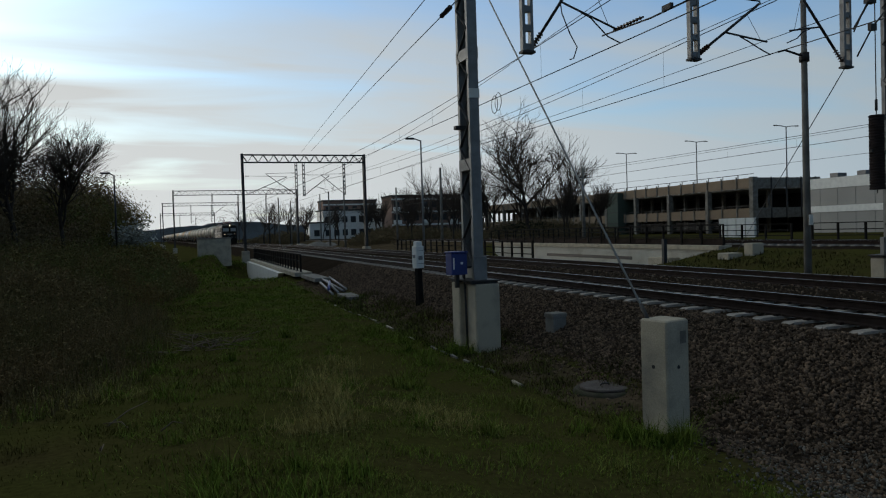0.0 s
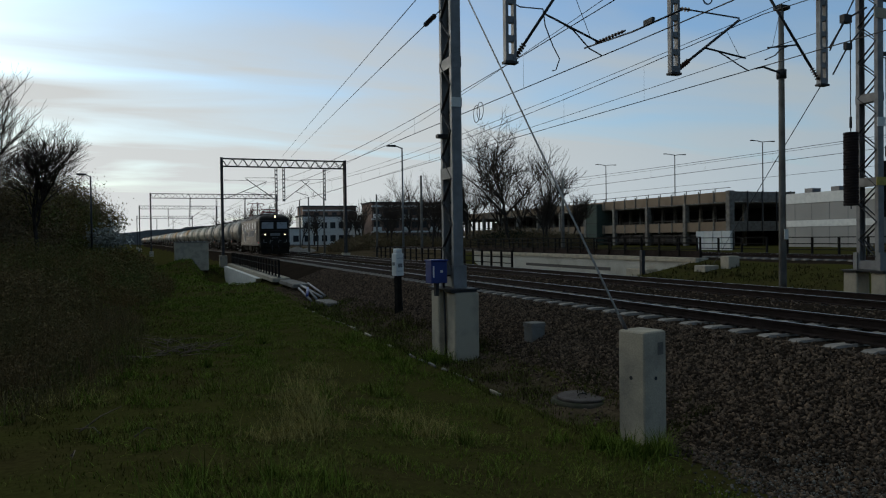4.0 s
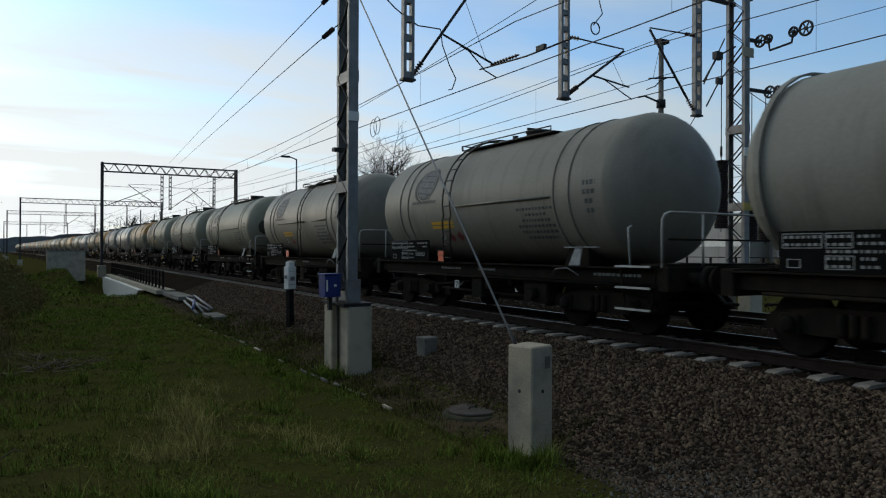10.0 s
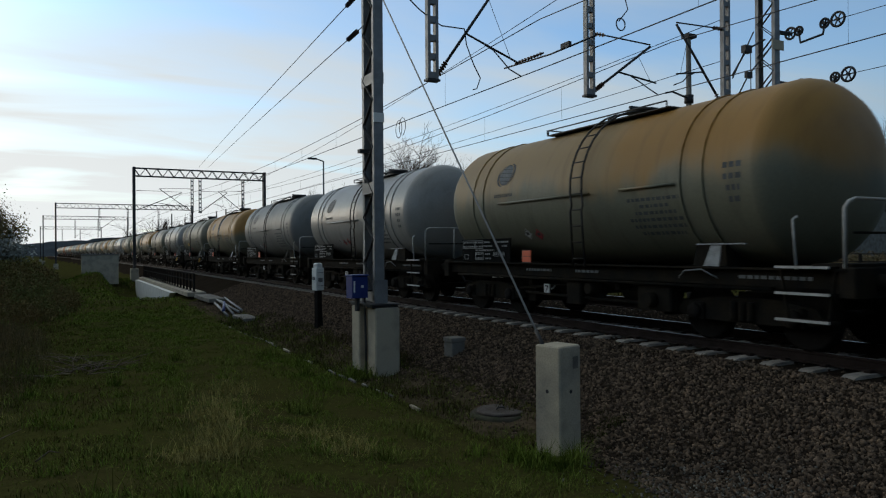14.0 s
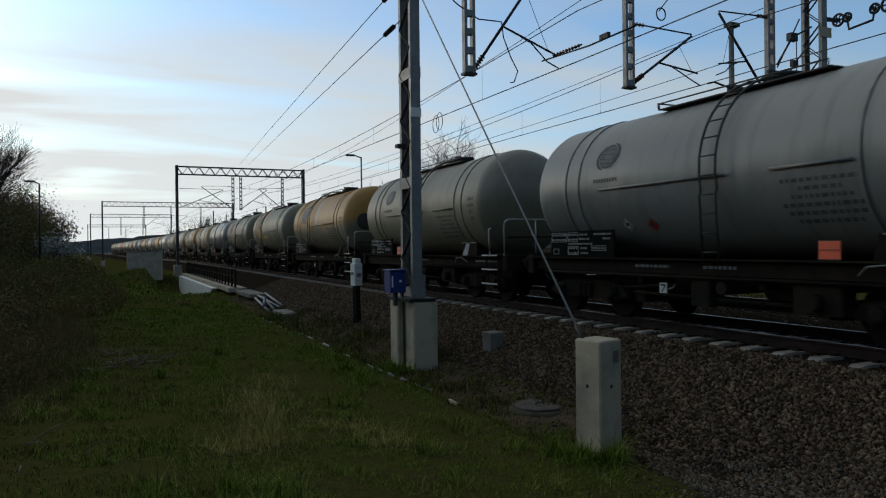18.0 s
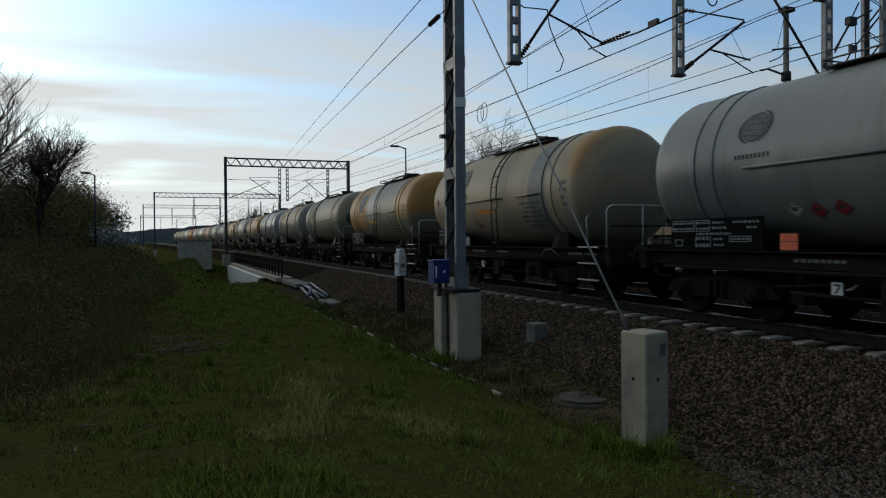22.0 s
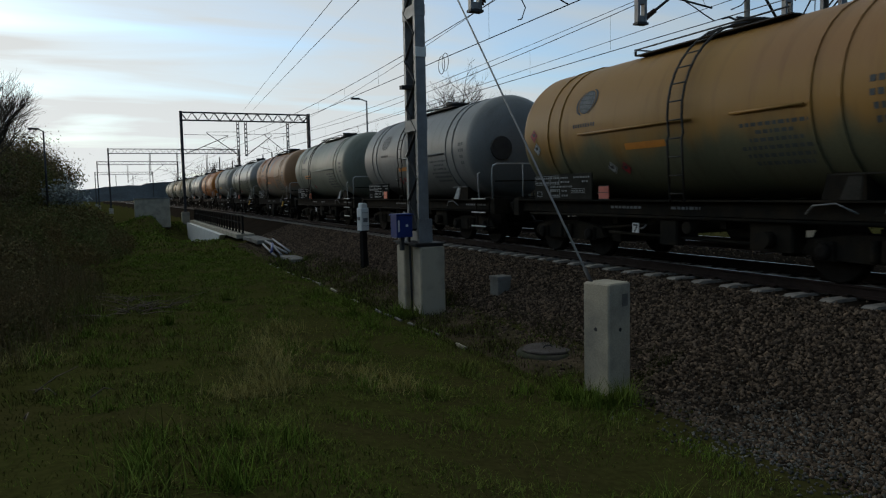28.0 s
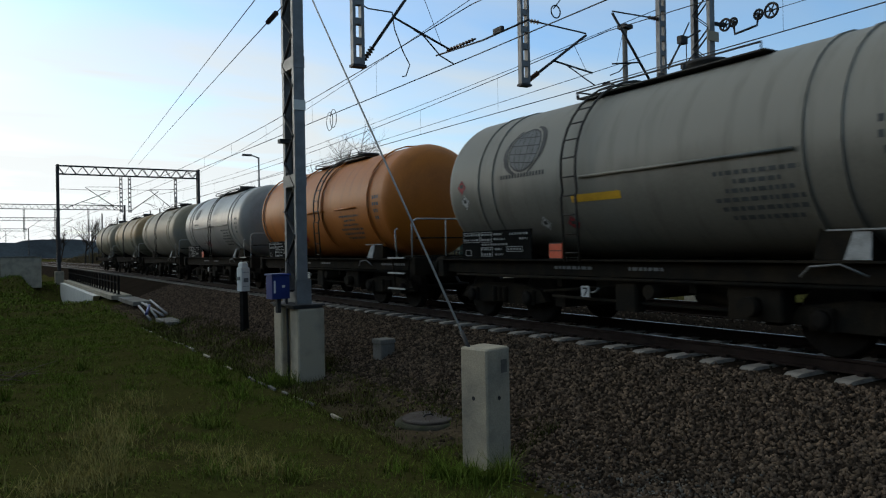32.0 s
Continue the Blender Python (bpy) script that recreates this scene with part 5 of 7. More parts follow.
M_LADDER = mat("ladder_steel", (0.034, 0.030, 0.024), 0.65, 0.1, 0.3, 6, 40, 0.05)
M_BOARD = mat("black_board", (0.009, 0.009, 0.0085), 0.9, 0, 0.2, 5, 40, 0.03, spec=0.03)
M_BOARD_D = mat("dusty_board", (0.035, 0.032, 0.026), 0.9, 0, 0.3, 3, 40, 0.03, spec=0.03)
M_MARK = mat("white_marking", (0.55, 0.55, 0.52), 0.7, 0, 0.25, 9, 60, 0)
M_ORANGE = mat("orange_plate", (0.72, 0.10, 0.03), 0.5, 0, 0.15, 6, 40, 0)
M_PINK = mat("faded_orange_plate", (0.50, 0.11, 0.075), 0.6, 0, 0.2, 6, 40, 0)
M_YELLOW = mat("yellow_stripe", (0.66, 0.36, 0.015), 0.5, 0, 0.15, 6, 40, 0)
M_AMBER = mat("amber_stripe", (0.60, 0.21, 0.02), 0.5, 0, 0.15, 6, 40, 0)
M_RED = mat("red_sign", (0.40, 0.018, 0.026), 0.5, 0, 0.15, 6, 40, 0)
M_DATA = mat("data_lettering", (0.30, 0.30, 0.285), 0.8, 0, 0.3, 9, 60, 0)
M_LOGO = mat("logo_grey", (0.050, 0.050, 0.046), 0.7, 0, 0.2, 6, 40, 0)
M_SHELLTXT = mat("dark_shell_lettering", (0.060, 0.068, 0.068), 0.7, 0, 0.3, 6, 40, 0)
M_DIMTXT = mat("faint_marking", (0.15, 0.155, 0.15), 0.7, 0, 0.2, 6, 40, 0)
TANK_R, TANK_Z = 1.43, 2.63

GREY, GREEN, LGREEN, BLUE, SILVER, BEIGE = (0.222, 0.203, 0.160), (0.160, 0.154, 0.105), (0.208, 0.202, 0.148), (0.170, 0.172, 0.160), (0.268, 0.258, 0.232), (0.250, 0.208, 0.134)
TAN, OCHRE, ORANGE, RUST, PALE = (0.295, 0.190, 0.078), (0.315, 0.160, 0.034), (0.42, 0.130, 0.014), (0.280, 0.108, 0.034), (0.285, 0.278, 0.245)


def tank_paint(name, low, top=None, edge=2.55, patches=(), rough=0.54):
    """Weathered tank paint: the shell's own colour, an upper half in a second colour with a ragged edge (spilt load
    where ochre, tan or rust), cleaned or repainted panels, thin dirty runs.
    """
    second = tuple(c * 0.86 for c in low)
    m = mat(name, low, rough, 0.0, 0.12, 0.8, 26, 0.03, second=second, cover=0.54, stretch=(1.0, 0.55, 0.8), spec=0.3)
    n, l = m.node_tree.nodes, m.node_tree.links
    bs = n["Principled BSDF"]
    co = n.new("ShaderNodeTexCoord")
    sep = n.new("ShaderNodeSeparateXYZ"); l.new(co.outputs["Object"], sep.inputs[0])
    out = bs.inputs["Base Color"].links[0].from_socket

    def math_node(op, a, b, c=None):
        q = n.new("ShaderNodeMath"); q.operation = op
        for k, v in enumerate((a, b, c)):
            if v is None:
                continue
            if isinstance(v, (int, float)):
                q.inputs[k].default_value = v
            else:
                l.new(v, q.inputs[k])
        return q.outputs[0]

    def step(value, a, b):
        q = n.new("ShaderNodeMapRange"); q.interpolation_type = "SMOOTHSTEP"
        q.inputs["From Min"].default_value, q.inputs["From Max"].default_value = a, b
        l.new(value, q.inputs["Value"])
        return q.outputs[0]

    def over(base, colour, fac):
        q = n.new("ShaderNodeMix"); q.data_type = "RGBA"
        l.new(base, q.inputs["A"]); q.inputs["B"].default_value = (*colour, 1); l.new(fac, q.inputs["Factor"])
        return q.outputs["Result"]

    rag = n.new("ShaderNodeTexNoise"); rag.inputs["Scale"].default_value, rag.inputs["Detail"].default_value = 0.9, 5
    mp2 = n.new("ShaderNodeMapping"); mp2.inputs["Scale"].default_value = (0.5, 1.2, 0.5)
    mp2.inputs["Location"].default_value = (len(name) * 1.7, sum(low) * 31, 0)
    l.new(co.outputs["Object"], mp2.inputs[0]); l.new(mp2.outputs[0], rag.inputs["Vector"])
    zr = math_node("MULTIPLY_ADD", rag.outputs["Fac"], 1.3, sep.outputs["Z"])
    yr = math_node("MULTIPLY_ADD", rag.outputs["Fac"], 0.25, sep.outputs["Y"])
    if top:
        out = over(out, top, step(zr, edge + 0.35, edge + 0.95))
    for ya, yb, zlow, colour, fade in patches:
        f = math_node("MULTIPLY", step(yr, ya + 0.125, ya + 0.125 + fade), step(math_node("MULTIPLY", yr, -1.0), -yb - 0.125, -yb - 0.125 + fade))
        f = math_node("MULTIPLY", f, step(zr, zlow + 0.4, zlow + 0.9))
        out = over(out, colour, f)
    # thin dirty runs down the shell
    mp = n.new("ShaderNodeMapping"); mp.inputs["Scale"].default_value = (0.7, 3.4, 0.5)
    l.new(co.outputs["Object"], mp.inputs[0])
    runs = n.new("ShaderNodeTexNoise"); runs.inputs["Scale"].default_value, runs.inputs["Detail"].default_value = 1.5, 6
    l.new(mp.outputs[0], runs.inputs["Vector"])
    dirt = n.new("ShaderNodeMix"); dirt.data_type = "RGBA"; dirt.blend_type = "MULTIPLY"
    l.new(out, dirt.inputs["A"])
    dirt.inputs["B"].default_value = (0.50, 0.47, 0.43, 1)
    l.new(math_node("MULTIPLY", step(runs.outputs["Fac"], 0.48, 0.76), 0.38), dirt.inputs["Factor"])
    l.new(dirt.outputs["Result"], bs.inputs["Base Color"])
    return m


def ring_band(y, r, w):
    """A strap round the shell from saddle to saddle."""
    b = Build()
    for k in range(25):
        a = radians(-50 + 280 * k / 24)
        for rr, dy in ((r - 0.02, -w / 2), (r + 0.012, -w / 2), (r + 0.012, w / 2), (r - 0.02, w / 2)):
            b.v.append((rr * math.cos(a), y + dy, TANK_Z + rr * math.sin(a)))
    for k in range(24):
        for i in range(4):
            j = (i + 1) % 4
            b.f.append((4 * k + i, 4 * k + j, 4 * k + 4 + j, 4 * k + 4 + i)); b.s.append(False)
    b.f.append((3, 2, 1, 0)); b.s.append(False)
    b.f.append((96, 97, 98, 99)); b.s.append(False)
    return b


def shell_point(y, z, off=0.006):
    c = max(-1, min(1, (z - TANK_Z) / TANK_R))
    return (-math.sqrt(1 - c * c) * (TANK_R + off), y, TANK_Z + c * (TANK_R + off))


def on_shell(b, y0, y1, z0, z1, off=0.006, n=5):
    """A sheet that hugs the near side of the shell between two heights."""
    base = len(b.v)
    for k in range(n + 1):
        z = z0 + (z1 - z0) * k / n
        b.v += [shell_point(y0, z, off), shell_point(y1, z, off)]
    for k in range(n):
        q = base + 2 * k
        b.f.append((q, q + 1, q + 3, q + 2)); b.s.append(True)
    return b


def wrap(yc, zc, dy, ds, off=0.007):
    """A point of the shell that lies dy along it and ds up round it from (yc, zc)."""
    th = math.asin(max(-1, min(1, (zc - TANK_Z) / TANK_R))) + ds / TANK_R
    return (-(TANK_R + off) * math.cos(th), yc + dy, TANK_Z + (TANK_R + off) * math.sin(th))


def stroke(b, yc, zc, line, w, off=0.007):
    """A painted line of width w along points (dy, ds) round (yc, zc)."""
    base, n = len(b.v), len(line)
    for i, (u, v) in enumerate(line):
        p, q = line[max(i - 1, 0)], line[min(i + 1, n - 1)]
        du, dv = q[0] - p[0], q[1] - p[1]
        ln = math.hypot(du, dv) or 1
        for s in (-w / 2, w / 2):
            b.v.append(wrap(yc, zc, u - dv / ln * s, v + du / ln * s, off))
    for i in range(n - 1):
        q = base + 2 * i
        b.f.append((q, q + 1, q + 3, q + 2)); b.s.append(True)
    return b


def bars(b, put, y0, y1, z, h, rng, small=0.05, big=0.15):
    """A row of word-sized bars from y0 down to y1."""
    y = y0
    while y > y1:
        d = min(rng.uniform(small, big), y - y1)
        put(b, y - d, y, z - h / 2, z + h / 2)
        y -= d + 0.035
    return b


def bogie_parts(parent, yc):
    """Side frames, springs, bolster and wheelsets of one bogie."""
    bo = part("bogie", Build().box(-0.9, 0.9, yc - 0.22, yc + 0.22, 0.55, 0.8), M_UNDER, parent)
    for sx in (-1, 1):
        b = Build()
        x = sx * 1.0
        prof = [(-1.35, 0.42), (-1.2, 0.62), (-0.55, 0.72), (0.55, 0.72), (1.2, 0.62), (1.35, 0.42), (1.0, 0.36), (0.5, 0.34), (-0.5, 0.34), (-1.0, 0.36)]
        b.quad_prism([(x - 0.06, yc + p, z) for p, z in prof], [(x + 0.06, yc + p, z) for p, z in prof])
        for dy in (-0.9, 0.9):
            b.box(x - 0.12, x + 0.12, yc + dy - 0.16, yc + dy + 0.16, 0.34, 0.62, 0.03)
        part("side_frame", b, M_UNDER, bo)
        for dy in (-0.16, 0.0, 0.16):
            part("spring", Build().turned([(0.36, 0.05), (0.40, 0.065), (0.44, 0.05), (0.48, 0.065), (0.52, 0.05), (0.56, 0.065), (0.60, 0.05), (0.66, 0.06)], (x + sx * 0.08, yc + dy, 0), "z", 8), M_UNDER, bo)
        for dy in (-0.9, 0.9):
            part("axle_cap", Build().turned([(0, 0.13), (0.04, 0.12), (0.06, 0.06)] if sx > 0 else [(0, 0.13), (-0.04, 0.12), (-0.06, 0.06)], (x + sx * 0.122, yc + dy, 0.47), "x", 12), M_WHEEL, bo)
            w = Build().turned([(-0.07, 0.43), (-0.06, 0.46), (0.05, 0.46), (0.065, 0.49), (0.07, 0.3)], (sx * 0.75, yc + dy, 0.46), "x", 24)
            part("wheel", w, M_WHEEL, bo)
    for dy in (-0.9, 0.9):
        part("axle", Build().tube([(-1.05, yc + dy, 0.46), (1.05, yc + dy, 0.46)], 0.08, 8), M_WHEEL, bo)


def build_wagon():
    """A bogie tank wagon without its own paint and marks: shell, ladder, walkway, underframe and bogies."""
    w = thing("tank_wagon", "bogie tank wagon", "tank wagon", "tank wagons of the train")
    y0, y1, R, zc = -4.78, 5.58, TANK_R, TANK_Z
    prof = [(y0, 0.12), (y0 + 0.04, 0.55), (y0 + 0.13, 0.90), (y0 + 0.28, 1.16), (y0 + 0.46, 1.32), (y0 + 0.58, 1.39), (y0 + 0.72, R), (y0 + 0.74, R), (y0 + 2.4, R), (0, R), (y1 - 2.4, R), (y1 - 0.74, R), (y1 - 0.72, R), (y1 - 0.58, 1.39), (y1 - 0.46, 1.32), (y1 - 0.28, 1.16), (y1 - 0.13, 0.90), (y1 - 0.04, 0.55), (y1, 0.12)]
    part("tank", Build().turned(prof, (0, 0, zc), "y", 56), M_BOARD, w)
    # ladder over the shell; its own origin lets it stand further along on some wagons
    lad = []
    for k in range(12):
        a = radians(192 - k * 9.6)
        lad.append(((R + 0.14) * math.cos(a), (R + 0.14) * math.sin(a) + zc))
    path = [(-1.5, 1.15), (-1.57, 2.2)] + [p for p in lad if p[1] > 2.3]
    ladder = part("ladder", Build().tube([(x, 0.17, z) for x, z in path], 0.022, 5), M_LADDER, w)
    part("ladder_rail", Build().tube([(x, -0.17, z) for x, z in path], 0.022, 5), M_LADDER, ladder)
    seg = [(Vector((a[0], 0, a[1])), Vector((b[0], 0, b[1]))) for a, b in zip(path, path[1:])]
    acc, rung_at = 0.0, 0.15
    for a, b in seg:
        ln = (b - a).length
        while rung_at < acc + ln:
            p = a.lerp(b, (rung_at - acc) / ln)
            part("rung", Build().tube([(p.x, -0.17, p.z), (p.x, 0.17, p.z)], 0.013, 4), M_LADDER, ladder)
            rung_at += 0.31
        acc += ln
    # walkway, manhole and fittings on top
    wk = part("walkway", Build().box(-0.70, -0.30, -1.75, 1.9, zc + R - 0.075, zc + R - 0.055), M_LADDER, w)
    part("walkway_rail", Build().tube([(-0.70, -1.7, zc + R - 0.07), (-0.70, -1.7, zc + R + 0.04), (-0.70, 1.85, zc + R + 0.04), (-0.70, 1.85, zc + R - 0.07)], 0.016, 5), M_STEEL_D, wk)
    part("walkway_rail", Build().tube([(-0.70, 1.88, zc + R - 0.06), (-0.70, 1.9, zc + R + 0.05), (0.2, 1.9, zc + R + 0.05)], 0.016, 5), M_STEEL_D, wk)
    mh = part("manhole", Build().turned([(zc + R - 0.1, 0.3), (zc + R + 0.16, 0.3), (zc + R + 0.17, 0.34), (zc + R + 0.21, 0.33)], (0.15, -0.2, 0), "z", 18), M_STEEL_D, w)
    part("clamp_bar", Build().beam((-0.2, -0.2, zc + R + 0.24), (0.5, -0.2, zc + R + 0.24), 0.05), M_STEEL_D, mh)
    part("vent_valve", Build().tube([(0.1, 0.7, zc + R - 0.05), (0.1, 0.7, zc + R + 0.22)], 0.07, 8), M_STEEL_D, w)
    # underframe
    for sx in (-1, 1):
        b = Build().box(sx * 1.22 - 0.05, sx * 1.22 + 0.05, -5.45, 5.45, 0.92, 1.16)
        b.box(sx * 1.22 - 0.05, sx * 1.35 + 0.05, -5.45, 5.45, 1.163, 1.19) if sx > 0 else b.box(-1.40, -1.17, -5.45, 5.45, 1.163, 1.19)
        part("sill", b, M_UNDER, w)
    for sy in (-1, 1):
        part("headstock", Build().box(-1.38, 1.38, sy * 5.45 - 0.12, sy * 5.45 + 0.12, 0.82, 1.22, 0.02), M_UNDER, w)
        for sx in (-1, 1):
            bf = part("buffer", Build().tube([(sx * 0.875, sy * 5.56, 1.02), (sx * 0.875, sy * 5.85, 1.02)], 0.11, 10), M_UNDER, w)
            part("buffer_head", Build().tube([(sx * 0.875, sy * 5.95, 1.02), (sx * 0.875, sy * 6.03, 1.02)], 0.23, 14, 0.2).tube([(sx * 0.875, sy * 5.8, 1.02), (sx * 0.875, sy * 5.97, 1.02)], 0.07, 8), M_UNDER, bf)
        part("coupling_hook", Build().tube([(0, sy * 5.55, 0.98), (0, sy * 5.8, 0.98), (0, sy * 6.0, 0.85)], 0.05, 6), M_UNDER, w)
        part("brake_hose", Build().tube([(0.35 * sy, sy * 5.55, 0.9), (0.33 * sy, sy * 5.8, 0.62), (0.2 * sy, sy * 5.98, 0.6)], 0.03, 6), M_BLACK, w)
    part("end_platform", Build().box(-1.36, 1.36, -5.5, -4.95, 1.225, 1.26), M_UNDER, w)
    part("end_rail", Build().tube([(-1.36, -5.42, 1.2), (-1.36, -5.42, 1.98), (-1.34, -5.46, 2.06), (-1.26, -5.5, 2.10), (1.26, -5.5, 2.10), (1.34, -5.46, 2.06), (1.36, -5.42, 1.98), (1.36, -5.42, 1.2)], 0.024, 6), M_HANDRAIL, w)
    part("end_cross_rail", Build().tube([(-1.30, -5.5, 1.66), (1.30, -5.5, 1.66)], 0.018, 6), M_UNDER, w)
    part("grab_rail", Build().tube([(-1.40, -4.75, 1.18), (-1.42, -4.72, 1.86), (-1.38, -4.76, 1.9)], 0.02, 6), M_HANDRAIL, w)
    part("rail_stanchion", Build().tube([(-0.5, -5.5, 1.2), (-0.5, -5.5, 2.09)], 0.02, 6), M_HANDRAIL, w)
    st = part("step_frame", Build().beam((-1.38, -4.5, 1.16), (-1.38, -4.62, 0.46), 0.04, 0.03), M_UNDER, w)
    part("step_hanger", Build().beam((-1.38, -5.3, 1.16), (-1.38, -5.2, 0.46), 0.04, 0.03), M_UNDER, st)
    for z in (1.195, 0.84, 0.48):
        tread = part("step", Build().box(-1.49, -1.28, -5.3, -4.5, z, z + 0.03), M_UNDER, st)
        part("step_edge", Build().box(-1.515, -1.492, -5.3, -4.5, z, z + 0.035), M_HANDRAIL, tread)
    for y in (3.7, -2.9):
        part("saddle", Build().quad_prism([(-1.0, y - 0.35, 1.19), (1.0, y - 0.35, 1.19), (1.0, y + 0.35, 1.19), (-1.0, y + 0.35, 1.19)], [(-0.95, y - 0.28, 1.6), (0.95, y - 0.28, 1.6), (0.95, y + 0.28, 1.6), (-0.95, y + 0.28, 1.6)]), M_UNDER, w)
    sp = part("saddle_plate", Build().quad_prism([(-1.40, -3.44, 1.2), (-1.38, -3.44, 1.2), (-1.38, -3.14, 1.2), (-1.40, -3.14, 1.2)], [(-1.30, -3.40, 1.52), (-1.28, -3.40, 1.52), (-1.28, -3.20, 1.52), (-1.30, -3.20, 1.52)]), M_DATA, w, "pale saddle plate")
    part("plate_ledge", Build().beam((-1.34, -3.9, 1.54), (-1.28, -2.9, 1.54), 0.05, 0.02), M_DATA, sp)
    part("brake_cylinder", Build().tube([(-0.5, 0.7, 0.7), (-0.5, 1.5, 0.7)], 0.2, 12), M_UNDER, w)
    part("air_tank", Build().tube([(-0.7, -1.9, 0.72), (-0.7, -0.7, 0.72)], 0.2, 12), M_UNDER, w)
    part("outlet_pipe", Build().tube([(-1.3, -0.2, 0.72), (0, -0.2, 0.72), (0, -0.2, 1.25)], 0.11, 10), M_UNDER, w)
    part("brake_rod", Build().tube([(-1.15, -2.2, 0.5), (-1.15, 2.1, 0.55)], 0.03, 5), M_UNDER, w)
    part("brake_rod", Build().tube([(-1.1, 2.4, 0.62), (-1.1, 0.2, 0.8)], 0.025, 5), M_UNDER, w)
    bl = part("brake_lever_plate", Build().box(-1.30, -1.28, 1.04, 1.22, 0.58, 0.76), M_MARK, w, "white square plate with a black figure")
    part("figure", Build().box(-1.304, -1.301, 1.07, 1.19, 0.705, 0.735).beam((-1.3025, 1.085, 0.705), (-1.3025, 1.15, 0.60), 0.003, 0.03, up=(0, 1, 0)), M_BLACK, bl)
    part("lever", Build().tube([(-1.29, 0.98, 0.66), (-1.34, 0.85, 0.68), (-1.34, 0.78, 0.74)], 0.018, 5), M_DIMTXT, w)
    part("centre_sill", Build().box(-0.28, 0.28, -5.3, 5.3, 0.78, 1.15), M_UNDER, w)
    for y in (-2.0, -0.9, 0.4, 1.9):
        part("cross_bearer", Build().box(-1.17, 1.17, y - 0.06, y + 0.06, 0.72, 1.12), M_UNDER, w)
    vg = part("valve_box", Build().box(-1.25, -0.95, -2.3, -1.5, 0.42, 0.9, 0.03), M_UNDER, w)
    part("hand_wheel", Build().tube([(-1.25, -1.9, 0.6), (-1.42, -1.9, 0.6)], 0.13, 10), M_UNDER, vg)
    part("distributor", Build().box(-1.28, -1.05, 0.05, 0.5, 0.4, 0.85, 0.03), M_UNDER, w)
    part("brake_beam", Build().box(-1.0, 1.0, 1.95, 2.2, 0.35, 0.62), M_UNDER, w)
    part("brake_beam", Build().box(-1.0, 1.0, -2.1, -1.9, 0.35, 0.6), M_UNDER, w)
    part("sill_pipe", Build().tube([(-1.31, -4.3, 0.88), (-1.31, 4.9, 0.88)], 0.03, 6), M_UNDER, w)
    part("sill_hose", Build().tube([(-1.36, -2.6, 1.0), (-1.40, -2.75, 1.12), (-1.40, -3.1, 1.15), (-1.38, -3.4, 1.02)], 0.014, 5), M_DIMTXT, w)
    bogie_parts(w, 3.75)
    bogie_parts(w, -3.6)
    return w


def shared(key, make, m):
    """The mesh of that key, made once."""
    if key not in MESHES:
        MESHES[key] = make().mesh(key.split("/")[0], m)
    return MESHES[key]


MESHES = {}


def straps_on(w, paint, rings):
    """Straps or stiffening rings, in the shell's own paint."""
    spots = ((4.9, 0.10), (1.95, 0.10), (-0.30, 0.10), (-3.3, 0.10)) if rings else ((3.94, 0.05), (3.48, 0.05), (-2.68, 0.05), (-3.14, 0.05))
    for y, wd in spots:
        ob = part("stiffening_ring" if rings else "strap", shared(f"strap/{y}{wd}", lambda: ring_band(y, TANK_R + (0.05 if rings else 0.014), wd), M_BOARD), None, w)
        ob.material_slots[0].link = "OBJECT"
        ob.material_slots[0].material = paint


def logo_on(w, yc, r):
    """Globe mark of crossing lines with two crescents, and a row of bars below it."""
    zc = 3.17
    def globe():
        b = Build()
        for q in (1.0, 0.62, 0.22):
            stroke(b, yc, zc, [(q * 0.8 * r * math.cos(a), 0.8 * r * math.sin(a)) for a in np.linspace(0, 2 * math.pi, 25)], 0.055 * r if q == 1 else 0.035 * r)
        for q in (-0.5, -0.2, 0.12, 0.45):
            h = 0.8 * r * math.sqrt(1 - (q / 0.8) ** 2)
            stroke(b, yc, zc, [(u * h, q * r + 0.07 * r * u) for u in np.linspace(-1, 1, 7)], 0.035 * r)
        return b
    def fill():
        b = Build()
        rad = 0.78 * r
        for k in range(11):
            u = -math.cos(math.pi * k / 10) * 0.999 * rad
            h = math.sqrt(rad * rad - u * u)
            b.v += [wrap(yc, zc, u, q * h, 0.005) for q in np.linspace(-1, 1, 7)]
        for k in range(10):
            for q in range(6):
                e = 7 * k + q
                b.f.append((e, e + 7, e + 8, e + 1)); b.s.append(True)
        return b
    def crescent(a0, a1, wide):
        b = Build()
        base = len(b.v)
        for k in range(15):
            t = k / 14
            a = a0 + (a1 - a0) * t
            for q in (0.9, 0.9 + wide * (0.25 + 0.75 * math.sin(math.pi * min(1, t * 1.25)))):
                b.v.append(wrap(yc, zc, q * r * math.cos(a), q * r * math.sin(a)))
        for k in range(14):
            b.f.append((base + 2 * k, base + 2 * k + 1, base + 2 * k + 3, base + 2 * k + 2)); b.s.append(True)
        return b
    lg = part("globe_mark", shared(f"globe_mark/{yc}{r}", globe, M_LOGO), None, w, "dark globe mark of crossing lines")
    part("globe_ground", shared(f"globe_ground/{yc}{r}", fill, M_DIMTXT), None, lg)
    part("crescent", shared(f"crescent/{yc}{r}a", lambda: crescent(-1.2, 1.0, 0.22), M_LOGO), None, lg)
    part("crescent", shared(f"crescent/{yc}{r}b", lambda: crescent(1.9, 4.3, 0.2), M_LOGO), None, lg)
    def words():
        b = Build()
        y = yc + r * 1.15
        while y > yc - r * 1.25:
            on_shell(b, y - 0.05, y, 2.66 + 0.0, 2.66 + 0.075, 0.006, 1); y -= 0.085
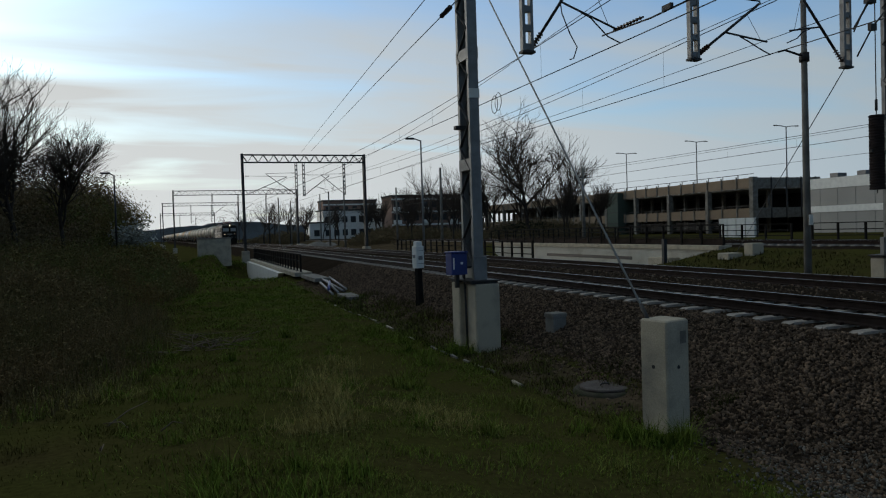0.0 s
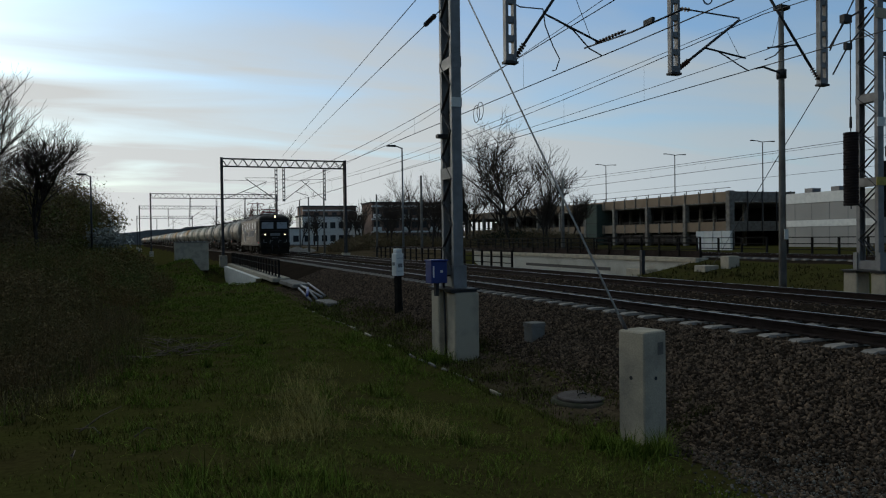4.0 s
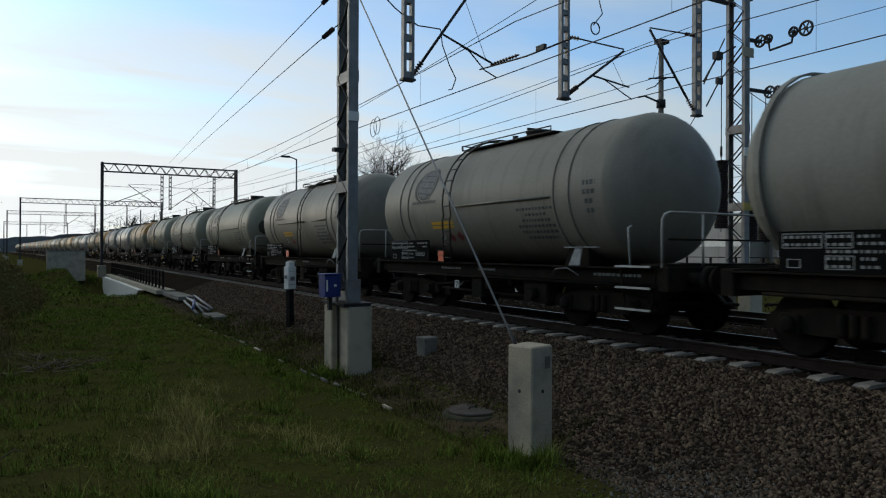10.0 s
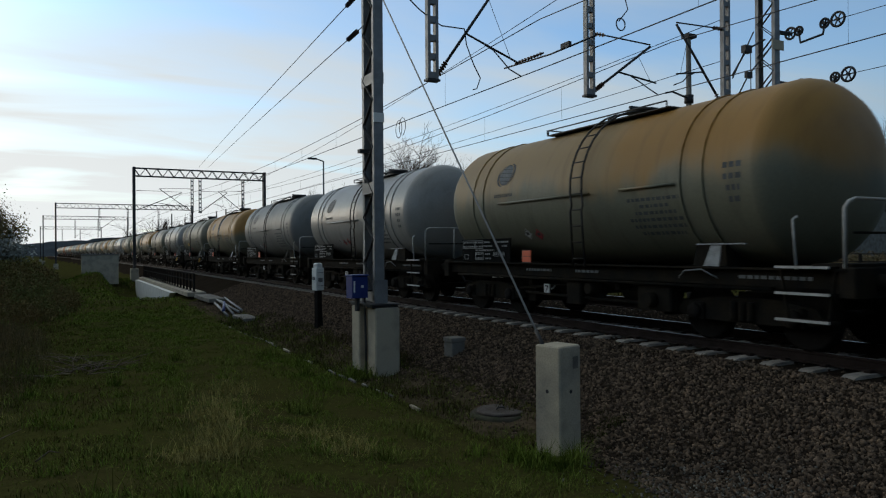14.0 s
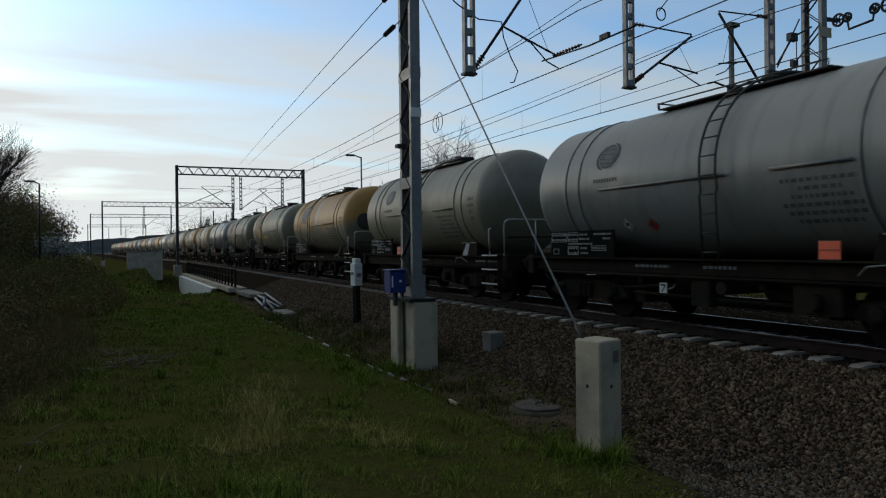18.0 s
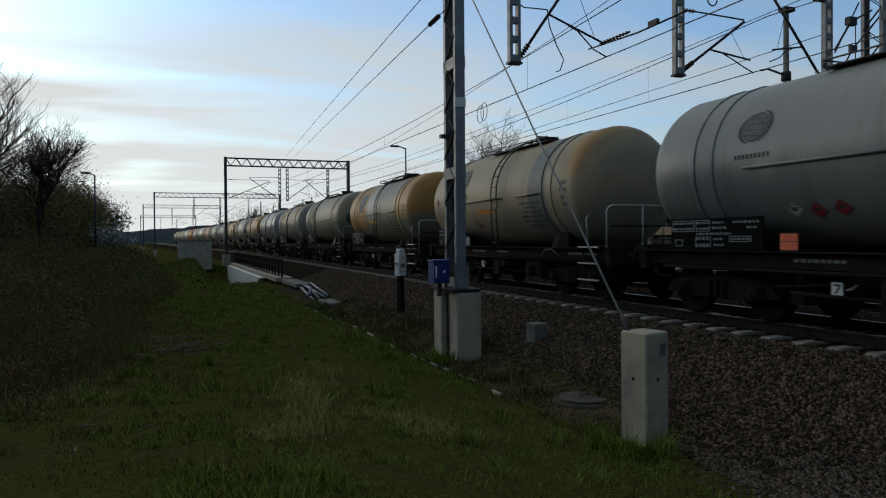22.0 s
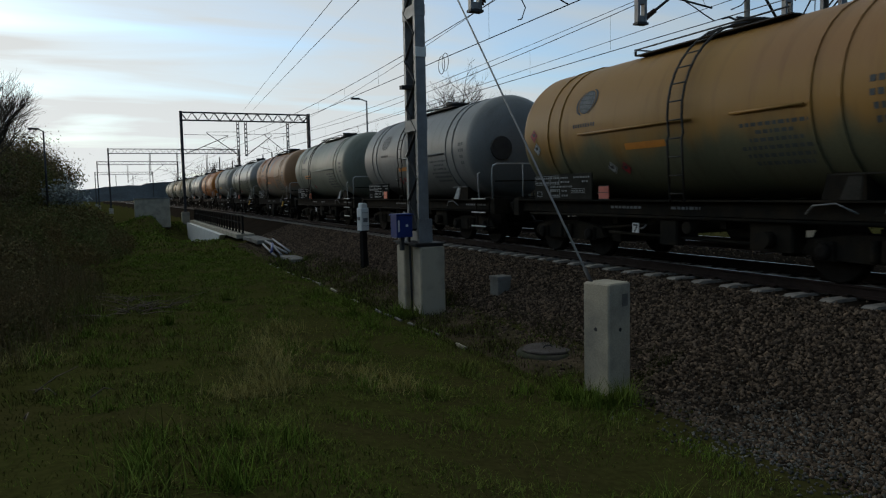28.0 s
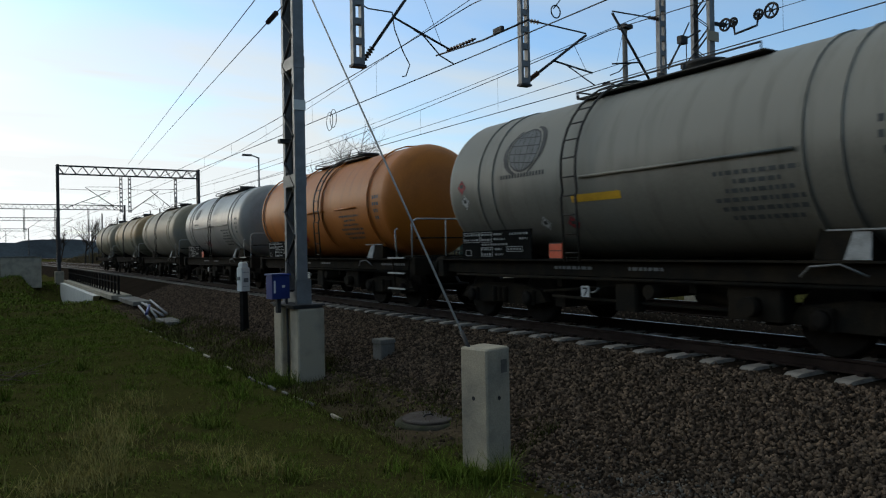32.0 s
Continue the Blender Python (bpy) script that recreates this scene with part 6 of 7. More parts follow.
        return b
    tagged(part("wordmark", shared(f"wordmark/{yc}{r}", words, M_LOGO), None, lg), kind="stuff")


def diamond_on(w, yc, zc, m):
    r = 0.15
    def sheet():
        b = Build()
        b.v += [wrap(yc, zc, dy, ds, 0.012) for dy, ds in ((0, r), (r, 0), (0, -r), (-r, 0))]
        b.f.append((0, 1, 2, 3)); b.s.append(False)
        return b
    dm = part("hazard_diamond", shared(f"hazard_diamond/{yc}{zc}{m.name}", sheet, m), None, w)
    def edge():
        b = Build()
        ring = [(0, r * 0.82), (r * 0.82, 0), (0, -r * 0.82), (-r * 0.82, 0), (0, r * 0.82)]
        for p, q in zip(ring, ring[1:]):
            stroke(b, yc, zc, [p, q], 0.014, 0.016)
        stroke(b, yc, zc, [(-0.05, 0.02), (0.05, 0.02)], 0.07, 0.016)
        return b
    part("diamond_border", shared(f"diamond_border/{yc}{zc}", edge, M_LOGO), None, dm)


def board_on(w, seed, dusty):
    """Black board with rows of pale bars and framed boxes."""
    bd = part("data_board", shared(f"data_board/{dusty}", lambda: Build().box(-1.36, -1.33, 2.42, 4.62, 1.2, 1.74, 0.004), M_BOARD_D if dusty else M_BOARD), None, w, "black board with pale data bars")
    def rows():
        rng = random.Random(seed)
        b = Build()
        put = lambda q, ya, yb, za, zb: q.box(-1.366, -1.361, ya, yb, za, zb)
        for ya, yb, z in ((4.54, 4.02, 1.66), (4.54, 4.02, 1.56), (3.94, 3.62, 1.66), (3.94, 3.62, 1.56), (3.54, 3.28, 1.66), (3.54, 3.2, 1.57), (3.94, 3.1, 1.47), (3.94, 3.62, 1.38), (3.5, 3.3, 1.38), (3.94, 3.6, 1.28), (3.5, 3.25, 1.28), (3.05, 2.5, 1.66), (2.75, 2.52, 1.57), (3.1, 2.7, 1.38)):
            bars(b, put, ya, yb, z, 0.038, rng, 0.025, 0.07)
        return b
    tagged(part("data_lettering", shared(f"data_lettering/{seed}", rows, M_DATA), None, bd), kind="stuff")
    def frames():
        b = Build()
        for ya, yb, za, zb in ((4.0, 4.57, 1.51, 1.71), (3.6, 3.96, 1.51, 1.71), (3.58, 3.96, 1.24, 1.42), (2.66, 3.14, 1.33, 1.43), (4.3, 4.5, 1.25, 1.37)):
            for p in ((ya, yb, za, za + 0.012), (ya, yb, zb - 0.012, zb), (ya, ya + 0.012, za, zb), (yb - 0.012, yb, za, zb)):
                b.box(-1.366, -1.361, *p)
        return b
    tagged(part("data_frame", shared("data_frame/", frames, M_DATA), None, bd), kind="stuff")


def sill_marks(w, seed):
    def rows():
        rng, b = random.Random(seed), Build()
        put = lambda q, ya, yb, za, zb: q.box(-1.276, -1.271, ya, yb, za, zb)
        for ya, yb in ((1.9, 1.0), (0.2, -0.5), (-3.7, -4.9)):
            bars(b, put, ya, yb, 1.05, 0.05, rng, 0.04, 0.12)
        return b
    tagged(part("sill_lettering", shared(f"sill_lettering/{seed}", rows, M_DIMTXT), None, w), kind="stuff")


def shell_text(w, seed):
    """Five centred lines of small dark bars, and a column of code bars towards the end."""
    def rows():
        rng, b = random.Random(seed), Build()
        put = lambda q, ya, yb, za, zb: on_shell(q, ya, yb, za, zb, 0.005, 1)
        for k, half in enumerate((0.62, 0.34, 0.48, 0.66, 0.6, 0.5)):
            bars(b, put, -2.05 + half, -2.05 - half, 2.32 - 0.115 * k, 0.055, rng, 0.04, 0.11)
        for k, half in enumerate((0.17, 0.17, 0.12, 0.1)):
            bars(b, put, -3.72 + half, -3.72 - half, 2.72 - 0.17 * k, 0.085, rng, 0.06, 0.1)
        return b
    tagged(part("shell_lettering", shared(f"shell_lettering/{seed}", rows, M_SHELLTXT), None, w), kind="stuff")


# running order: paint (low, upper colour, its edge, panels), ladder place, big mark, stripe, plate and its place,
# diamonds towards the end, words
A, B = -0.2, 1.2
TRAIN_LIST = [
    (dict(low=GREY), A, True, "y", ("o", 2.67), 0, "plain grey"),
    (dict(low=(0.232, 0.222, 0.184)), -0.6, False, "", ("o", 2.66), 0, "warm grey ribbed"),
    (dict(low=GREY), B, True, "y", ("o", 1.75), 0, "plain grey"),
    (dict(low=GREY), A, True, "y", ("o", 1.75), 0, "satin grey"),
    (dict(low=LGREEN), B, False, "", ("o", 1.75), 0, "grey-green"),
    (dict(low=LGREEN, patches=((1.0, 5.6, 2.7, BEIGE, 1.6),)), A, False, "", None, 0, "dusty grey-green"),
    (dict(low=LGREEN, patches=((0.2, 5.6, 1.9, BEIGE, 1.2),)), A, True, "y", None, 0, "grey-green and beige"),
    (dict(low=GREEN, top=TAN, edge=2.75, patches=((-5.3, -0.5, 2.9, OCHRE, 0.8),)), A, False, "", ("o", 1.75), 0, "tan-topped grey-green"),
    (dict(low=SILVER, rough=0.4), A, False, "", None, 0, "pale silver-grey"),
    (dict(low=BLUE), A, False, "", ("o", 1.75), 0, "blue-grey"),
    (dict(low=GREEN, top=OCHRE, edge=2.5, patches=((0.2, 0.95, 2.55, PALE, 0.15),)), A, False, "", ("o", 2.7), 0, "ochre-topped grey-green"),
    (dict(low=(0.125, 0.122, 0.084), top=(0.178, 0.162, 0.112), edge=2.4), A, True, "y", ("o", 1.4), 1, "dusty olive-grey"),
    (dict(low=BLUE, top=SILVER, edge=2.6, rough=0.42), A, False, "", ("o", -2.2), 0, "silver and blue-grey"),
    (dict(low=GREEN, top=GREY, edge=2.8), A, False, "", ("o", 1.75), 0, "grey-green"),
    (dict(low=GREEN, top=OCHRE, edge=2.45, patches=((0.1, 0.6, 2.5, PALE, 0.2),)), B, True, "", None, 0, "ochre-topped grey-green"),
    (dict(low=GREEN, patches=((0.2, 5.6, 2.1, TAN, 2.4),)), B, True, "y", ("p", 2.1), 1, "tan and grey-green"),
    (dict(low=GREEN, patches=((-0.8, 5.6, 2.0, BEIGE, 2.0),)), A, True, "y", ("w", 2.1), 1, "beige and olive-grey"),
    (dict(low=BLUE, top=SILVER, edge=2.6, rough=0.4), A, False, "", ("o", 1.9), 0, "silver and blue-grey"),
    (dict(low=(0.240, 0.208, 0.155), top=(0.300, 0.235, 0.142), edge=2.1, patches=((0.0, 5.6, 1.9, (0.325, 0.250, 0.150), 0.8), (-4.6, -3.4, 2.9, OCHRE, 0.6), (-2.9, -1.9, 1.5, (0.14, 0.14, 0.115), 0.1))), A, True, "a", ("w", 2.1), 1, "beige-grey and ochre patched"),
    (dict(low=GREEN, top=GREY, edge=2.6, patches=((1.75, 5.6, 1.9, OCHRE, 0.2), (0.0, 1.7, 2.3, PALE, 0.15), (-5.3, -2.3, 2.3, OCHRE, 0.6))), A, True, "y", None, 0, "ochre and silver patched"),
    (dict(low=GREEN, top=BEIGE, edge=2.4, patches=((0.0, 0.75, 2.6, PALE, 0.2),)), B, True, "", None, 0, "beige-grey"),
    (dict(low=GREY, patches=((1.2, 3.6, 2.5, TAN, 0.3), (-3.6, -0.3, 2.6, TAN, 0.5))), A, False, "", ("p", 1.8), 0, "tan-stained grey"),
    (dict(low=SILVER, rough=0.4), A, False, "", ("o", 1.75), 0, "pale silver-grey"),
    (dict(low=GREEN, top=RUST, edge=2.4, patches=((-5.3, 0.2, 2.45, OCHRE, 0.3), (3.45, 3.95, 1.9, PALE, 0.06), (0.25, 1.05, 2.45, PALE, 0.1))), A, False, "a", None, 0, "rust-brown and ochre stained"),
    (dict(low=GREEN, top=SILVER, edge=2.6), B, True, "y", ("o", 1.75), 0, "pale grey-green"),
    (dict(low=(0.13, 0.125, 0.07), top=OCHRE, edge=2.25, patches=((-5.3, -1.0, 3.0, (0.30, 0.15, 0.05), 1.0),)), A, False, "a", ("p", 2.0), 1, "deep ochre"),
    (dict(low=BLUE), 0.75, False, "a", ("o", 2.68), 0, "blue-grey"),
    (dict(low=(0.178, 0.186, 0.142), patches=((0.6, 5.6, 2.3, (0.222, 0.216, 0.160), 1.6), (-3.0, -1.2, 3.0, GREY, 0.5))), B, False, "a", ("o", 1.9), 0, "pale green-grey"),
    (dict(low=(0.215, 0.180, 0.135), top=RUST, edge=2.15, patches=((-5.3, -0.9, 2.15, (0.275, 0.145, 0.065), 0.6), (-0.2, 0.5, 2.9, (0.16, 0.13, 0.12), 0.2))), 0.4, False, "a", None, 0, "rust-orange stained"),
    (dict(low=GREEN, top=SILVER, edge=2.6, rough=0.38), A, False, "", ("o", 1.75), 0, "shiny silver-green"),
    (dict(low=(0.17, 0.16, 0.13), top=(0.24, 0.225, 0.185), edge=2.5), B, True, "y", ("o", 1.75), 1, "pale grey"),
    (dict(low=ORANGE), A, False, "", None, 0, "bright orange ribbed"),
    (dict(low=SILVER, rough=0.4), A, False, "", ("o", 1.75), 0, "pale silver-grey"),
    (dict(low=GREY, top=BEIGE, edge=2.5), A, False, "", None, 0, "dusty grey"),
    (dict(low=GREEN, top=TAN, edge=2.5), A, False, "", None, 0, "tan-stained grey-green"),
    (dict(low=GREEN, top=BEIGE, edge=2.4), A, False, "", None, 0, "dusty grey-green"),
]
RIBBED = {1, 31}
SLACK = {3: 0.2, 11: -0.3}         # play in the couplings
DUSTY = {9, 14, 15, 16, 18, 19, 21, 23, 25, 28}
TRAIN = [build_wagon()]
for n in range(1, WAGONS):
    TRAIN.append(copy_thing(TRAIN[0], pose(0, 0, 0)))
for n, (w, (coat, lad_y, big, stripe_kind, plate, ends, words)) in enumerate(zip(TRAIN, TRAIN_LIST)):
    paint = tank_paint(f"tank_{n}", **coat)
    tagged(w, words + " bogie tank wagon with ladder and black underframe")
    for o in w.children:
        if o.name.startswith("tank"):
            o.material_slots[0].link = "OBJECT"
            o.material_slots[0].material = paint
        if o.name.startswith("saddle_plate") and n in DUSTY:
            for q in (o, *o.children):
                q.material_slots[0].link = "OBJECT"
                q.material_slots[0].material = M_BOARD_D
        if o.name.split(".")[0] == "ladder":
            o.location.y = lad_y
    straps_on(w, paint, n in RIBBED)
    if n > 32:
        continue
    logo_on(w, 2.95 if n == 27 else 2.6, 0.52 if big else 0.25 if n == 27 else 0.31)
    for ya, yb in (((2.75, -0.45), (-1.3, -2.6)) if lad_y < 0.7 else ((1.05, -2.6),)):
        rail = part("side_rail", shared(f"side_rail/{ya}", lambda: Build().tube([(-1.46, ya, 2.52), (-1.46, yb, 2.52)], 0.024, 5), M_BOARD), None, w)
        rail.material_slots[0].link = "OBJECT"
        rail.material_slots[0].material = paint
    shell_text(w, 400 + n % 6)
    sill_marks(w, 500 + n % 4)
    board_on(w, 300 + n % 8, n in DUSTY)
    if stripe_kind:
        ms = M_YELLOW if stripe_kind == "y" else M_AMBER
        if n in (0, 2, 3, 11):
            for z in (2.05, 2.15):
                part("stripe", shared(f"stripe/{z}", lambda: on_shell(Build(), 1.25, 2.3, z - 0.035, z + 0.035), ms), None, w, "yellow stripe")
        elif n == 27:
            lab = part("warning_strip", on_shell(Build(), 1.62, 2.75, 2.20, 2.36), ms, w, "amber strip with dark lettering")
            part("strip_lettering", bars(Build(), lambda q, ya, yb, za, zb: on_shell(q, ya, yb, za, zb, 0.009, 1), 2.66, 1.72, 2.28, 0.075, random.Random(27), 0.05, 0.2), M_BLACK, lab)
        else:
            part("stripe", shared(f"stripe/{stripe_kind}", lambda: on_shell(Build(), 0.25, 1.35, 2.13, 2.25), ms), None, w, "yellow stripe" if stripe_kind == "y" else "amber stripe")
    if plate:
        mp = {"o": M_ORANGE, "p": M_PINK, "w": M_DATA}[plate[0]]
        yp = plate[1]
        xf = -1.385 if yp > 2.4 else -1.36
        op = part("hazard_plate", shared(f"hazard_plate/{plate}", lambda: Build().box(xf - 0.02, xf, yp - 0.165, yp + 0.165, 1.2, 1.47, 0.004), mp), None, w, {"o": "orange plate", "p": "faded orange plate", "w": "pale plate"}[plate[0]])
        part("plate_border", shared(f"plate_border/{yp}", lambda: Build().box(xf - 0.024, xf - 0.021, yp - 0.165, yp + 0.165, 1.33, 1.342).box(xf - 0.024, xf - 0.021, yp - 0.165, yp + 0.165, 1.2, 1.212).box(xf - 0.024, xf - 0.021, yp - 0.165, yp + 0.165, 1.458, 1.47), M_BLACK), None, op)
    first, second = (1.95, 1.55) if n % 3 else (2.2, 1.5)
    diamond_on(w, first, 1.82, M_MARK)
    diamond_on(w, second, 1.80, M_RED)
    if n % 3 == 2:
        diamond_on(w, second - 0.42, 1.82, M_RED)
    if ends:
        diamond_on(w, 4.5, 2.62, M_RED)
        diamond_on(w, 4.42, 2.32, M_MARK)
    if n in (5, 6, 11, 12, 28, 29):
        part("towing_hook", shared("towing_hook/", lambda: Build().tube([(-1.3, -3.3, 1.0), (-1.36, -3.3, 0.95), (-1.38, -3.3, 0.82), (-1.4, -3.22, 0.78)], 0.05, 6).box(-1.38, -1.3, -3.42, -3.18, 0.98, 1.05), M_YELLOW), None, w, "yellow towing hook")
    if n not in (4, 14, 20, 24, 26, 30):
        part("end_plate", shared("end_plate/", lambda: Build().box(-0.45, -0.29, -4.66, -4.54, 3.02, 3.2).box(-0.43, -0.31, -4.665, -4.661, 3.05, 3.16), M_HANDRAIL), None, w)
    else:
        part("end_hatch", shared("end_hatch/", lambda: Build().turned([(-4.66, 0.30), (-4.74, 0.33), (-4.77, 0.31)], (-0.7, 0, 2.55), "y", 18), M_LADDER), None, w)

M_LOCO = mat("loco_dark_grey", (0.0115, 0.0105, 0.0082), 0.5, 0, 0.35, 1.2, 30, 0.04, second=(0.016, 0.0135, 0.009), spec=0.16)
M_LOCO_ROOF = mat("loco_roof", (0.024, 0.017, 0.016), 0.75, 0, 0.35, 2, 30, 0.1)
M_LOCO_TXT = mat("loco_lettering", (0.40, 0.40, 0.38), 0.5, 0.1, 0.15, 6, 40, 0)
M_LOCO_NUM = mat("loco_number_white", (0.60, 0.60, 0.57), 0.6, 0, 0.15, 6, 40, 0)
# pale base colour paints the bright sky reflection into the windscreens
M_SCREEN = mat("windscreen_glass", (0.34, 0.36, 0.37), 0.10, 0.0, 0.15, 1.5, 10, 0)
# olive blotches paint a yellowish reflection into the dark glass
M_PANE = mat("cab_glass", (0.035, 0.032, 0.020), 0.10, 0.0, 0.25, 1.6, 10, 0, second=(0.075, 0.064, 0.032), spec=0.35)
M_LAMP = mat("headlamp_glow", (1, 0.9, 0.7), 0.3, emit=(1.0, 0.74, 0.42, 4.0))
M_LAMP_RIM = mat("lamp_rim", (0.10, 0.03, 0.03), 0.4, 0.3)
M_PANTO = mat("pantograph_red", (0.12, 0.022, 0.028), 0.6, 0.2)


def build_loco():
    """Dark box-cab electric locomotive; its front face is at y = 0 and the body runs to +LOCO_L."""
    w = thing("electric_locomotive", "dark grey box-cab electric freight locomotive with lit headlamps", "locomotive")
    L, hw = LOCO_L, 1.45
    # body in sections along its length: cab ends rounded in plan, their roofs drooping to the brow
    sec = [(-0.62, 0.12, 0.50), (-0.50, 0.41, 0.46), (-0.37, 0.72, 0.40), (-0.24, 1.02, 0.32), (-0.12, 1.30, 0.22), (-0.02, 1.385, 0.16), (0.12, 1.43, 0.08), (0.34, hw, 0.0), (1.4, hw, 0.0)]
    sec = sec + [(L - y, h, d) for y, h, d in reversed(sec)]
    def ring(y, k, d):
        low = [(-k, y, 0.95), (k, y, 0.95), (k, y, 3.30)]
        arch = []
        for i in range(1, 14):
            a = math.pi * i / 14
            c, s = math.cos(a), math.sin(a)
            arch.append((k * (abs(c) ** 0.62) * (1 if c >= 0 else -1), y, 3.30 + (0.60 * (s ** 0.8)) * (1 - d)))
        return low + arch + [(-k, y, 3.30)]
    body = Build()
    rings = [ring(*q) for q in sec]
    n = len(rings[0])
    for r in rings:
        body.v += r
    for i in range(len(rings) - 1):
        for k in range(n):
            j = (k + 1) % n
            body.f.append((i * n + k, i * n + j, (i + 1) * n + j, (i + 1) * n + k)); body.s.append(2 < k < n - 2)
    body.f.append(tuple(range(n))); body.s.append(False)
    body.f.append(tuple(len(body.v) - n + k for k in reversed(range(n)))); body.s.append(False)
    part("body", body, M_LOCO, w)
    part("roof_hatch", Build().box(-0.95, 0.95, 2.9, L - 2.9, 3.80, 4.00, 0.05), M_LOCO_ROOF, w)
    for k in range(4):
        part("roof_cover", Build().box(-0.7, 0.7, 3.6 + k * 2.35, 5.2 + k * 2.35, 4.003, 4.10, 0.04), M_LOCO_ROOF, w)
    for sx in (-1, 1):
        for ya, yb in ((2.7, 5.6), (6.0, L - 6.0), (L - 5.6, L - 2.7)):
            part("roof_vent", Build().quad_prism([(sx * 1.40, ya, 3.52), (sx * 1.40, yb, 3.52), (sx * 1.05, yb, 3.86), (sx * 1.05, ya, 3.86)], [(sx * 1.46, ya + 0.1, 3.56), (sx * 1.46, yb - 0.1, 3.56), (sx * 1.12, yb - 0.1, 3.92), (sx * 1.12, ya + 0.1, 3.92)]), M_LOCO_ROOF, w)
        part("roof_rail", Build().tube([(sx * 1.05, 2.2, 4.02), (sx * 1.05, L - 2.2, 4.02)], 0.02, 6), M_STEEL_D, w)
        for k in range(7):
            part("rail_stanchion", Build().tube([(sx * 1.05, 2.4 + k * (L - 4.8) / 6, 3.80), (sx * 1.05, 2.4 + k * (L - 4.8) / 6, 4.02)], 0.015, 5), M_STEEL_D, w)
        part("gutter", Build().box(sx * 1.465 - 0.02, sx * 1.465 + 0.02, 0.36, L - 0.36, 3.42, 3.46), M_LOCO_ROOF, w)
        part("skirt", Build().box(sx * 1.46 - 0.02, sx * 1.46 + 0.02, 0.5, L - 0.5, 0.90, 1.02), M_LOCO_ROOF, w)
    # cab fronts
    for e, y in ((-1, -0.62), (1, L + 0.62)):
        for nm, z in (("brow", 3.28), ("belt_rail", 2.34)):
            part(nm, Build().tube([(-1.42, y - e * 0.62, z), (-1.32, y - e * 0.47, z), (-1.0, y - e * 0.35, z), (-0.5, y - e * 0.14, z), (0, y + e * 0.05, z), (0.5, y - e * 0.14, z), (1.0, y - e * 0.35, z), (1.32, y - e * 0.47, z), (1.42, y - e * 0.62, z)], 0.035, 6), M_LOCO_ROOF, w)
        for sx in (-1, 1):
            xa, xb, za, zb = 0.14, 1.24, 2.50, 3.16
            ya, yb, t = y + e * 0.025, y - e * 0.435, e * 0.03
            wd = part("windscreen", Build().quad_prism([(sx * xa, ya, za), (sx * xb, yb, za), (sx * (xb - 0.04), yb, zb), (sx * xa, ya, zb)], [(sx * xa, ya + t, za), (sx * xb, yb + t, za), (sx * (xb - 0.04), yb + t, zb), (sx * xa, ya + t, zb)]), M_SCREEN, w, "windscreen pane with a pale painted reflection")
            for a, b in (((xa, ya, za), (xb, yb, za)), ((xa, ya, zb), (xb - 0.04, yb, zb)), ((xa, ya, za), (xa, ya, zb)), ((xb, yb, za), (xb - 0.04, yb, zb))):
                part("window_frame", Build().beam((sx * a[0], a[1] + t, a[2]), (sx * b[0], b[1] + t, b[2]), 0.05, 0.05), M_LOCO, wd)
            part("wiper", Build().tube([(sx * 0.40, y - e * 0.02, 3.14), (sx * 0.72, y - e * 0.17, 2.86)], 0.014, 4), M_BLACK, wd)
            part("front_handle", Build().tube([(sx * 0.40 - 0.09, y + e * 0.02, 1.12), (sx * 0.40 - 0.09, y + e * 0.08, 1.42), (sx * 0.40 + 0.11, y + e * 0.08, 1.42), (sx * 0.40 + 0.11, y + e * 0.02, 1.3)], 0.016, 5), M_HANDRAIL, w)
            hl = part("headlamp", Build().turned([(y - e * 0.36, 0.14), (y - e * 0.04, 0.14), (y - e * 0.0, 0.12), (y + e * 0.0, 0.08)], (sx * 0.93, 0, 1.97), "y", 16), M_LAMP_RIM, w)
            part("lens", Build().tube([(sx * 0.93, y + e * 0.0, 1.97), (sx * 0.93, y + e * 0.015, 1.97)], 0.055, 12), M_LAMP if e < 0 else M_PANE, hl)
            part("tail_lamp", Build().tube([(sx * 1.14, y - e * 0.36, 1.97), (sx * 1.14, y - e * 0.12, 1.97)], 0.08, 12), M_LAMP_RIM, w)
            bf = part("buffer", Build().tube([(sx * 0.875, y, 1.02), (sx * 0.875, y + e * 0.55, 1.02)], 0.12, 10), M_UNDER, w)
            part("buffer_head", Build().box(sx * 0.875 - 0.3, sx * 0.875 + 0.3, min(y + e * 0.55, y + e * 0.62), max(y + e * 0.55, y + e * 0.62), 0.82, 1.22, 0.03), M_UNDER, bf)
            part("front_grab_rail", Build().tube([(sx * 1.05, y - e * 0.16, 1.45), (sx * 1.05, y + e * 0.0, 1.45), (sx * 1.05, y + e * 0.0, 1.22), (sx * 0.75, y + e * 0.1, 1.22)], 0.018, 5), M_HANDRAIL, w)
            part("brake_hose", Build().tube([(sx * 0.3, y, 0.9), (sx * 0.32, y + e * 0.22, 0.7), (sx * 0.3, y + e * 0.2, 0.42)], 0.03, 6), M_BLACK, w)
        part("number_panel", Build().box(-0.46, 0.46, y + e * 0.02 - 0.05, y + e * 0.02 + 0.05, 1.85, 2.09, 0.01), M_STEEL, w)
        nb = Build()
        for k in range(7):
            nb.box(-0.36 + 0.105 * k, -0.29 + 0.105 * k, y + e * 0.075 - 0.004, y + e * 0.075 + 0.004, 1.9, 2.04)
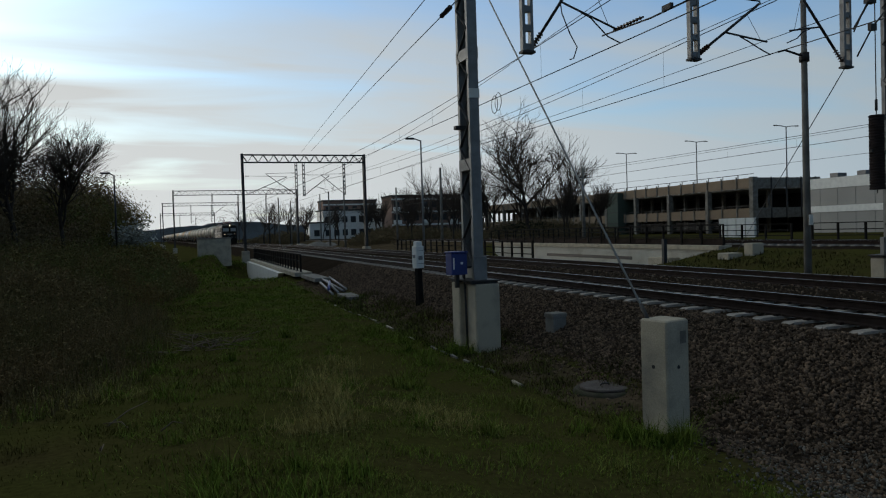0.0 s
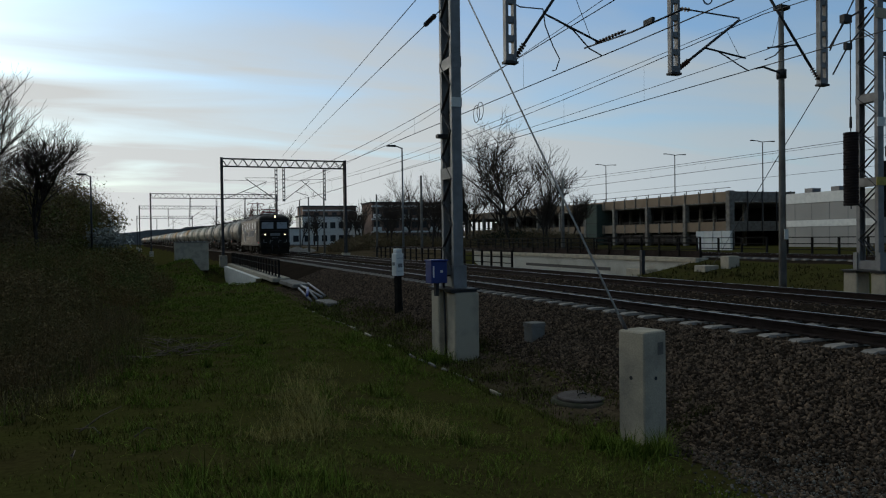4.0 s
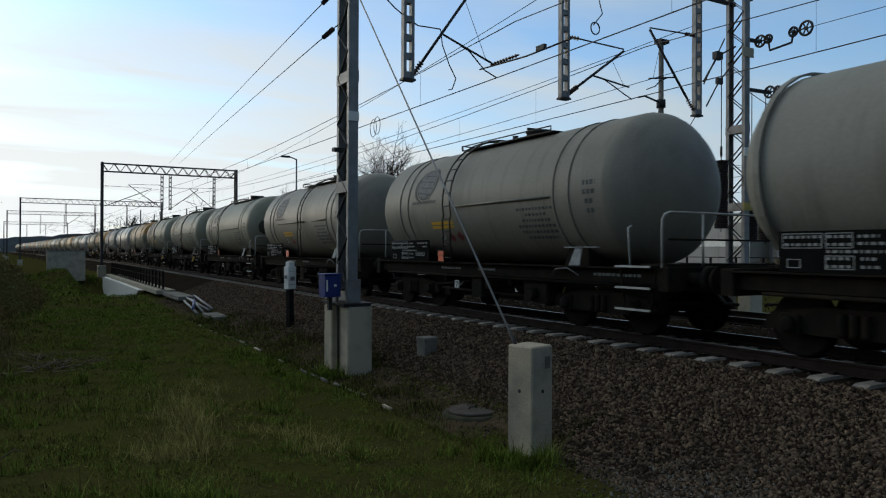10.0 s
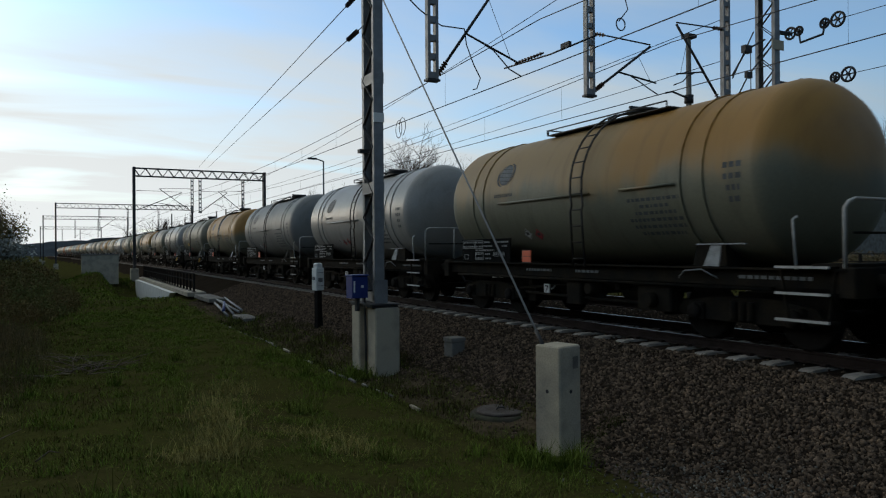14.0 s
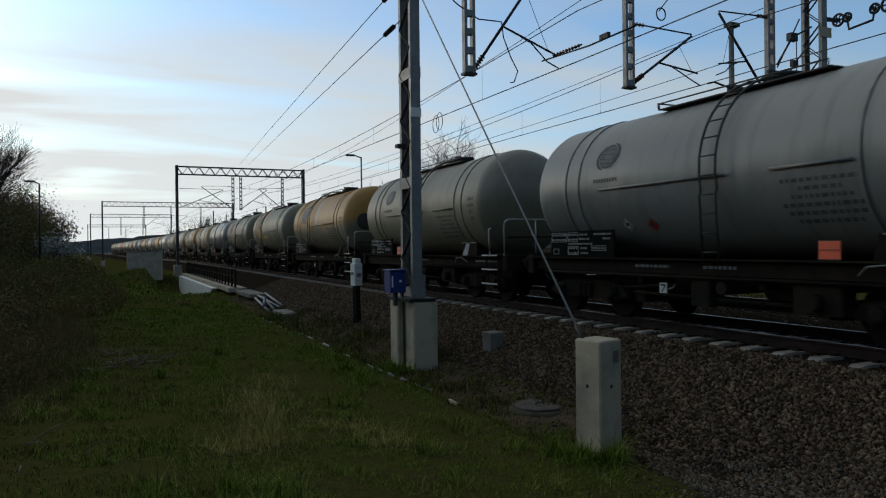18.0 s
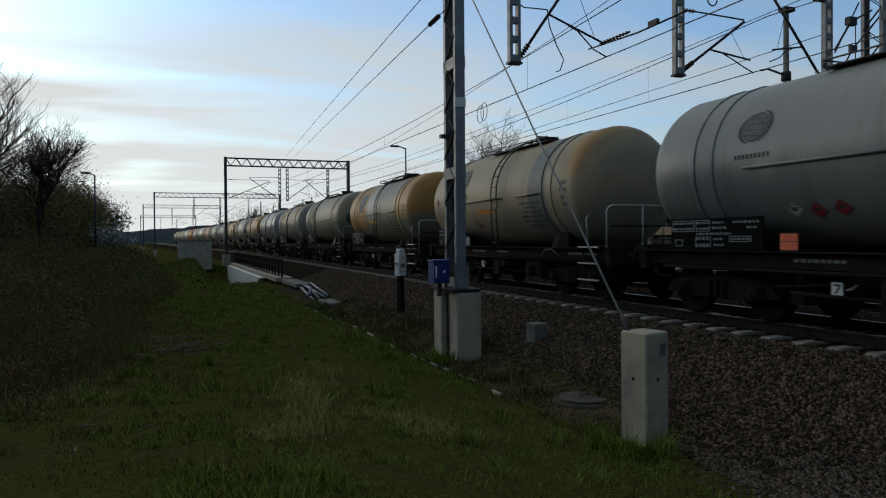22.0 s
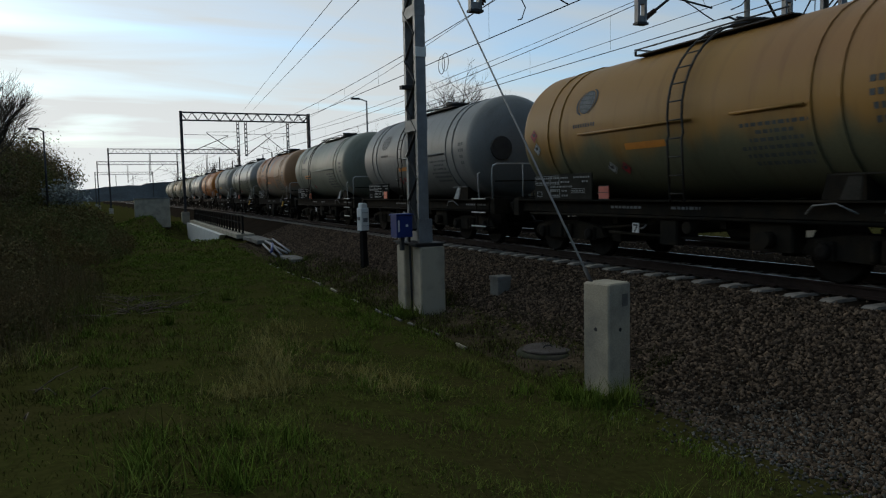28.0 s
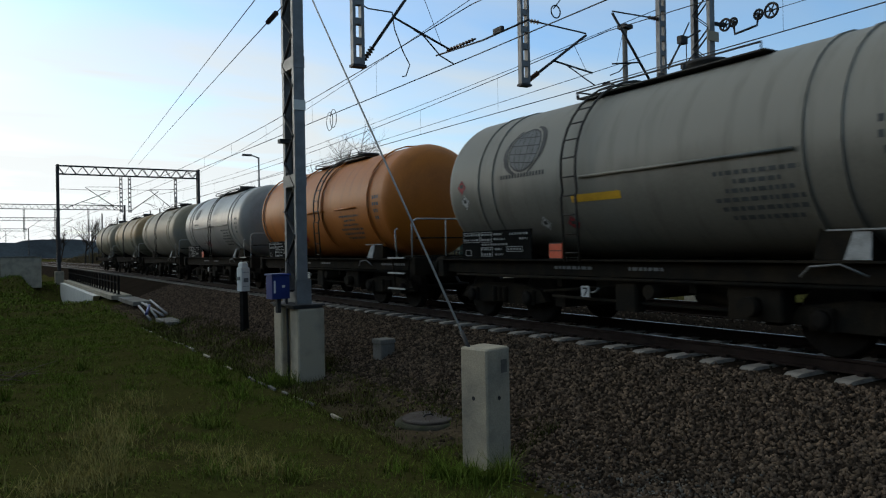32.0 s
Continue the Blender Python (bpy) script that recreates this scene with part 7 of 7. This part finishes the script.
            nb.box(-0.30 + 0.085 * k, -0.25 + 0.085 * k, y + e * 0.03 - 0.004, y + e * 0.03 + 0.004, 1.62, 1.70)
        tagged(part("number_bars", nb, M_DIMTXT, w), kind="stuff")
        tl = part("top_lamp", Build().turned([(y - e * 0.5, 0.16), (y - e * 0.12, 0.22), (y + e * 0.0, 0.22), (y + e * 0.02, 0.18)], (0, 0, 3.66), "y", 18), M_LOCO_ROOF, w)
        part("lens", Build().tube([(0, y + e * 0.02, 3.66), (0, y + e * 0.035, 3.66)], 0.09, 14), M_LAMP if e < 0 else M_PANE, tl)
        part("snow_plough", Build().quad_prism([(-1.3, y - e * 0.1, 0.16), (0, y + e * 0.22, 0.16), (1.3, y - e * 0.1, 0.16), (1.3, y - e * 0.2, 0.16), (-1.3, y - e * 0.2, 0.16)], [(-1.38, y - e * 0.22, 0.78), (0, y + e * 0.04, 0.78), (1.38, y - e * 0.22, 0.78), (1.38, y - e * 0.3, 0.78), (-1.38, y - e * 0.3, 0.78)]), M_UNDER, w)
        part("buffer_beam", Build().box(-1.4, 1.4, min(y, y - e * 0.4), max(y, y - e * 0.4), 0.78, 1.26, 0.02), M_LOCO, w)
        part("coupling_hook", Build().tube([(0, y, 0.98), (0, y + e * 0.4, 0.98), (0, y + e * 0.5, 0.8)], 0.05, 6), M_UNDER, w)
    # sides: cab doors, windows, marks
    def pane_in(parent, name, x, sx, ya, yb, za, zb):
        fr = part(name, Build().box(min(x, x + sx * 0.02), max(x, x + sx * 0.02), ya - 0.05, yb + 0.05, za - 0.05, zb + 0.05, 0.008), M_LOCO_ROOF, parent)
        part("pane", Build().box(min(x + sx * 0.0215, x + sx * 0.026), max(x + sx * 0.0215, x + sx * 0.026), ya, yb, za, zb), M_PANE, fr)
        return fr
    for sx in (-1, 1):
        x = sx * hw
        for ya, yb in ((0.42, 1.2), (L - 1.2, L - 0.46)):
            dr = part("cab_door", Build().box(x - 0.012, x + 0.012, ya + 0.06, yb - 0.06, 1.25, 3.34), M_LOCO, w)
            part("door_window", Build().box(x + sx * 0.016 - 0.004, x + sx * 0.016 + 0.004, ya + 0.2, yb - 0.2, 2.42, 3.15), M_PANE, dr)
            for s in (ya, yb):
                part("door_handrail", Build().tube([(x + sx * 0.02, s, 1.25), (x + sx * 0.06, s, 1.35), (x + sx * 0.06, s, 3.2), (x + sx * 0.02, s, 3.3)], 0.022, 5), M_BLACK, dr)
            for z in (0.68, 0.40):
                stp = part("cab_step", Build().box(x - 0.1, x + 0.06, ya + 0.1, yb - 0.1, z, z + 0.035), M_UNDER, w)
                part("step_edge", Build().box(min(x + sx * 0.112, x + sx * 0.125), max(x + sx * 0.112, x + sx * 0.125), ya + 0.1, yb - 0.1, z, z + 0.03), M_HANDRAIL, stp)
        for ya, yb in ((2.02, 2.88), (4.2, 5.0), (6.5, 7.32), (13.35, 14.18)):
            pane_in(w, "side_window", x, sx, ya, yb, 2.56, 3.22)
        pane_in(w, "side_window", x, sx, 8.8, 9.7, 2.54, 2.92)
        pane_in(w, "vent_window", x, sx, 8.8, 9.7, 3.06, 3.30)
        pane_in(w, "vent_window", x, sx, 11.14, 12.04, 3.06, 3.30)
        # the wordmark as plain rings and bars of letter size
        lt = Build()
        xo0, xo1 = x + sx * 0.008 - 0.004, x + sx * 0.008 + 0.004
        y, za, zb = 10.42, 1.78, 2.44
        for shape, step in (("o", 0.78), ("i", 0.42), ("i", 0.75), ("i", 0.44), ("o", 0.86), ("o", 0.72), ("i", 0.28), ("s", 0.52), ("i", 0.46), ("i", 0.26), ("o", 0.70), ("s", 0.5)):
            if shape == "i":
                lt.box(xo0, xo1, y - 0.085, y, za, zb)
            else:
                rw = 0.31 if shape == "o" else 0.2
                lt.tube([(x + sx * 0.004, y - rw + rw * math.cos(a), 2.11 + 0.31 * math.sin(a)) for a in np.linspace(0, 2 * math.pi, 25)], 0.034, 4, cap=False)
            y -= step
        tagged(part("wordmark", lt, M_LOCO_TXT, w, "pale grey row of plain letter-sized rings and bars"), kind="stuff")
        yc, zc, ry, rz = 11.68, 2.04, 0.74, 0.80
        gl = Build()
        for q, wd in ((1.0, 0.022), (0.62, 0.014), (0.22, 0.014)):
            gl.tube([(x + sx * 0.006, yc + ry * q * math.cos(a) + 0.12 * math.sin(a) * (1 - q), zc + rz * math.sin(a)) for a in np.linspace(0, 2 * math.pi, 33)], wd, 4, cap=False)
        for q in (-0.62, -0.3, 0.02, 0.34, 0.64):
            h = ry * math.sqrt(1 - q * q)
            gl.tube([(x + sx * 0.006, yc + u * h, zc + rz * q - 0.16 * u * h + 0.10 * (1 - u * u)) for u in np.linspace(-1, 1, 9)], 0.012, 4)
        gm = part("globe_mark", gl, M_LOCO_TXT, w, "pale grey globe of crossing lines")
        def arc(a0, a1):
            b = Build()
            for k in range(17):
                t = k / 16
                a = a0 + (a1 - a0) * t
                wide = 0.06 + 0.22 * math.sin(math.pi * t)
                for q in (1.08, 1.08 + wide):
                    b.v.append((x + sx * 0.01, yc + ry * q * math.cos(a), zc + rz * (q - 0.02) * math.sin(a)))
            for k in range(16):
                b.f.append((2 * k, 2 * k + 1, 2 * k + 3, 2 * k + 2)); b.s.append(False)
            return b
        part("crescent", arc(-1.25, 1.1), M_LOCO_TXT, gm)
        part("crescent", arc(1.9, 4.35), M_LOCO_TXT, gm)
        nb = Build()
        for yy in (14.2, 2.9):
            for k, wd in enumerate((0.05, 0.10, 0.10, 0.0, 0.10, 0.10, 0.10, 0.05, 0.05)):
                if wd:
                    nb.box(x + sx * 0.008 - 0.004, x + sx * 0.008 + 0.004, yy - 0.115 * k - wd, yy - 0.115 * k, 2.17 if k != 7 else 2.27, 2.40 if k != 7 else 2.30)
        for k in range(16):
            nb.box(x + sx * 0.008 - 0.004, x + sx * 0.008 + 0.004, 9.35 - 0.09 * k - 0.055, 9.35 - 0.09 * k, 1.56, 1.63)
        tagged(part("number_bars", nb, M_LOCO_NUM, w), kind="stuff")
        fr = Build()
        for ya, yb, za, zb in ((9.0, 9.2, 1.14, 1.28), (8.55, 8.85, 1.14, 1.28), (5.2, 6.5, 1.10, 1.24), (3.0, 3.4, 1.10, 1.46)):
            for p in ((ya, yb, za, za + 0.014), (ya, yb, zb - 0.014, zb), (ya, ya + 0.014, za, zb), (yb - 0.014, yb, za, zb)):
                fr.box(x + sx * 0.008 - 0.004, x + sx * 0.008 + 0.004, *p)
        for k in range(9):
            fr.box(x + sx * 0.008 - 0.004, x + sx * 0.008 + 0.004, 5.3 + k * 0.13, 5.38 + k * 0.13, 1.14, 1.20)
        part("data_frame", fr, M_DIMTXT, w)
        part("warning_triangle", Build().quad_prism([(xo0, 1.62, 3.2), (xo0, 1.46, 3.2), (xo0, 1.54, 3.34)], [(xo1, 1.62, 3.2), (xo1, 1.46, 3.2), (xo1, 1.54, 3.34)]), M_DIMTXT, w)
        part("foot_plate", Build().box(x + sx * 0.01 - 0.02, x + sx * 0.01 + 0.02, 0.1, 0.5, 1.16, 1.26), M_RED, w, "red and white plate")
    # running gear
    for yc in (3.6, L - 3.6):
        bg = part("bogie", Build().box(-1.0, 1.0, yc - 2.2, yc + 2.2, 0.5, 0.85), M_UNDER, w)
        for sx in (-1, 1):
            b = Build()
            b.box(sx * 1.18 - 0.07, sx * 1.18 + 0.07, yc - 2.5, yc + 2.5, 0.55, 0.85)
            for dy in (-1.85, 0, 1.85):
                b.box(sx * 1.22 - 0.12, sx * 1.22 + 0.12, yc + dy - 0.22, yc + dy + 0.22, 0.38, 0.78, 0.03)
            part("side_frame", b, M_UNDER, bg)
            for dy in (-1.85, 0, 1.85):
                for s in (-0.42, 0.42):
                    part("spring", Build().turned([(0.42, 0.07), (0.48, 0.09), (0.54, 0.07), (0.60, 0.09), (0.66, 0.07), (0.72, 0.09), (0.86, 0.08)], (sx * 1.24, yc + dy + s, 0), "z", 8), M_UNDER, bg)
                part("wheel", Build().turned([(-0.07, 0.58), (-0.06, 0.62), (0.05, 0.62), (0.065, 0.65), (0.07, 0.4)], (sx * 0.75, yc + dy, 0.62), "x", 26), M_WHEEL, bg)
            part("sand_box", Build().box(sx * 1.2 - 0.12, sx * 1.2 + 0.12, yc - 1.15, yc - 0.75, 0.3, 0.85, 0.03), M_UNDER, bg)
            part("air_pipe", Build().tube([(sx * 1.36, yc - 2.4, 0.9), (sx * 1.38, yc - 1.0, 0.72), (sx * 1.38, yc + 1.0, 0.72), (sx * 1.36, yc + 2.4, 0.9)], 0.025, 5), M_UNDER, bg)
    part("battery_box", Build().box(-1.35, 1.35, L / 2 - 1.2, L / 2 + 1.2, 0.4, 0.9, 0.03), M_UNDER, w)
    # roof gear: lowered pantograph behind the front cab, raised one at the rear
    def panto(yc, up):
        base = part("pantograph", Build().beam((-0.7, yc - 0.8, 4.20), (-0.7, yc + 0.8, 4.20), 0.07).beam((0.7, yc - 0.8, 4.20), (0.7, yc + 0.8, 4.20), 0.07).beam((-0.7, yc - 0.7, 4.20), (0.7, yc - 0.7, 4.20), 0.07).beam((-0.7, yc + 0.7, 4.20), (0.7, yc + 0.7, 4.20), 0.07), M_PANTO, w)
        for sx in (-0.7, 0.7):
            for dy in (-0.7, 0.7):
                part("foot_insulator", Build().turned([(3.80, 0.05), (3.88, 0.09), (3.94, 0.06), (4.0, 0.09), (4.06, 0.06), (4.18, 0.05)], (sx, yc + dy, 0), "z", 10), M_INSUL, base)
        zt, zk, ky = (5.60, 4.85, 1.3) if up else (4.50, 4.36, 1.5)
        for s in (-1, 1):
            for e in (-1, 1):
                part("arm", Build().tube([(s * 0.55, yc + e * 0.6, 4.22), (s * 0.5, yc + e * ky, zk), (s * 0.32, yc + e * 0.18, zt)], 0.028, 5), M_PANTO, base)
        for e in (-1, 1):
            part("cross_tube", Build().tube([(-0.5, yc + e * ky, zk), (0.5, yc + e * ky, zk)], 0.024, 5), M_PANTO, base)
            part("diagonal", Build().tube([(-0.5, yc + e * ky, zk), (0.32, yc + e * 0.18, zt)], 0.012, 4), M_PANTO, base)
        for dy in (-0.18, 0.18):
            part("pan_head", Build().tube([(-0.95, yc + dy, zt - 0.16), (-0.72, yc + dy, zt + 0.02), (0.72, yc + dy, zt + 0.02), (0.95, yc + dy, zt - 0.16)], 0.026, 5), M_PANTO, base)
        for s in (-0.4, 0.4):
            part("head_link", Build().tube([(s, yc - 0.2, zt), (s, yc + 0.2, zt)], 0.018, 4), M_PANTO, base)
    panto(3.3, False)
    panto(L - 2.3, True)
    for k in range(5):
        part("roof_insulator", Build().tube([(0.35, 5.4 + k * 1.4, 4.0), (0.35, 5.4 + k * 1.4, 4.26)], 0.07, 8, 0.04), M_INSUL, w)
    part("roof_busbar", Build().tube([(0.35, 4.2, 4.28), (0.35, L - 3.4, 4.28)], 0.02, 5), M_STEEL_D, w)
    return w


LOCO = build_loco()


# ---- loose stones and grass ----
def scatter(name, label, category, m, verts, faces, places):
    """Many copies of a small shape joined into one mesh: places are rows of matrix (n, 3, 3) and offset (n, 3)."""
    turn, off = places
    v = np.einsum("nij,kj->nki", turn, np.array(verts)) + off[:, None]
    f = np.array(faces)[None] + (np.arange(len(off)) * len(verts))[:, None, None]
    me = bpy.data.meshes.new(name)
    nv, nf, k = v.shape[0] * v.shape[1], f.shape[0] * f.shape[1], f.shape[2]
    me.vertices.add(nv); me.vertices.foreach_set("co", v.reshape(-1).astype(np.float32))
    me.loops.add(nf * k); me.loops.foreach_set("vertex_index", f.reshape(-1).astype(np.int32))
    me.polygons.add(nf); me.polygons.foreach_set("loop_start", np.arange(0, nf * k, k, dtype=np.int32))
    me.update(calc_edges=True); me.validate()
    me.materials.append(m)
    return tagged(new(name, me), label, category, kind="stuff")


rng_np = np.random.default_rng(7)


def turns(n, lean=1.0):
    q = rng_np.normal(size=(n, 4)); q[:, 1:3] *= lean; q /= np.linalg.norm(q, axis=1, keepdims=True)
    w, x, y, z = q.T
    return np.stack([1 - 2 * (y * y + z * z), 2 * (x * y - z * w), 2 * (x * z + y * w), 2 * (x * y + z * w), 1 - 2 * (x * x + z * z), 2 * (y * z - x * w), 2 * (x * z - y * w), 2 * (y * z + x * w), 1 - 2 * (x * x + y * y)], -1).reshape(-1, 3, 3)


def stones():
    n = 80000
    y = 2.5 + 38 * rng_np.random(n) ** 1.7
    x = rng_np.uniform(5.5, 8.85, n)
    toe = np.where(y < 8.2, 5.3, np.where(y < 24, 6.0, 5.6))
    keep = rng_np.random(n) < np.clip((x - toe) / 0.9, 0.05, 1)
    x, y = x[keep], y[keep]
    m2 = 9000
    x = np.r_[x, rng_np.uniform(8.8, 16.2, m2)]; y = np.r_[y, rng_np.uniform(2, 35, m2)]
    z = np.array([ground_z(a, b) for a, b in zip(x, y)])
    s = rng_np.uniform(0.014, 0.036, len(x))
    sc = s[:, None] * rng_np.uniform(0.6, 1.3, (len(x), 3))
    t = turns(len(x)) * sc[:, None, :]
    verts = [(1, 0, 0.1), (-1, 0.1, 0), (0, 1, -0.1), (0.1, -1, 0), (0, 0, 1), (0, 0.1, -1)]
    faces = [(0, 2, 4), (2, 1, 4), (1, 3, 4), (3, 0, 4), (2, 0, 5), (1, 2, 5), (3, 1, 5), (0, 3, 5)]
    scatter("ballast_stones", "loose brown-grey crushed ballast stones", "ballast", M_STONE, verts, faces, (t, np.stack([x, y, z + s * 0.2], -1)))

    # pale grey chippings spilt at the toe
    n = 2400
    x, y = rng_np.normal(6.0, 0.4, n), rng_np.normal(5.0, 0.7, n)
    z = np.array([ground_z(a, b) for a, b in zip(x, y)])
    s = rng_np.uniform(0.009, 0.024, n)
    t = turns(n) * (s[:, None] * rng_np.uniform(0.6, 1.3, (n, 3)))[:, None, :]
    pale = mat("pale_chippings", (0.135, 0.123, 0.104), 0.9, 0, 0.3, 8, 80, 0.3, second=(0.12, 0.11, 0.09), spec=0.03, rand=0.6, island=True)
    scatter("chippings", "pale grey chippings spilt along the toe of the ballast", "gravel", pale, verts, faces, (t, np.stack([x, y, z + s * 0.4], -1)))


stones()

M_BLADE = mat("grass_blade", (0.106, 0.148, 0.022), 0.85, 0, 0.4, 0.8, 3, 0, second=(0.138, 0.146, 0.036), cover=0.54, spec=0.0, rand=0.55, island=True)
M_BLADE_D = mat("dull_blade", (0.050, 0.052, 0.017), 0.9, 0, 0.4, 0.35, 3, 0, second=(0.070, 0.056, 0.022), cover=0.5, spec=0.0, rand=0.5, island=True)
M_STRAW = mat("dry_grass", (0.30, 0.25, 0.085), 0.9, 0, 0.3, 0.6, 6, 0, spec=0.0, rand=0.35, island=True)


def blades(name, label, m, n, xr, yr, h0, h1, width, power=1.6, clump=None, fade=None):
    y = yr[0] + (yr[1] - yr[0]) * rng_np.random(n) ** power
    x = xr[0] + (xr[1] - xr[0]) * rng_np.random(n)
    if clump is not None:
        c = np.array(clump); k = rng_np.integers(0, len(c), n)
        x, y = c[k, 0] + rng_np.normal(0, 1, n) * c[k, 2], c[k, 1] + rng_np.normal(0, 1, n) * c[k, 2]
    else:
        pat = np.array([noise.noise((a * 0.5, b * 0.5, 9)) for a, b in zip(x, y)])
        keep = rng_np.random(n) < np.clip(0.75 + 0.9 * pat, 0.12, 1)
        x, y = x[keep], y[keep]
        if fade:
            # thins out raggedly from fade[0] to fade[1]
            wob = np.array([noise.noise((a * 0.9, b * 0.4, 21)) for a, b in zip(x, y)])
            keep = rng_np.random(len(x)) < np.clip((x + 1.4 * wob - fade[1]) / (fade[0] - fade[1]), 0.02, 1)
            x, y = x[keep], y[keep]
    n = len(x)
    z = np.array([ground_z(a, b) for a, b in zip(x, y)])
    lump = np.array([noise.noise((a * 1.3, b * 1.3, 3)) + 0.7 * noise.noise((a * 3.7, b * 3.7, 5)) for a, b in zip(x, y)])
    h = rng_np.uniform(h0, h1, n) * (1 + 0.03 * np.maximum(y, 0)) * np.clip(1 + 1.5 * lump, 0.35, 2.2)
    a = rng_np.uniform(0, 2 * np.pi, n)
    lean = np.abs(rng_np.normal(0, 0.8, n)).clip(0, 1.4)
    w = width * (1 + 0.06 * np.maximum(y, 0))
    c, s = np.cos(a), np.sin(a)
    t = np.zeros((n, 3, 3))
    t[:, 0, 0], t[:, 1, 0] = c * w, s * w
    t[:, 0, 2], t[:, 1, 2], t[:, 2, 2] = -s * h * np.sin(lean), c * h * np.sin(lean), h * np.cos(lean)
    t[:, 0, 1], t[:, 1, 1], t[:, 2, 1] = -s * h * 0.35, c * h * 0.35, -h * 0.12 * lean
    verts = [(-1, 0, 0), (1, 0, 0), (0.6, 0.15, 0.55), (-0.6, 0.15, 0.55), (0, 1.0, 1.0)]
    tri = [(0, 1, 2), (0, 2, 3), (3, 2, 4)]
    scatter(name, label, "grass", m, verts, tri, (t, np.stack([x, y, z - 0.01], -1)))


M_BLADE_B = mat("brownish_blade", (0.050, 0.052, 0.012), 0.9, 0, 0.4, 0.7, 3, 0, second=(0.066, 0.046, 0.018), cover=0.5, spec=0.0, rand=0.5, island=True)
blades("grass", "short dark green spring turf on the verge", M_BLADE, 290000, (-1.6, 5.25), (1.2, 34), 0.018, 0.052, 0.0030, 1.75, fade=(1.5, -1.2))
blades("grass", "short dull brownish turf towards the thicket", M_BLADE_B, 140000, (-5.0, 2.4), (1.2, 30), 0.018, 0.052, 0.0032, 1.6, fade=(-0.6, 2.2))
blades("grass", "short dark green grass along the far verge", M_BLADE, 30000, (-4.0, 5.6), (30, 78), 0.025, 0.06, 0.008, 1.0)
blades("grass", "dull grass on the bank beyond the tracks", M_BLADE_D, 22000, (17.2, 27.5), (2, 34), 0.04, 0.10, 0.010, 1.0)
blades("dry_grass", "pale tufts of dry grass in the verge", M_STRAW, 4600, (0, 1), (0, 1), 0.06, 0.20, 0.0026, clump=[(1.1, 7.7, 0.14), (1.35, 7.9, 0.16), (1.65, 8.3, 0.18), (1.55, 9.2, 0.2), (1.9, 10.2, 0.24), (2.1, 11.2, 0.26), (2.4, 12.2, 0.28), (2.6, 13.4, 0.3), (2.9, 9.4, 0.3), (3.1, 8.4, 0.25), (-1.5, 12, 0.5)])
blades("dry_grass", "sparse dry stalks over the verge", M_STRAW, 1800, (-4.5, 5.2), (2, 26), 0.03, 0.10, 0.0026, 1.5)
blades("grass", "dark weeds and grass climbing the dirt at the ballast toe", M_BLADE_D, 26000, (5.0, 6.9), (7.6, 28), 0.03, 0.10, 0.004, 1.3)
blades("grass", "green weeds scattered along the ballast toe", M_BLADE, 9000, (5.0, 6.5), (8.2, 30), 0.02, 0.08, 0.004, 1.3)
tuft_rng = random.Random(5)
TUFTS = [(tuft_rng.uniform(-3, 4.8), 2.6 + 16 * tuft_rng.random() ** 1.4, tuft_rng.uniform(0.06, 0.16)) for _ in range(90)]
blades("grass", "taller lush tufts standing out of the verge", M_BLADE, 9000, (0, 1), (0, 1), 0.08, 0.2, 0.0035, clump=TUFTS)
blades("grass", "tuft of grass round the concrete anchor block", M_BLADE, 1500, (0, 1), (0, 1), 0.1, 0.26, 0.004, clump=[(5.1, 7.05, 0.16), (4.95, 7.4, 0.14), (5.4, 7.0, 0.12), (5.3, 13.9, 0.15)])


def twigs():
    """Fallen branches on the grass and the uprooted brush by the thicket."""
    rng = random.Random(77)
    b = Build()
    for (x, y, ln, n) in ((0.45, 17.8, 1.0, 16), (0.0, 17.4, 1.0, 12), (0.8, 18.2, 1.0, 12), (0.2, 19.4, 1.1, 8), (-0.6, 9.0, 0.6, 2), (-0.3, 7.9, 0.4, 2)):
        for _ in range(n):
            a = rng.uniform(0, 2 * math.pi)
            x0, y0 = x + rng.gauss(0, 0.3), y + rng.gauss(0, 0.3)
            p = Vector((x0, y0, ground_z(x0, y0) + 0.03))
            q = p + Vector((math.cos(a), math.sin(a), rng.uniform(0, 0.35))) * ln * rng.uniform(0.4, 1)
            b.tube([p, p.lerp(q, 0.5) + Vector((rng.gauss(0, 0.05), rng.gauss(0, 0.05), 0.04)), q], 0.012, 4, 0.004)
    tagged(solid("fallen_branches", b, mat("dry_wood", (0.185, 0.14, 0.10), 0.9, 0, 0.3, 5, 40, 0.2), "dry fallen branches lying on the grass", "branches"), kind="stuff")


twigs()


# ---- what moves ----
def front_y(t):
    """Where the front of the locomotive stands along the near track."""
    return float(np.interp(t, [0, 1, 2, 2.5, 5, 6, 7, 7.4, 8.1, 8.7, 10.3, 13.4, 17.2, 20.3, 23.4, 28.1, 30.4, 32], [146.0, 128.3, 110.4, 101.0, 50.0, 31.5, 14.3, 7.7, -3.5, -13.4, -38.9, -87.9, -147.6, -196.7, -245.4, -318.5, -354.2, -379.3]))


def train_row(t, along):
    y = front_y(t) + along
    s, h = bend(y)
    return (t, pose(T1 - s, y, 0, 0, 0, math.degrees(h)))


def motions():
    times = [k * 0.5 for k in range(65)]
    walk(LOCO, [train_row(t, 0) for t in times])
    for n, wagon in enumerate(TRAIN):
        # the first wagon's middle lies this far behind the locomotive's front
        along = 23.6 + PITCH * n + SLACK.get(n, 0.0)
        walk(wagon, [train_row(t, along) for t in times[::2]])


motions()
